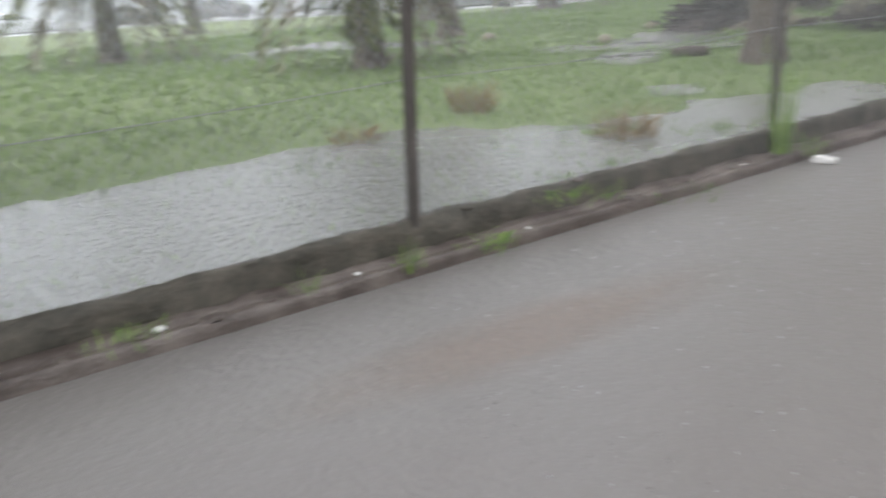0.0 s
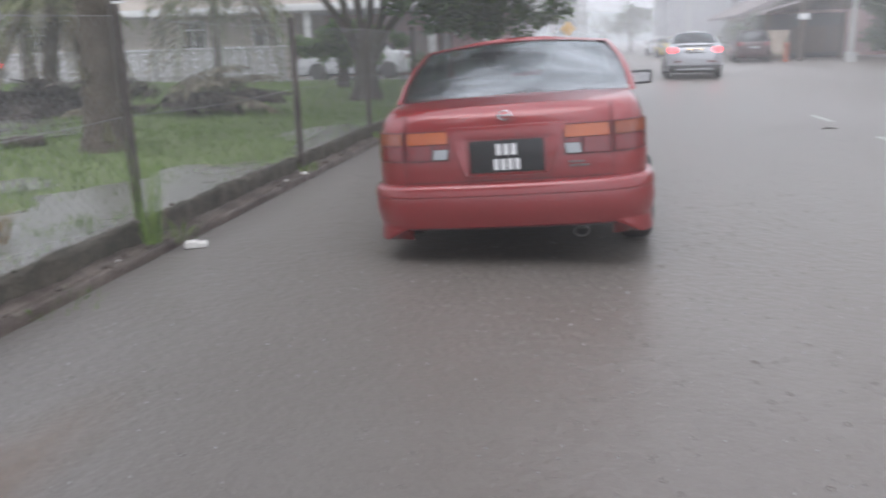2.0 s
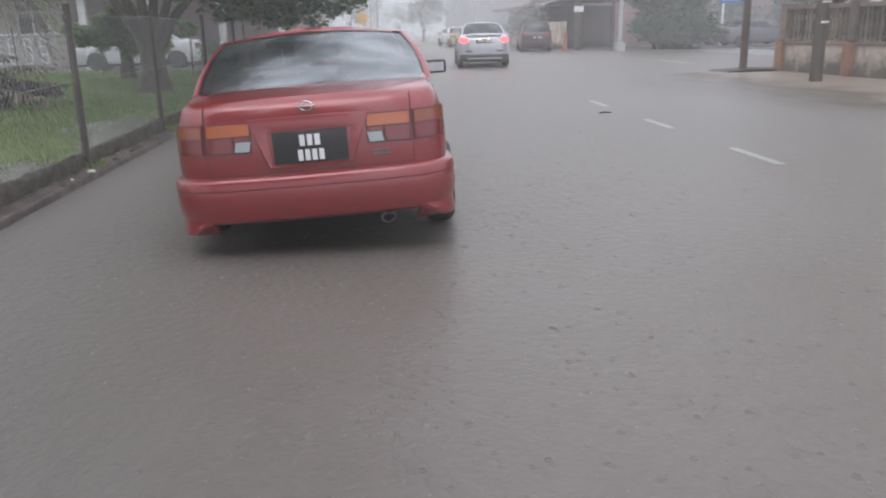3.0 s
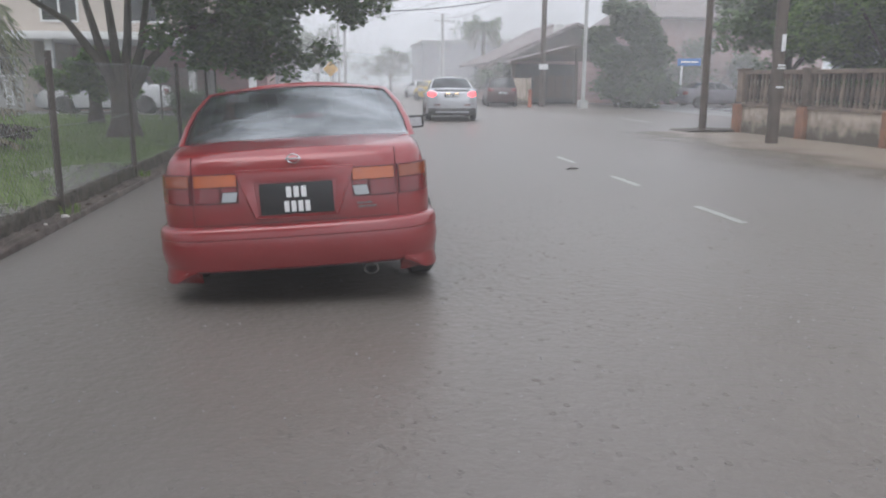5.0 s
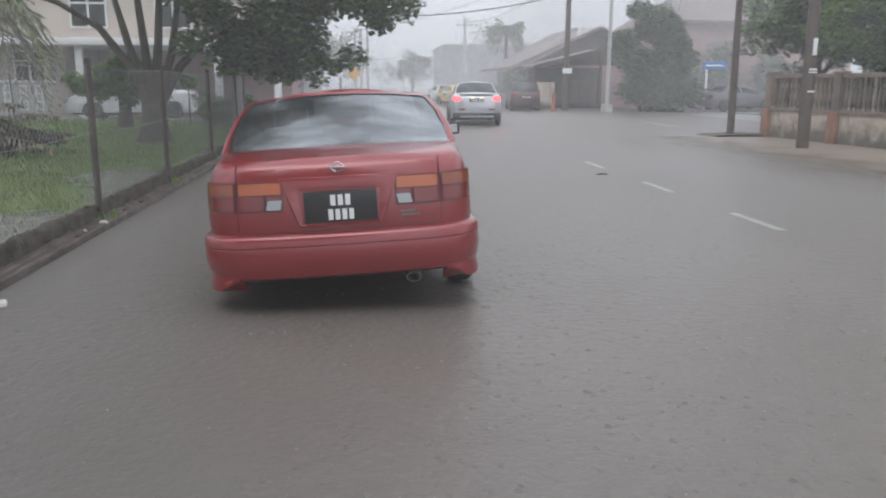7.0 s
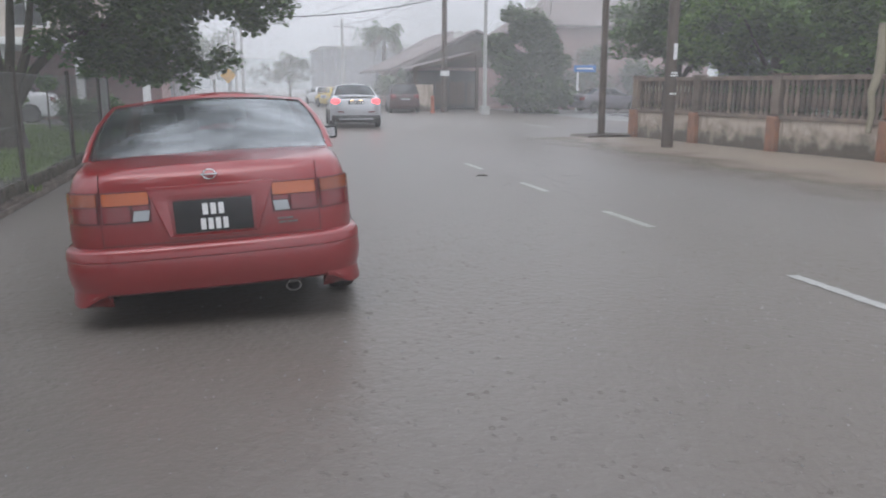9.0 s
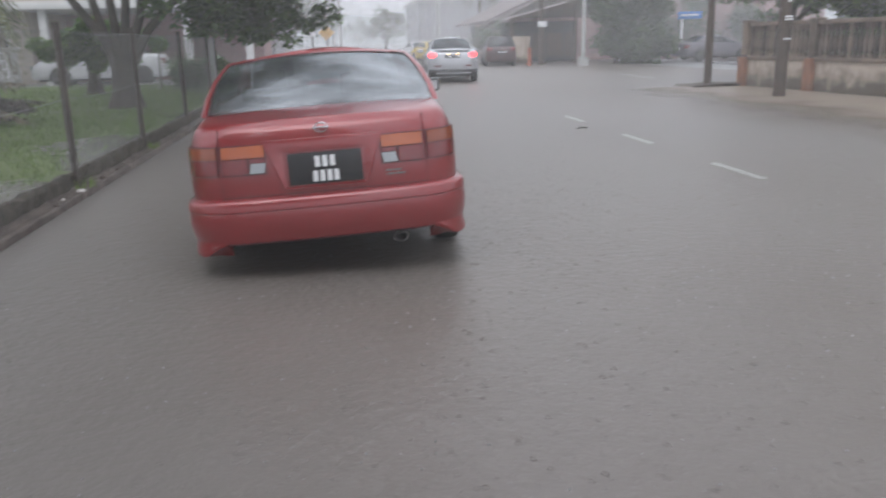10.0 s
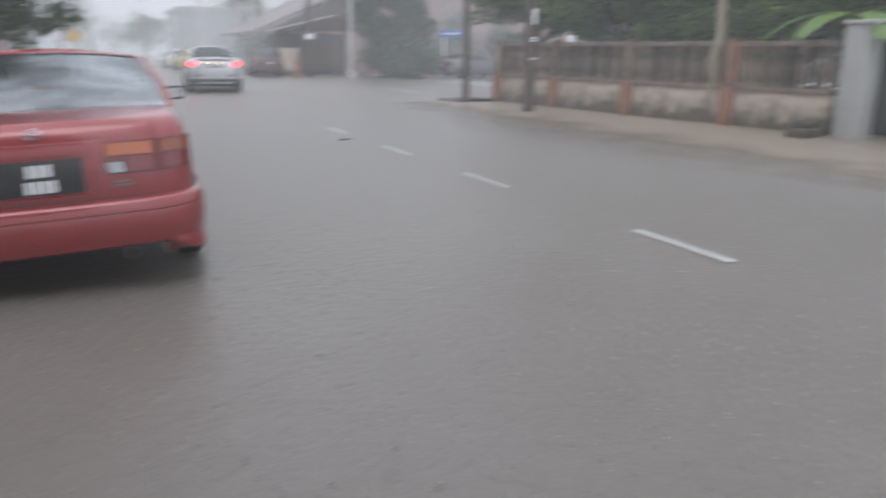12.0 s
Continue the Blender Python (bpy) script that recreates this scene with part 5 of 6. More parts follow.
pole((9.1, 74.2, 0), 7.4, 0.17, M_CONCRETE, "distant grey utility pole", (0, 0), True)
for x, y, h in ((-1.1, 74.8, 6.1), (-0.6, 79.8, 6.6), (0.0, 69.8, 6.2)):
    pole((x, y, 0), h, 0.15, M_CONCRETE, "distant grey utility pole beside the far road", (0, 0))
tagged(rough_strip("soil_patch", [(-0.9, -0.02, 0.3), (-0.75, 0.05, 1), (0, 0.08, 1), (0.8, 0.06, 1), (1.0, -0.02, 0.3)], -0.55, 0.6, 0.1, M_DEBRIS, "raised dark soil patch round the slim pole", 0.05, 2.0), category="soil").matrix_world = pose(9.75, 20.6, 0)
t = root("street_name_sign", pose(19.0, 42.4, 0, 0, 0, -20) @ Matrix.Diagonal((1.3, 1.3, 1.14, 1)), "small blue street sign on a white post", "sign")
bm = bmesh.new()
tube(bm, [(-0.3, 0, -0.02), (-0.3, 0, 2.05)], 0.05, 8)
part("post", bm, M_WHITE, t)
bd = part("board", boxed(-0.48, 0.48, -0.06, -0.03, 1.95, 2.3, 0.01), M_BLUE, t, "blue board")
part("text_bar", boxed(-0.36, 0.36, -0.066, -0.061, 2.1, 2.17), M_WHITE, bd)
t = root("warning_sign", pose(-1.0, 49.8, 0), "square yellow warning board set on its corner", "sign")
bm = bmesh.new()
tube(bm, [(0, 0.03, -0.02), (0, 0.03, 2.3)], 0.04, 8)
part("post", bm, M_CONCRETE, t)
part("board", boxed(-0.33, 0.33, -0.02, 0.0, -0.33, 0.33, 0.01, pose(0, 0, 2.0, 0, 45, 0)), M_SIGNY, t)
t = root("notice_sign", pose(-1.85, 47.8, 0), "small white notice on a thin post", "sign")
bm = bmesh.new()
tube(bm, [(0, 0.03, -0.02), (0, 0.03, 2.3)], 0.035, 8)
part("post", bm, M_CONCRETE, t)
part("board", boxed(-0.2, 0.2, -0.02, 0.0, 1.75, 2.25, 0.01), M_WHITE, t)
t = root("bollard", pose(9.5, 40.6, 0), "short orange bollard at the corner", "bollard")
bm = bmesh.new()
lathe(bm, [(0.13, 0), (0.13, 0.08), (0.1, 0.12), (0.1, 0.75), (0.12, 0.8), (0.08, 0.9), (0.0, 0.93)], 14)
part("shaft", bm, M_HYDRANT, t)


def cable(a, b, sag, r, label="dark overhead cable sagging across the road"):
    a, b = Vector(a), Vector(b)
    bm = bmesh.new()
    tube(bm, [a.lerp(b, i / 16) - Vector((0, 0, 4 * sag * (i / 16) * (1 - i / 16))) for i in range(17)], r, 5)
    tagged(part("overhead_cable", bm, M_CABLE), label, "cable", "overhead cables")


cable((-9.0, 47.0, 6.6), (10.5, 42.0, 6.1), 1.3, 0.028)
cable((-9.0, 47.0, 7.2), (10.5, 42.0, 7.1), 1.1, 0.02)
cable((-9.0, 47.0, 7.7), (10.5, 42.0, 7.9), 1.2, 0.02)
cable((10.5, 42.0, 7.0), (9.1, 74.2, 7.0), 0.6, 0.02)
cable((10.5, 42.0, 7.0), (9.4, 16.4, 7.2), 0.7, 0.02)
cable((10.5, 42.0, 6.4), (11.7, 38.4, 6.2), 0.5, 0.02)
cable((0.0, 69.8, 6.0), (10.5, 42.0, 7.6), 0.5, 0.015)


# ---- houses
def window(t, x, y, z, w, h, n=2, transom=True):
    """A framed window in a wall that faces minus y, its bottom middle at (x, y, z)."""
    f = bmesh.new()
    for k in range(n + 1):
        xx = x - w / 2 + w * k / n
        box(f, xx - 0.035, xx + 0.035, y - 0.05, y + 0.04, z, z + h)
    for zz in (z, z + h) + ((z + h * 0.7,) if transom else ()):
        box(f, x - w / 2 - 0.03, x + w / 2 + 0.03, y - 0.055, y + 0.04, zz - 0.035, zz + 0.035)
    wf = part("window", f, M_WHITEWALL, t, "white-framed window")
    for k in range(n):
        xx = x - w / 2 + w * k / n
        p = part("pane", boxed(xx + 0.04, xx + w / n - 0.04, y - 0.012, y - 0.006, z + 0.04, z + h - 0.04), M_PANE, wf)
        p.visible_shadow = False
    # dark sheet close behind the panes paints the unlit room
    part("room_shade_sheet", boxed(x - w / 2, x + w / 2, y + 0.002, y + 0.006, z, z + h), M_INDOOR_SHADE, wf)


def hip_roof(bm, x0, x1, y0, y1, z, h, over=0.5, along="x"):
    x0, x1, y0, y1 = x0 - over, x1 + over, y0 - over, y1 + over
    if along == "x":
        d = (y1 - y0) / 2
        r = [(x0 + d * 0.4, (y0 + y1) / 2, z + h), (x1 - d * 0.4, (y0 + y1) / 2, z + h)]
    else:
        d = (x1 - x0) / 2
        r = [((x0 + x1) / 2, y0 + d * 0.4, z + h), ((x0 + x1) / 2, y1 - d * 0.4, z + h)]
    c = [bm.verts.new(v) for v in ((x0, y0, z), (x1, y0, z), (x1, y1, z), (x0, y1, z))]
    lo = [bm.verts.new(v) for v in ((x0, y0, z - 0.14), (x1, y0, z - 0.14), (x1, y1, z - 0.14), (x0, y1, z - 0.14))]
    a, b = (bm.verts.new(v) for v in r)
    if along == "x":
        fs = [(c[0], c[1], b, a), (c[2], c[3], a, b), (c[3], c[0], a), (c[1], c[2], b)]
    else:
        fs = [(c[0], c[1], a), (c[1], c[2], b, a), (c[2], c[3], b), (c[3], c[0], a, b)]
    for q in fs:
        bm.faces.new(q)
    for i in range(4):
        bm.faces.new((lo[i], lo[(i + 1) % 4], c[(i + 1) % 4], c[i]))
    bm.faces.new(lo[::-1])
    bmesh.ops.recalc_face_normals(bm, faces=bm.faces)


# long two-storey house beyond the lawn: slotted wall, slab, upper floor
h = root("house", pose(0, 0, 0.2), "long beige two-storey house with a white slab between floors", "house")
part("wall", boxed(-34, -11.7, 31.4, 40, -0.2, 2.55), M_HOUSE, h, "beige ground-floor wall")
part("porch_wall", boxed(-11.7, -3.6, 35.5, 40, -0.2, 2.55), M_PINKWALL, h, "shaded back wall of the porch")
part("slab", boxed(-34.5, -3.2, 30.2, 40.2, 2.55, 2.82, 0.03), M_WHITEWALL, h, "white concrete slab")
part("upper_wall", boxed(-34, -5.0, 31.4, 40, 2.82, 5.6), M_HOUSE, h, "beige upper wall")
bm = bmesh.new()
hip_roof(bm, -34, -5, 31.4, 40, 5.7, 2.2, 0.7)
part("roof", bm, M_ROOF, h, "tile roof greyed for haze", False)
for x in (-10.9, -8.4, -5.9, -3.7):
    part("column", boxed(x - 0.13, x + 0.13, 30.5, 30.76, -0.2, 2.55, 0.02), M_WHITEWALL, h, "white porch column")
for x in (-31.5, -27.5, -23.5, -20.0, -16.2, -13.0):
    window(h, x, 31.4, 1.2, 1.1, 1.15)
for x in (-29, -24.5, -19.8, -15.4, -10.7, -7.6):
    window(h, x, 31.4, 3.25, 1.3, 1.25, 2)
# slotted white front wall of the plot
t = root("plot_wall", pose(0, 30.1, 0.15), "low grey front wall with tall white slotted vents", "wall", kind="structure")
part("wall_body", boxed(-44, -11.8, 0, 0.14, -0.1, 1.25), M_CONCRETE, t)
me = None
for k in range(58):
    x = -43.6 + 0.55 * k
    if me is None:
        bm = bmesh.new()
        for a, b, c, d in ((-0.13, -0.09, 0.25, 1.15), (0.09, 0.13, 0.25, 1.15)):
            box(bm, a, b, -0.03, -0.002, c, d)
        for z in (0.25, 0.55, 0.85, 1.11):
            box(bm, -0.09, 0.09, -0.028, -0.003, z, z + 0.05)
        vent = part("slot_vent", bm, M_WHITEWALL, t, "white slotted vent", False, pose(x, 0, 0))
        me = vent.data
    else:
        vent = new("slot_vent", me)
        vent.parent = t
        vent.matrix_basis = pose(x, 0, 0)
part("wall_coping", boxed(-44.1, -11.7, -0.05, 0.19, 1.25, 1.33, 0.01), M_WHITEWALL, t)

# low shop row along the left of the road ahead
h = root("shop_row", pose(0, 0, 0), "low pink-walled shop row with a white eave", "shop")
part("wall", boxed(-16, -4.6, 42, 70, -0.05, 3.0), M_PINKWALL, h)
part("eave", boxed(-16.5, -3.6, 41, 70.5, 3.0, 3.25, 0.03), M_WHITEWALL, h, "white eave slab")
bm = bmesh.new()
hip_roof(bm, -16, -4.6, 42, 70, 3.28, 1.8, 0.4, "y")
part("roof", bm, M_ROOF, h, "", False)
for y in (43.5, 47.5, 51.5, 55.5, 59.5):
    part("shutter", boxed(-4.6, -4.55, y, y + 2.6, 0.0, 2.4), M_GREYWALL, h, "grey roller shutter")
    part("column", boxed(-3.9, -3.65, y + 3.0, y + 3.25, -0.03, 3.0), M_WHITEWALL, h)
for x in (-14, -11, -8):
    window(h, x, 42, 1.0, 1.4, 1.3)

# houses on the right: tiled bungalow with a long lean-to, a taller house, and a grey block
h = root("bungalow", pose(0, 0, 0), "old bungalow with long tile roofs greyed for haze", "house")
part("wall", boxed(10.2, 19.2, 50, 61, -0.05, 2.6), M_PINKWALL, h)
bm = bmesh.new()
for x0, z0, x1, z1 in ((8.85, 2.5, 14.6, 5.0), (14.6, 5.0, 20.4, 2.5)):
    vs = [bm.verts.new(v) for v in ((x0, 49.4, z0), (x1, 49.4, z1), (x1, 62, z1), (x0, 62, z0), (x0, 49.4, z0 - 0.16), (x1, 49.4, z1 - 0.16), (x1, 62, z1 - 0.16), (x0, 62, z0 - 0.16))]
    for q in ((0, 1, 2, 3), (7, 6, 5, 4), (0, 4, 5, 1), (1, 5, 6, 2), (2, 6, 7, 3), (3, 7, 4, 0)):
        bm.faces.new([vs[i] for i in q])
part("roof", bm, M_ROOF, h, "", False)
bm = bmesh.new()
gable = [[bm.verts.new((x, y, z)) for x, z in ((10.0, 2.55), (14.6, 4.8), (19.2, 2.55))] for y in (50.1, 50.3)]
bm.faces.new(gable[0])
bm.faces.new(gable[1][::-1])
for k in range(3):
    bm.faces.new((gable[0][k], gable[1][k], gable[1][(k + 1) % 3], gable[0][(k + 1) % 3]))
part("gable", bm, M_TIMBER, h, "dark boarded gable")
bm = bmesh.new()
vs = [bm.verts.new(v) for v in ((9.2, 44.2, 2.40), (13.3, 44.2, 3.40), (13.9, 50, 3.55), (9.5, 50, 2.48), (9.2, 44.2, 2.28), (13.3, 44.2, 3.28), (13.9, 50, 3.43), (9.5, 50, 2.36))]
for q in ((0, 1, 2, 3), (7, 6, 5, 4), (0, 4, 5, 1), (1, 5, 6, 2), (2, 6, 7, 3), (3, 7, 4, 0)):
    bm.faces.new([vs[i] for i in q])
part("lean_to_roof", bm, M_ROOF, h, "lean-to roof greyed for haze", False)
for x, z in ((9.4, 2.3), (11.2, 2.75), (13.1, 3.2)):
    part("post", boxed(x - 0.08, x + 0.08, 44.3, 44.46, -0.03, z), M_TIMBER, h)
part("fascia", boxed(0, 4.25, 44.12, 44.18, -0.14, 0.08, 0.0, Matrix.Translation((9.2, 0, 2.38)) @ Matrix.Rotation(-math.atan2(1.0, 4.1), 4, "Y")), M_TIMBER, h, "dark eave board")
for x in (10.7, 11.5, 12.0, 12.6):
    part("screen", boxed(x, x + 0.45, 44.7, 44.74, 0.35, 1.65), M_TIMBER, h, "dark slatted screen panel")
part("screen_wall", boxed(9.0, 10.35, 43.9, 44.05, -0.03, 1.5), M_MOULDY, h, "pale low screen wall")
# dark backing paints the shade under the lean-to roof
part("shade_backing", boxed(9.4, 14, 47, 47.2, -0.03, 2.35), M_INDOOR_SHADE, h, "dark backing that paints the shade under the lean-to")
h = root("bungalow", pose(0, 0, 0), "farther tile-roofed bungalow along the road", "house")
part("wall", boxed(12.5, 22, 64, 76, -0.05, 2.8), M_GREYWALL, h)
bm = bmesh.new()
hip_roof(bm, 12.5, 22, 64, 76, 2.8, 3.2, 0.8, "y")
part("roof", bm, M_ROOF, h, "", False)
window(h, 15, 64, 0.9, 1.4, 1.2)
h = root("two_storey_house", pose(0, 0, 0), "tall pinkish house with a steep roof above the hedge", "house")
part("wall", boxed(18.5, 30, 47, 57, -0.05, 5.2), M_PINKWALL, h)
bm = bmesh.new()
hip_roof(bm, 18.5, 30, 47, 57, 5.2, 2.2, 0.6)
part("roof", bm, M_ROOF, h, "", False)
h = root("grey_block", pose(0, 0, 0), "plain grey two-storey block in the rain haze", "building")
part("wall", boxed(8.3, 17, 84, 98, -0.05, 5.2), M_GREYWALL, h)
part("parapet", boxed(8.1, 17.2, 83.8, 98.2, 5.2, 5.5), M_CONCRETE, h)
for x, y, z in ((17.4, 47.2, 6.4), (18.6, 46.8, 6.9), (13.6, 50.2, 4.6)):
    t = root("satellite_dish", pose(x, y, z, 55, 0, -20), "small pale satellite dish on a roof bracket", "satellite dish", "satellite dishes")
    bm = bmesh.new()
    lathe(bm, [(0.0, 0.0), (0.2, 0.02), (0.38, 0.09), (0.36, 0.1), (0.18, 0.035), (0.0, 0.012)], 18)
    part("dish", bm, M_CONCRETE, t)
    bm = bmesh.new()
    tube(bm, [(0, 0, 0), (0, -0.35, -0.25), (0, -0.4, -1.3)], 0.025, 6)
    part("bracket", bm, M_CONCRETE, t)

# wooded hills closing the view, a far backdrop with haze painted in
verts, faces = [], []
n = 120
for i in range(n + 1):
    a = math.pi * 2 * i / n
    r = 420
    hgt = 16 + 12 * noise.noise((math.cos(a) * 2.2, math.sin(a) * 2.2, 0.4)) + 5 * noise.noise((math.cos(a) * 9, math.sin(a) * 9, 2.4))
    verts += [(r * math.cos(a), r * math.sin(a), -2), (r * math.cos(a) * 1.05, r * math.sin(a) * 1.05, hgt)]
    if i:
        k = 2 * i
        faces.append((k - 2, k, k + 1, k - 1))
tagged(mesh_part("backdrop", verts, faces, M_HILL, None, "", True), "wooded hills with rain haze painted into their pale colour", "hills", kind="structure")


# ---- trees of the park side
def lz(x, y, z=0.0):
    return (x, y, lawn_h(x, y) - 0.03 + z)


palm("palm_tree", lz(-5.65, 8.2), [(0, 0, 0), (0.03, 0.02, 1.2), (0.1, 0.08, 3.0), (0.2, 0.15, 5.2)], 0.21, 16, "stout coconut palm with a rough grey trunk by the fence", 3, 3.4, 0.6, 0.8, boots=26)
palm("palm_tree", lz(-13.4, 18.0), [(0, 0, 0), (0.05, 0, 0.8), (0.25, 0.1, 1.8), (0.3, 0.1, 2.5)], 0.20, 20, "short palm with drooping dull fronds over a debris mound", 5, 2.4, 0.35, 0.95, dead=8, boots=20)
palm("palm_tree", lz(-22.6, 19.9), [(0, 0, 0), (0, 0, 1.2), (0.05, 0, 2.6)], 0.42, 24, "thick ragged oil palm with hanging old fronds", 7, 3.2, 0.35, 1.0, dead=10, boots=40, leaflet=0.7)
palm("palm_tree", lz(-12.6, 25.9), [(0, 0, 0), (0.02, 0, 1.5), (0.08, 0, 3.9)], 0.15, 30, "slim coconut palm before the beige house", 9, 3.5, 0.3, 1.1, dead=10, leaflet=0.9)
yellow_palm = palm("palm_tree", lz(-10.8, 5.7), [(0, 0, 0), (-0.1, 0.05, 0.8), (-0.25, 0.1, 1.8), (-0.3, 0.1, 2.4)], 0.24, 20, "short leaning palm with yellowed hanging fronds", 11, 2.5, 0.35, 1.05, dead=9, boots=24)
palm("palm_tree", lz(-15.2, 10.3), [(0, 0, 0), (-0.1, -0.05, 1.2), (-0.3, -0.1, 3.0), (-0.4, -0.1, 4.6)], 0.26, 16, "tall palm with a bare grey trunk on the lawn", 13, 3.0, 0.5, 0.85)
palm("palm_tree", lz(-17.8, 3.4), [(0, 0, 0), (0, 0, 0.9), (0.05, 0, 2.0)], 0.26, 20, "low palm with golden drooping fronds", 15, 2.6, 0.35, 1.05, dead=10)
palm("palm_tree", lz(-22.5, 14.5), [(0, 0, 0), (0, 0, 1.4), (0.1, 0, 3.0)], 0.3, 18, "ragged palm standing far back on the lawn", 17, 2.8, 0.4, 0.95, dead=5, boots=20)
palm("palm_tree", lz(-30, 9.0), [(0, 0, 0), (0, 0, 1.4), (0.1, 0, 2.8)], 0.3, 18, "ragged palm standing at the far edge of the lawn", 19, 2.8, 0.4, 0.95, dead=5)
palm("palm_tree", lz(-19.4, 25.2), [(0, 0, 0), (0, 0, 1.4), (0.1, 0, 3.0)], 0.24, 18, "ragged palm near the side street", 21, 2.6, 0.4, 0.95, dead=6)
palm("palm_tree", (11.1, 63.8, 0), [(0, 0, -0.05), (0, 0, 2.5), (0.05, 0, 5.5)], 0.2, 60, "tall bushy palm by the far houses", 23, 2.1, 0.8, 1.0, dead=6, leafmat=M_LEAF, leaflet=0.6)

# many-stemmed shade tree leaning over the fence line
limbs = [
    [(0, 0, 0.8), (-0.35, 0, 1.5), (-0.9, -0.05, 2.3), (-1.6, -0.1, 2.75), (-2.4, -0.1, 3.0)],
    [(-0.1, 0, 0.8), (-0.35, 0.05, 1.8), (-0.6, 0.1, 2.8), (-0.95, 0.1, 4.4)],
    [(0, 0, 0.9), (-0.1, 0.1, 2.0), (-0.2, 0.1, 3.2), (-0.25, 0.2, 4.8)],
    [(0.05, 0, 0.9), (0.2, 0, 2.0), (0.3, 0, 3.2), (0.35, 0, 4.8)],
    [(0.12, 0, 0.9), (0.45, 0, 1.8), (0.62, 0, 2.8), (0.75, -0.1, 4.4)],
    [(0.15, 0, 0.8), (0.6, -0.05, 1.55), (1.1, -0.1, 2.05), (1.9, -0.2, 2.35), (2.9, -0.2, 2.6)],
    [(0.3, 0, 3.2), (1.3, 0, 3.5), (2.4, 0, 3.5), (3.6, 0, 3.3)],
    # two limbs out of view, added to carry foliage that blocks light
    [(0.0, 0.1, 3.2), (0.2, -1.6, 5.4), (0.6, -4.2, 7.0), (1.2, -7.0, 7.6)],
    [(-0.2, 0.1, 3.2), (-0.8, -1.4, 5.4), (-1.6, -3.8, 6.8), (-2.2, -6.6, 7.4)],
]
clumps = [(1.5, 0, 2.6, 0.55), (2.2, -0.2, 2.3, 0.65), (2.6, 0.3, 3.0, 0.8), (3.3, -0.2, 2.95, 0.75), (3.9, 0, 3.2, 0.6), (1.4, -0.2, 3.4, 0.8), (2.4, 0.2, 3.9, 1.0), (0.4, 0, 4.4, 1.1), (-0.8, 0, 4.6, 1.0), (3.4, 0.2, 4.2, 0.9),
          (1.6, 0.4, 4.9, 1.2), (-2.2, 0, 3.9, 0.8), (2.0, -0.3, 1.85, 0.42), (1.5, -0.2, 1.95, 0.5), (2.5, -0.3, 1.8, 0.5), (3.0, -0.3, 1.7, 0.45), (3.4, -0.3, 2.1, 0.5), (2.2, -0.2, 1.6, 0.35), (4.9, -0.2, 2.95, 0.6), (5.1, -0.2, 3.6, 0.6), (4.4, -0.3, 2.5, 0.45), (4.1, 0.1, 3.7, 0.5), (2.6, -0.4, 2.2, 0.6), (3.4, -0.4, 2.45, 0.7), (4.2, -0.4, 2.95, 0.7), (4.7, -0.3, 3.4, 0.6), (3.0, -0.4, 1.95, 0.4), (1.8, -0.2, 2.5, 0.55), (3.8, 0, 3.7, 0.9), (1.0, 0, 3.3, 0.6), (4.6, 0, 4.2, 0.9), (-1.5, 0.5, 5.6, 1.5), (0.8, -0.4, 6.2, 1.8), (2.8, 0.4, 5.8, 1.6), (4.2, 0, 5.0, 1.2), (-0.5, 0, 7.6, 1.7), (1.8, 0, 8.0, 1.6), (3.6, 0.5, 7.0, 1.4), (-2.8, 0, 5.0, 1.2), (0.5, -1.8, 6.4, 1.5), (0.8, 2.0, 6.4, 1.6),
          (1.4, -0.3, 2.3, 0.5), (1.9, -0.3, 1.85, 0.45), (2.4, -0.3, 1.5, 0.4), (2.8, -0.3, 1.45, 0.35), (1.6, -0.3, 1.5, 0.35), (3.3, -0.3, 1.75, 0.4), (-2.4, -1.0, 7.2, 2.0), (2.4, -1.6, 8.2, 2.0), (0.4, -2.4, 8.0, 2.0), (-3.6, 0.4, 6.4, 1.6),
          # these and other high clumps are unseen, added to shade lawn and road
          (0.8, -4.4, 7.8, 1.9), (-1.8, -4.2, 7.6, 1.9), (1.4, -6.8, 8.2, 1.9), (-0.6, -6.4, 8.4, 1.8), (-2.6, -6.8, 8.0, 1.9), (-0.4, -8.6, 8.2, 1.8), (2.8, -5.0, 8.0, 1.6)]
broad_tree("shade_tree", lz(-4.75, 16.4), [(0, 0, 0), (0.02, 0, 0.35), (0.03, 0, 0.7), (0.03, 0, 1.05)], limbs, clumps, 165000, 0.14, M_LEAF, "dark many-stemmed shade tree, its crown extended out of view for shade", 31, r0=0.29)
limbs = [[(0, 0, 0.8), (-0.4, 0, 1.2), (-0.8, 0.1, 1.6)], [(0, 0, 0.8), (0.4, 0.1, 1.2), (0.8, 0, 1.6)], [(0, 0, 0.9), (0, 0.1, 1.4), (0.1, 0, 1.9)]]
clumps = [(-0.9, 0, 1.25, 0.42), (-0.3, 0, 1.5, 0.45), (0.5, 0, 1.5, 0.45), (1.15, 0, 1.25, 0.42), (0.1, -0.3, 1.2, 0.5), (-0.6, -0.1, 1.0, 0.35), (0.8, 0, 1.0, 0.35), (0.2, -0.2, 1.0, 0.4)]
broad_tree("small_tree", lz(-6.7, 21.2), [(0, 0, 0), (0.02, 0, 0.5), (0.0, 0, 1.0)], limbs, clumps, 13000, 0.12, M_LEAF2, "small round clipped tree by the back fence", 33, r0=0.17)

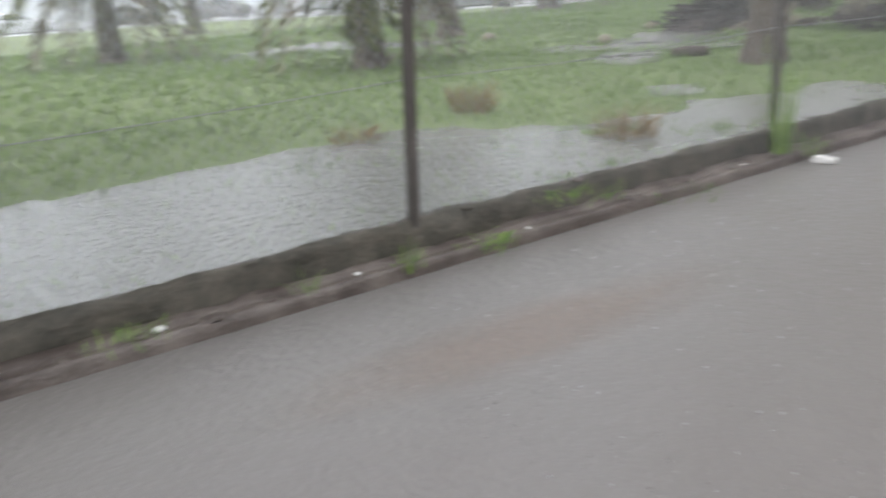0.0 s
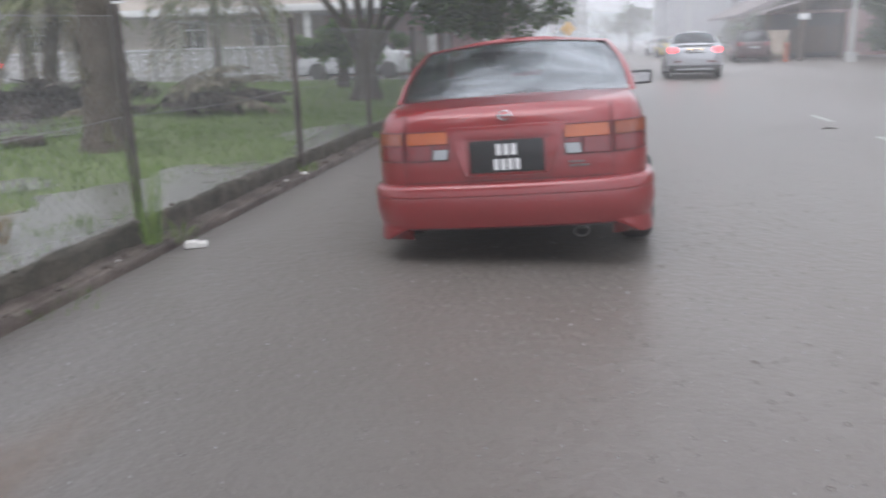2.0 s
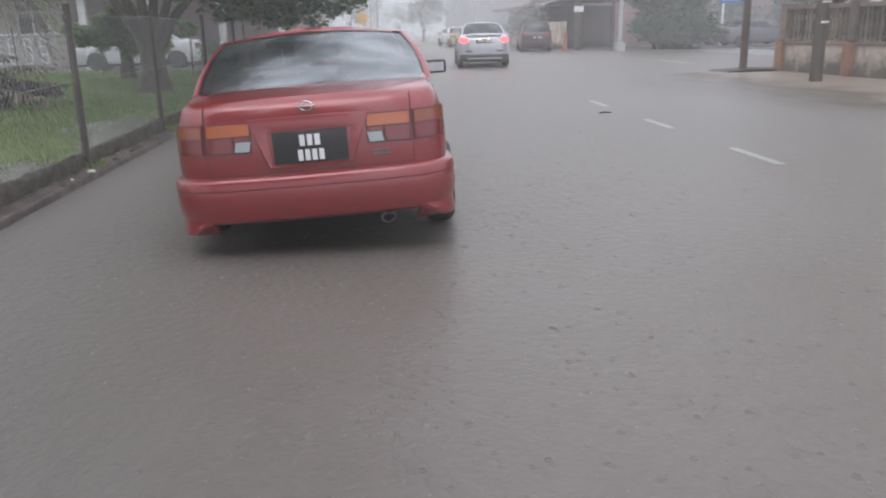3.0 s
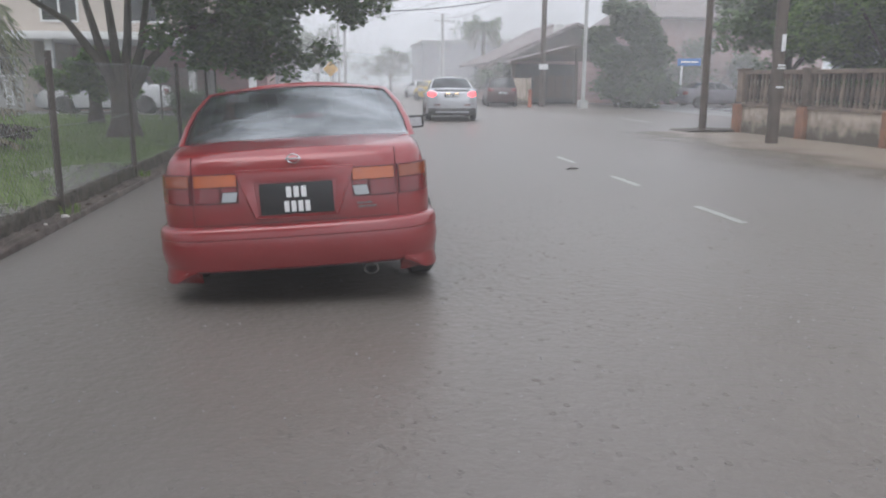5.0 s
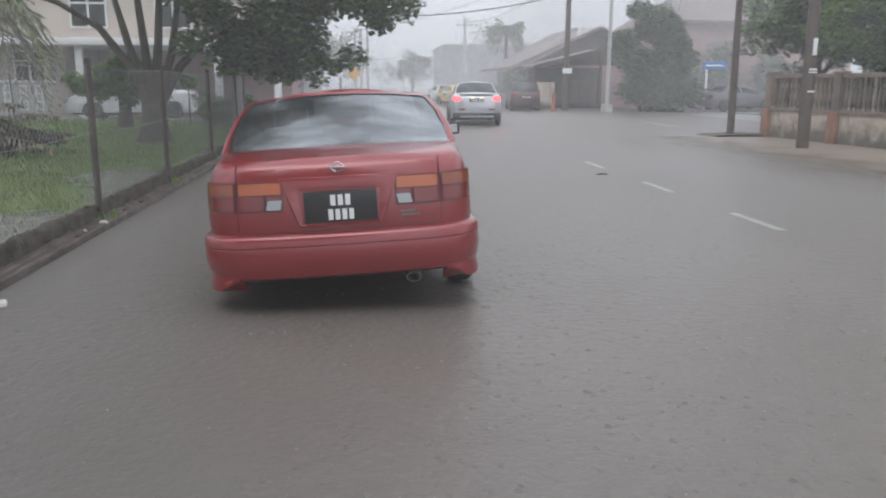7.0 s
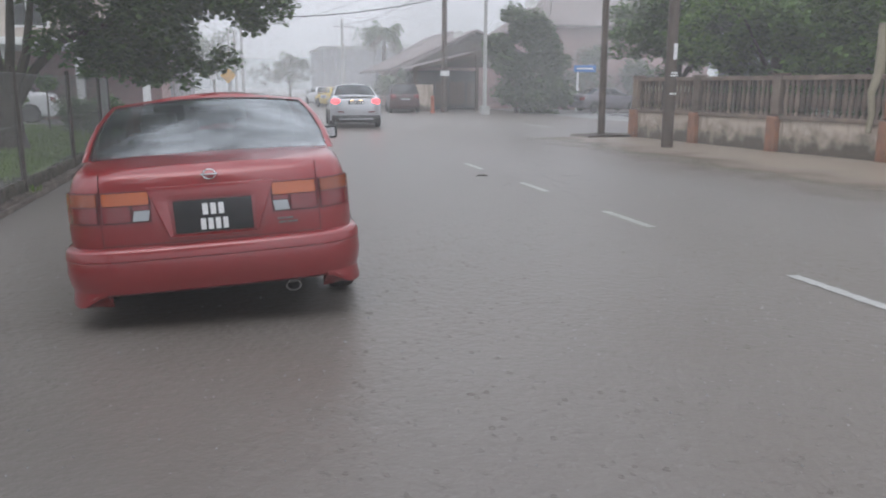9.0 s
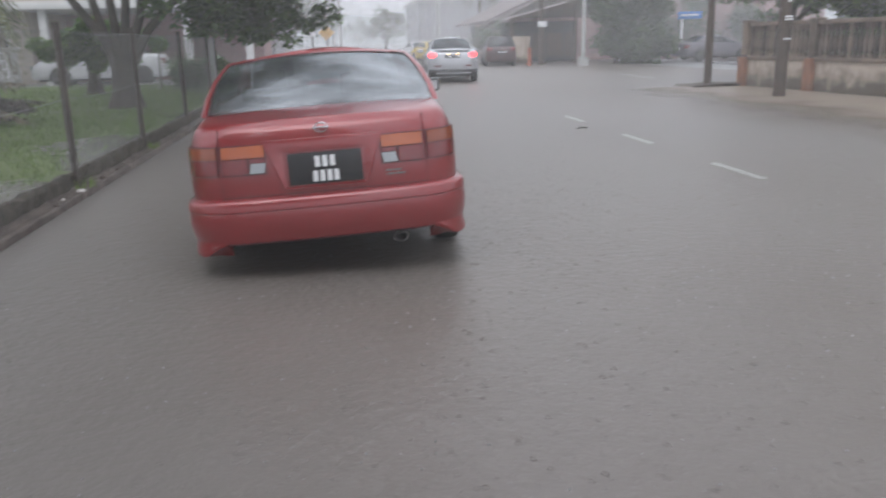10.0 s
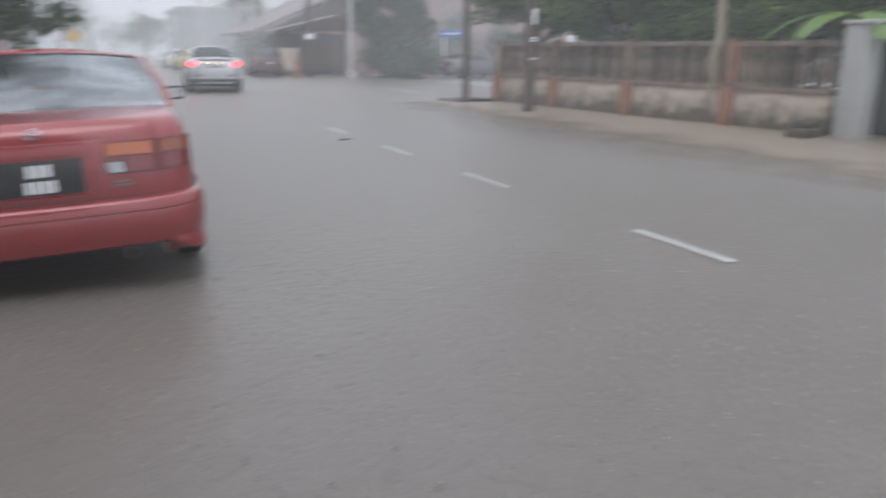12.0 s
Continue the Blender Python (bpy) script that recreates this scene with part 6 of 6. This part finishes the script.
# unseen spreading tree added behind the camera to keep light off the kerb side
limbs = [[(0, 0, 2.2), (1.2 * math.cos(a), 1.2 * math.sin(a), 3.6), (2.8 * math.cos(a), 2.8 * math.sin(a), 5.0)] for a in (0.3, 1.5, 2.7, 3.9, 5.2)]
clumps = [(2.8 * math.cos(a), 2.8 * math.sin(a), 5.3, 1.7) for a in (0.3, 1.5, 2.7, 3.9, 5.2)] + [(0, 0, 6.4, 2.2), (3.6, 1.2, 5.6, 1.3), (3.8, -1.2, 5.6, 1.3)]
broad_tree("shade_tree", lz(-5.6, -2.6), [(0, 0, 0), (0.02, 0, 1.2), (0.03, 0, 2.4)], limbs, clumps, 16000, 0.26, M_LEAF, "broad dark tree added out of view to shade the kerb side", 35, r0=0.3)

# old fronds hanging down the yellowed palm's trunk
rng = random.Random(41)
for ox, oy, top, low in ((0.30, -0.20, 2.3, 0.45), (0.12, -0.38, 2.1, 0.6), (0.34, 0.08, 2.2, 0.75)):
    verts, faces = [], []
    for i in range(34):
        s = i / 33
        p = Vector((ox * (1 + 0.25 * s), oy * (1 + 0.25 * s), top + (low - top) * s))
        for sg in (-1, 1):
            ln = 0.62 * (1 - 0.55 * s) * rng.uniform(0.8, 1.15)
            q = p + Vector((0.46 * sg * ln * 0.75, 0.86 * sg * ln * 0.75, -ln * rng.uniform(0.45, 0.9)))
            e = Vector((0.02, 0.01, 0.028))
            k = len(verts)
            verts += [p - e * 0.4, p + e * 0.4, p.lerp(q, 0.5) + e, q, p.lerp(q, 0.5) - e]
            faces.append((k, k + 1, k + 2, k + 3, k + 4))
    mesh_part("frond", verts, faces, M_FROND, yellow_palm)

# debris mound, heap of cut fronds, log, fallen nuts
def debris(name, at, rx, ry, h, n, label, seed, m=M_DEBRIS, long=0.5):
    rng = random.Random(seed)
    verts, faces = [], []
    for i in range(13):
        for j in range(17):
            u, v = -1 + 2 * i / 12, -1 + 2 * j / 16
            r = min(1.0, u * u + v * v)
            verts.append((u * rx, v * ry, h * (1 - r) ** 0.8 * (0.75 + 0.5 * noise.noise((u * 3, v * 3, seed))) - 0.03))
    for i in range(12):
        for j in range(16):
            k = i * 17 + j
            faces.append((k, k + 17, k + 18, k + 1))
    for _ in range(n):
        a, r = rng.uniform(0, 6.283), rng.random() ** 0.6
        p = Vector((r * rx * math.cos(a), r * ry * math.sin(a), h * (1 - r * r) * rng.uniform(0.6, 1.1)))
        b = rng.uniform(0, 6.283)
        d = Vector((math.cos(b), math.sin(b), rng.uniform(-0.15, 0.45))) * long * rng.uniform(0.4, 1.2)
        w = Vector((-d.y, d.x, 0)).normalized() * rng.uniform(0.012, 0.04)
        k = len(verts)
        verts += [p - w, p + w, p + d * 0.6 + w * 0.8 + Vector((0, 0, 0.04)), p + d, p + d * 0.6 - w * 0.8]
        faces.append((k, k + 1, k + 2, k + 3, k + 4))
    ob = mesh_part(name, verts, faces, m)
    ob.matrix_world = pose(*at)
    return tagged(ob, label, "debris", kind="stuff")


debris("debris_mound", lz(-10.3, 13.4), 1.0, 0.85, 0.6, 500, "dark mound of rotting leaf bases on the lawn", 1)
heap = root("frond_heap", pose(*lz(-6.9, 13.4)), "heap of cut brown palm fronds lying on the lawn", "palm fronds")
rng = random.Random(8)
for i in range(22):
    verts, faces = [], []
    frond(verts, faces, (rng.uniform(-1.2, -0.3), rng.uniform(-0.5, 0.5), rng.uniform(0.1, 0.5)), rng.uniform(-0.35, 0.3) + (math.pi if i % 4 == 0 else 0), rng.uniform(1.7, 2.5), rng.uniform(0.2, 0.55), rng.uniform(0.25, 0.5), rng, 0.4, 26)
    mesh_part("cut_frond", [Vector((v.x, v.y, max(v.z, 0.0))) for v in verts], faces, M_DEADFROND if i % 3 == 0 else M_DEBRIS, heap)
bm = bmesh.new()
tube(bm, [(-0.24, 0, 0.07), (-0.06, 0.03, 0.09), (0.14, 0, 0.09), (0.25, 0.02, 0.10)], [0.07, 0.085, 0.08, 0.06], 10)
tagged(part("log", bm, M_BARK, None, "", True, pose(*lz(-7.05, 8.6), 0, 0, 30)), "short dark rotten log on the wet grass", "log")
for x, y in ((-10.3, 10.3), (-13.1, 9.8), (-11.6, 13.0)):
    bm = bmesh.new()
    bmesh.ops.create_icosphere(bm, subdivisions=3, radius=0.13)
    for v in bm.verts:
        v.co *= 1 + 0.12 * noise.noise(v.co * 9)
        v.co.z = v.co.z * 0.85 + 0.08
    tagged(part("fallen_coconut", bm, M_DEADFROND, None, "", True, pose(*lz(x, y))), "pale brown fallen coconut on the grass", "coconut", "fallen coconuts")
for i, (x, y, hgt, n) in enumerate(((-5.95, 4.1, 0.42, 260), (-4.05, 4.15, 0.36, 240), (-5.75, 2.7, 0.24, 160))):
    tuft("dry_grass_tuft", lz(x, y), n, hgt, 0.22, M_DRY, "brown dry grass tuft standing in the puddle", 40 + i)
# weeds on the kerb at the post feet
for i, (x, y, z, hgt, n, s) in enumerate(((-3.03, 4.56, 0.1, 0.8, 55, 0.07), (-2.96, 4.8, 0.06, 0.2, 40, 0.12), (-2.99, 1.5, 0.06, 0.16, 30, 0.08), (-2.97, 1.95, 0.06, 0.09, 70, 0.16), (-3.0, 0.95, 0.08, 0.15, 14, 0.05), (-3.0, 7.6, 0.1, 0.12, 40, 0.12), (-3.0, 2.6, 0.2, 0.07, 80, 0.3), (-2.96, 3.4, 0.05, 0.06, 60, 0.3), (-3.0, 10.6, 0.1, 0.12, 30, 0.1), (-3.0, 0.2, 0.1, 0.08, 50, 0.2))):
    tuft("weed_tuft", (x, y, z), n, hgt, s, M_WEED if i % 3 != 1 else M_GRASS, "green weeds growing from the kerb at the fence", 60 + i, "weeds")
bm = bmesh.new()
box(bm, -0.10, 0.10, -0.06, 0.06, 0.0, 0.035, 0.008)
box(bm, -0.09, 0.02, -0.055, 0.05, 0.034, 0.05, 0.006, Matrix.Rotation(0.12, 4, "Z"))
tagged(part("takeaway_box", bm, M_PAPER, None, "", True, pose(-2.83, 4.78, 0.004, 0, 0, 25) @ Matrix.Diagonal((0.75, 0.8, 0.9, 1))), "crushed white takeaway box floating by the gutter", "litter")
rng = random.Random(77)
for i in range(26):
    y = rng.uniform(-0.6, 9)
    bm = bmesh.new()
    bmesh.ops.create_icosphere(bm, subdivisions=2, radius=rng.uniform(0.012, 0.035))
    for v in bm.verts:
        v.co = Vector((v.co.x * 1.3, v.co.y, v.co.z * 0.6)) * (1 + 0.25 * noise.noise(v.co * 40 + Vector((i, 0, 0))))
    tagged(part("stone_chip", bm, M_GUTTER if i % 3 else M_PAPER, None, "", True, pose(rng.uniform(-3.05, -2.99), y, 0.072, 0, 0, rng.uniform(0, 360))), "loose stone chip on the gutter edge", "stone", "gutter stones")

for i in range(26):
    y = rng.uniform(-0.8, 10)
    bm = bmesh.new()
    bmesh.ops.create_icosphere(bm, subdivisions=1, radius=rng.uniform(0.01, 0.028))
    for v in bm.verts:
        v.co = Vector((v.co.x, v.co.y * 1.4, v.co.z * 0.6)) * (1 + 0.3 * noise.noise(v.co * 40 + Vector((i, 3, 0))))
    tagged(part("rubble_piece", bm, M_KERB if i % 4 else M_GUTTER, None, "", False, pose(rng.uniform(-3.14, -3.05), y, 0.245, 0, 0, rng.uniform(0, 360))), "crumbled concrete piece on top of the dwarf wall", "rubble", "wall rubble")

# a sodden twig and leaf clump washed onto the road
bm = bmesh.new()
tube(bm, [(-0.17, 0, 0.012), (-0.06, 0.02, 0.03), (0.06, -0.01, 0.028), (0.18, 0.03, 0.012)], [0.012, 0.02, 0.018, 0.008], 7)
tube(bm, [(-0.02, 0.01, 0.025), (0.05, 0.07, 0.03), (0.10, 0.10, 0.012)], [0.012, 0.01, 0.005], 6)
tagged(part("fallen_twig", bm, M_DEBRIS, None, "", True, pose(3.24, 11.65, 0.0, 0, 0, 8) @ Matrix.Diagonal((0.6, 0.6, 0.5, 1))), "dark sodden twig lying on the flooded road", "twig")

# grass blades over the near lawn
rng = random.Random(5)
verts, faces = [], []
for _ in range(90000):
    u = rng.random()
    x = -3.4 - 22 * u ** 1.5
    y = rng.uniform(-2.5, 25.5)
    z = lawn_h(x, y)
    wet = z - lawn_base(x)
    if wet < 0.02 and rng.random() < 0.75:
        continue
    hgt = rng.uniform(0.04, 0.10) * (1 + 0.5 * u)
    a = rng.uniform(0, 6.283)
    w = 0.006 * (1 + 2.2 * u)
    c, s_ = math.cos(a) * w, math.sin(a) * w
    lx, ly = rng.uniform(-0.05, 0.05), rng.uniform(-0.05, 0.05)
    k = len(verts)
    verts += [(x - c, y - s_, z - 0.01), (x + c, y + s_, z - 0.01), (x + lx, y + ly, z + hgt)]
    faces.append((k, k + 1, k + 2))
ob = mesh_part("grass", verts, faces, M_GRASS)
tagged(ob, "short wet green grass blades covering the lawn", "grass", kind="stuff")

# ---- greenery of the far side
def shrub(name, at, blobs, n, size, m, label, seed, stems=3):
    rng = random.Random(seed)
    t = root(name, pose(*at), label, "shrub")
    for i in range(stems):
        b = blobs[i * len(blobs) // stems]
        bm = bmesh.new()
        tube(bm, [(b[0] * 0.3, b[1] * 0.3, -0.05), (b[0] * 0.6, b[1] * 0.6, b[2] * 0.5), (b[0], b[1], b[2])], [0.06, 0.045, 0.02], 7)
        part("stem", bm, M_BARK, t)
    verts, faces = [], []
    total = sum(b[3] ** 2 for b in blobs)
    for x, y, z, r in blobs:
        k = int(n * r * r / total)
        for _ in range(5):
            d = Vector((rng.gauss(0, 0.5), rng.gauss(0, 0.5), rng.gauss(0, 0.4))) * r
            leaf_cards(verts, faces, Vector((x, y, z)) + d, r * rng.uniform(0.4, 0.75), k // 5, size, rng)
    mesh_part("leaves", verts, faces, m, t)["kind"] = "stuff"
    return t


def yard_tree(at, hgt, spread, n, size, m, label, seed, r0=0.14):
    rng = random.Random(seed)
    limbs, clumps = [], []
    for k in range(6):
        a = k * 1.05 + rng.uniform(-0.3, 0.3)
        e = Vector((math.cos(a) * spread * rng.uniform(0.5, 0.9), math.sin(a) * spread * rng.uniform(0.5, 0.9), hgt * rng.uniform(0.55, 0.95)))
        limbs.append([(0, 0, hgt * 0.35), tuple(e * 0.5 + Vector((0, 0, hgt * 0.25))), tuple(e)])
        clumps.append((e.x, e.y, e.z, spread * rng.uniform(0.32, 0.5)))
        clumps.append((e.x * 0.5, e.y * 0.5, e.z * 0.9 + 0.3, spread * rng.uniform(0.3, 0.45)))
        clumps.append((e.x * 1.1, e.y * 1.1, e.z * 0.75, spread * rng.uniform(0.2, 0.35)))
    clumps.append((0, 0, hgt, spread * 0.5))
    return broad_tree("garden_tree", at, [(0, 0, -0.05), (0.03, 0, hgt * 0.25), (0, 0.03, hgt * 0.5)], limbs, clumps, n, size, m, label, seed, r0)


yard_tree((13.2, 22.6, 0), 4.2, 2.2, 17000, 0.16, M_LEAF, "dark leafy tree leaning over the wall corner", 51)
yard_tree((13.6, 18.4, 0), 4.4, 2.4, 20000, 0.17, M_LEAF2, "fresh green leafy tree behind the garden wall", 52)
yard_tree((13.3, 14.6, 0), 3.9, 2.2, 18000, 0.16, M_LEAF2, "bright green tree behind the garden wall", 53)
yard_tree((14.6, 11.4, 0), 4.4, 2.5, 20000, 0.18, M_LEAF2, "dense green tree inside the yard", 54)
yard_tree((17.0, 19.0, 0), 5.6, 3.2, 6000, 0.22, M_LEAF, "tall dark tree deep in the yard", 55)
yard_tree((17.5, 13.0, 0), 5.6, 3.2, 6000, 0.22, M_LEAF, "tall dark tree deep in the yard", 56)
shrub("yard_shrub", (12.7, 16.4, 0), [(0, -2.0, 1.2, 0.7), (0.2, 0, 1.3, 0.8), (0.3, 2.0, 1.2, 0.8), (0.3, -4.2, 1.1, 0.8), (0.8, 3.6, 1.2, 0.8)], 5000, 0.14, M_LEAF, "dark shrubs filling the yard behind the balustrade", 57, 5)
shrub("yard_hedge", (19.5, 14.0, 0), [(0, -9.0 + 2.2 * k, 1.4 + 1.6 * (k % 2), 1.7) for k in range(9)] + [(0.5, -8.0 + 2.4 * k, 4.4, 1.6) for k in range(8)], 12000, 0.3, M_LEAF, "dense dark hedge closing the back of the yard", 58, 6)
shrub("yard_hedge", (15.6, 15.0, 0), [(0.4 * (k % 2), -6.5 + 1.5 * k, 0.9 + 0.3 * (k % 3), 1.1) for k in range(11)] + [(0.6, -6.0 + 1.7 * k, 2.5 + 0.4 * (k % 2), 1.2) for k in range(9)], 26000, 0.2, M_LEAF, "dense dark bushes crowding the yard behind the balustrade", 59, 6)
shrub("round_shrub", (-4.35, 22.6, 0), [(0, 0, 0.65, 0.55), (0.3, -0.1, 0.6, 0.5), (-0.25, 0.1, 0.6, 0.5), (0.1, 0, 1.0, 0.42), (0.75, 0, 0.65, 0.5), (-0.1, -0.2, 0.35, 0.4)], 6000, 0.1, M_LEAF, "dark rounded shrub beside the fence corner", 68, 3)
# hedge and creeper at the corner beyond the side street
shrub("corner_hedge", (14.4, 40.5, 0), [(-0.8, 0, 3.5, 1.1), (0.0, 0, 4.3, 1.1), (1.0, 0.2, 4.0, 1.1), (-0.4, -0.3, 2.2, 1.1), (0.8, 0.2, 2.4, 1.2), (-0.6, -0.4, 1.0, 0.9), (0.6, -0.4, 0.9, 1.0), (1.6, 0.4, 1.5, 0.9), (1.7, 0.2, 2.9, 0.9), (2.3, 0.4, 0.8, 0.7), (2.2, 0.8, 2.3, 0.8), (2.9, 0.8, 1.0, 0.7), (-0.2, 0.2, 5.0, 0.7), (2.0, 0.4, 3.6, 0.6)], 28000, 0.24, M_LEAF3, "tall dense hedge with creeper at the street corner", 61, 5)
shrub("corner_hedge", (21.2, 46.2, 0), [(-5.6, 0, 2.4, 1.3), (-4.7, -0.3, 1.2, 1.1), (-3.6, 0, 2.0, 1.3), (-2.2, 0, 2.2, 1.4), (0, 0, 2.6, 1.5), (2.4, 0, 2.2, 1.5), (4.4, 0, 2.4, 1.4)], 9000, 0.26, M_LEAF3, "grey-green hedge behind the parked saloon", 62, 4)
shrub("road_shrub", (9.3, 46.8, 0), [(-0.4, 0, 1.0, 0.9), (0.4, 0.6, 1.6, 1.0), (-0.6, 2.2, 1.4, 1.0), (0.2, 4.4, 1.2, 1.0), (0.8, 7, 1.5, 1.1)], 5000, 0.18, M_LEAF3, "grey-green shrubs along the far road edge", 63, 3)
yard_tree((4.9, 86.0, 0), 4.2, 2.4, 3500, 0.3, M_LEAF3, "hazy tree beside the far road", 64)
yard_tree((-3.0, 92.0, 0), 6.0, 3.4, 3500, 0.4, M_LEAF3, "hazy tree across from the grey block", 65)
yard_tree((-6.5, 84.0, 0), 7.0, 3.6, 3500, 0.4, M_LEAF3, "hazy tree above the shop row", 66)
yard_tree((16.0, 100.0, 0), 7.0, 4.0, 3500, 0.4, M_LEAF3, "hazy tree behind the grey block", 67)
# banana clump above the gate pillar and a dry stem beside the pier
t = root("banana_plant", pose(12.6, 10.2, 0), "banana plant with broad torn bright leaves", "banana plant")
bm = bmesh.new()
tube(bm, [(0, 0, -0.05), (0, 0, 1.0), (0.05, 0, 2.0)], [0.13, 0.11, 0.08], 10)
part("stem", bm, M_WEED, t)
for k in range(8):
    a = k * 0.8
    d = Vector((math.cos(a), math.sin(a), 0))
    sd = Vector((-d.y, d.x, 0))
    verts, faces = [], []
    for i in range(13):
        s_ = i / 12
        p = Vector((0.05, 0, 1.95)) + d * 1.7 * s_ + Vector((0, 0, 1.1 * s_ - 1.35 * s_ * s_))
        w = 0.26 * math.sin(math.pi * min(1, s_ * 0.9 + 0.06)) ** 0.6
        verts += [p - sd * w + Vector((0, 0, -0.06)), p, p + sd * w + Vector((0, 0, -0.06))]
        if i:
            q = 3 * i
            faces += [(q - 3, q, q + 1, q - 2), (q - 2, q + 1, q + 2, q - 1)]
    mesh_part("leaf", verts, faces, M_LEAF2, t, "", True)
bm = bmesh.new()
tube(bm, [(0, 0, 0.55), (0.05, 0, 0.9), (0.0, 0.02, 1.3), (0.12, 0, 1.7), (0.1, 0, 2.6)], [0.05, 0.07, 0.08, 0.1, 0.09], 9)
tagged(part("dry_banana_stem", bm, M_DEADFROND, None, "", True, pose(11.28, 12.45, 0)), "withered brown banana stem hanging over the wall", "plant stem")


# ---- drops breaking on the flooded road
rng = random.Random(12)
verts, faces = [], []
for _ in range(2600):
    u = rng.random()
    y = 0.9 + 15 * u ** 1.6
    x = rng.uniform(-2.7, 7.0)
    r = rng.uniform(0.0012, 0.0026) * (1 + 1.5 * u)
    h = r * rng.uniform(0.6, 2.2)
    k = len(verts)
    n = 6
    for i in range(n):
        a = 2 * math.pi * i / n
        verts.append((x + r * math.cos(a), y + r * math.sin(a), 0.001))
    for i in range(n):
        a = 2 * math.pi * i / n
        verts.append((x + r * 1.25 * math.cos(a), y + r * 1.25 * math.sin(a), h))
    for i in range(n):
        faces.append((k + i, k + (i + 1) % n, k + n + (i + 1) % n, k + n + i))
tagged(mesh_part("rain_splash", verts, faces, M_DROP), "tiny splashes of raindrops on the flooded road", "splash", kind="stuff")

# rings that the drops leave on the water
verts, faces = [], []
for _ in range(10000):
    u = rng.random()
    y, x = 0.9 + 11 * u ** 1.3, rng.uniform(-2.5, 6.5)
    r = rng.uniform(0.004, 0.012) * (1 + 1.2 * u)
    ht = r * rng.uniform(0.12, 0.26) * (1 - 0.8 * u)
    k, n = len(verts), 9
    for q, zz in ((0.72, 0.0008), (0.88, ht), (1.06, 0.0008)):
        verts.extend((x + q * r * math.cos(2 * math.pi * i / n), y + q * r * math.sin(2 * math.pi * i / n), zz) for i in range(n))
    for j in (0, n):
        faces.extend((k + j + i, k + j + (i + 1) % n, k + j + n + (i + 1) % n, k + j + n + i) for i in range(n))
tagged(mesh_part("rain_ripple", verts, faces, M_ROAD), "small rings of raindrops on the flooded road", "ripple", kind="stuff")

# fine slanting rain streaks fitted to the camera's view, thickening into haze with distance
rg = np.random.RandomState(21)
N = 60000
a, d, e = rg.uniform(-1.4, 1.0, N), rg.uniform(5, 90, N), rg.uniform(-0.10, 0.16, N)
z = 1.35 + d * e
keep = z > 0.06
a, d, z = a[keep], d[keep], z[keep]
N = len(d)
x, y = d * np.sin(a), d * np.cos(a)
b = rg.uniform(0, np.pi, N)
w, h = 0.0005 * d, 0.008 * d * rg.uniform(0.6, 1.4, N)
co = np.empty((N, 3, 3), np.float32)
co[:, 0] = np.stack((x - np.cos(b) * w, y - np.sin(b) * w, z), 1)
co[:, 1] = np.stack((x + np.cos(b) * w, y + np.sin(b) * w, z), 1)
co[:, 2] = np.stack((x + 0.06 * h, y, z + h), 1)
me = bpy.data.meshes.new("rain")
me.vertices.add(3 * N)
me.vertices.foreach_set("co", co.ravel())
me.loops.add(3 * N)
me.loops.foreach_set("vertex_index", np.arange(3 * N, dtype=np.int32))
me.polygons.add(N)
me.polygons.foreach_set("loop_start", np.arange(0, 3 * N, 3, dtype=np.int32))
me.materials.append(M_RAIN)
me.update(calc_edges=True)
ob = new("rain", me)
ob.visible_shadow = False
tagged(ob, "dense fine streaks of falling rain fitted to the camera's view", "rain", kind="stuff")

# translucent shells added round the camera imitate haze, thicker with distance
# the nearest shell lifts the dark tones of everything behind it
for material, radii in ((M_HAZE_VEIL, (3.7, 14.0, 24.5, 34.0)), (M_HAZE_VEIL_FAR, (46.5, 63.0, 82.0))):
    verts, faces = [], []
    for r in radii:
        k, n = len(verts), 64
        for i in range(n + 1):
            b = -1.9 + 3.2 * i / n
            for zz in (0.0, 22.0):
                verts.append((r * math.sin(b), r * math.cos(b), zz))
        faces.extend((k + 2 * i, k + 2 * i + 2, k + 2 * i + 3, k + 2 * i + 1) for i in range(n))
    ob = mesh_part("haze_veil", verts, faces, material, None, "", True)
    ob.visible_shadow = False
    tagged(ob, "thin grey veils added round the camera in place of rain haze", "mist", kind="stuff")

# a smear of tan silt along the kerb side of the road
bm = bmesh.new()
bmesh.ops.create_circle(bm, cap_ends=True, segments=32, radius=1.0)
me = bpy.data.meshes.new("silt_shoal")
bm.to_mesh(me)
bm.free()
me.materials.append(M_SHOAL)
ob = new("silt_shoal", me)
ob.matrix_world = pose(-2.1, 1.5, 0.005, 0, 0, -4) @ Matrix.Diagonal((0.30, 1.3, 1, 1))
tagged(ob, "long smear of tan silt under shallow flood water", "silt", kind="stuff")
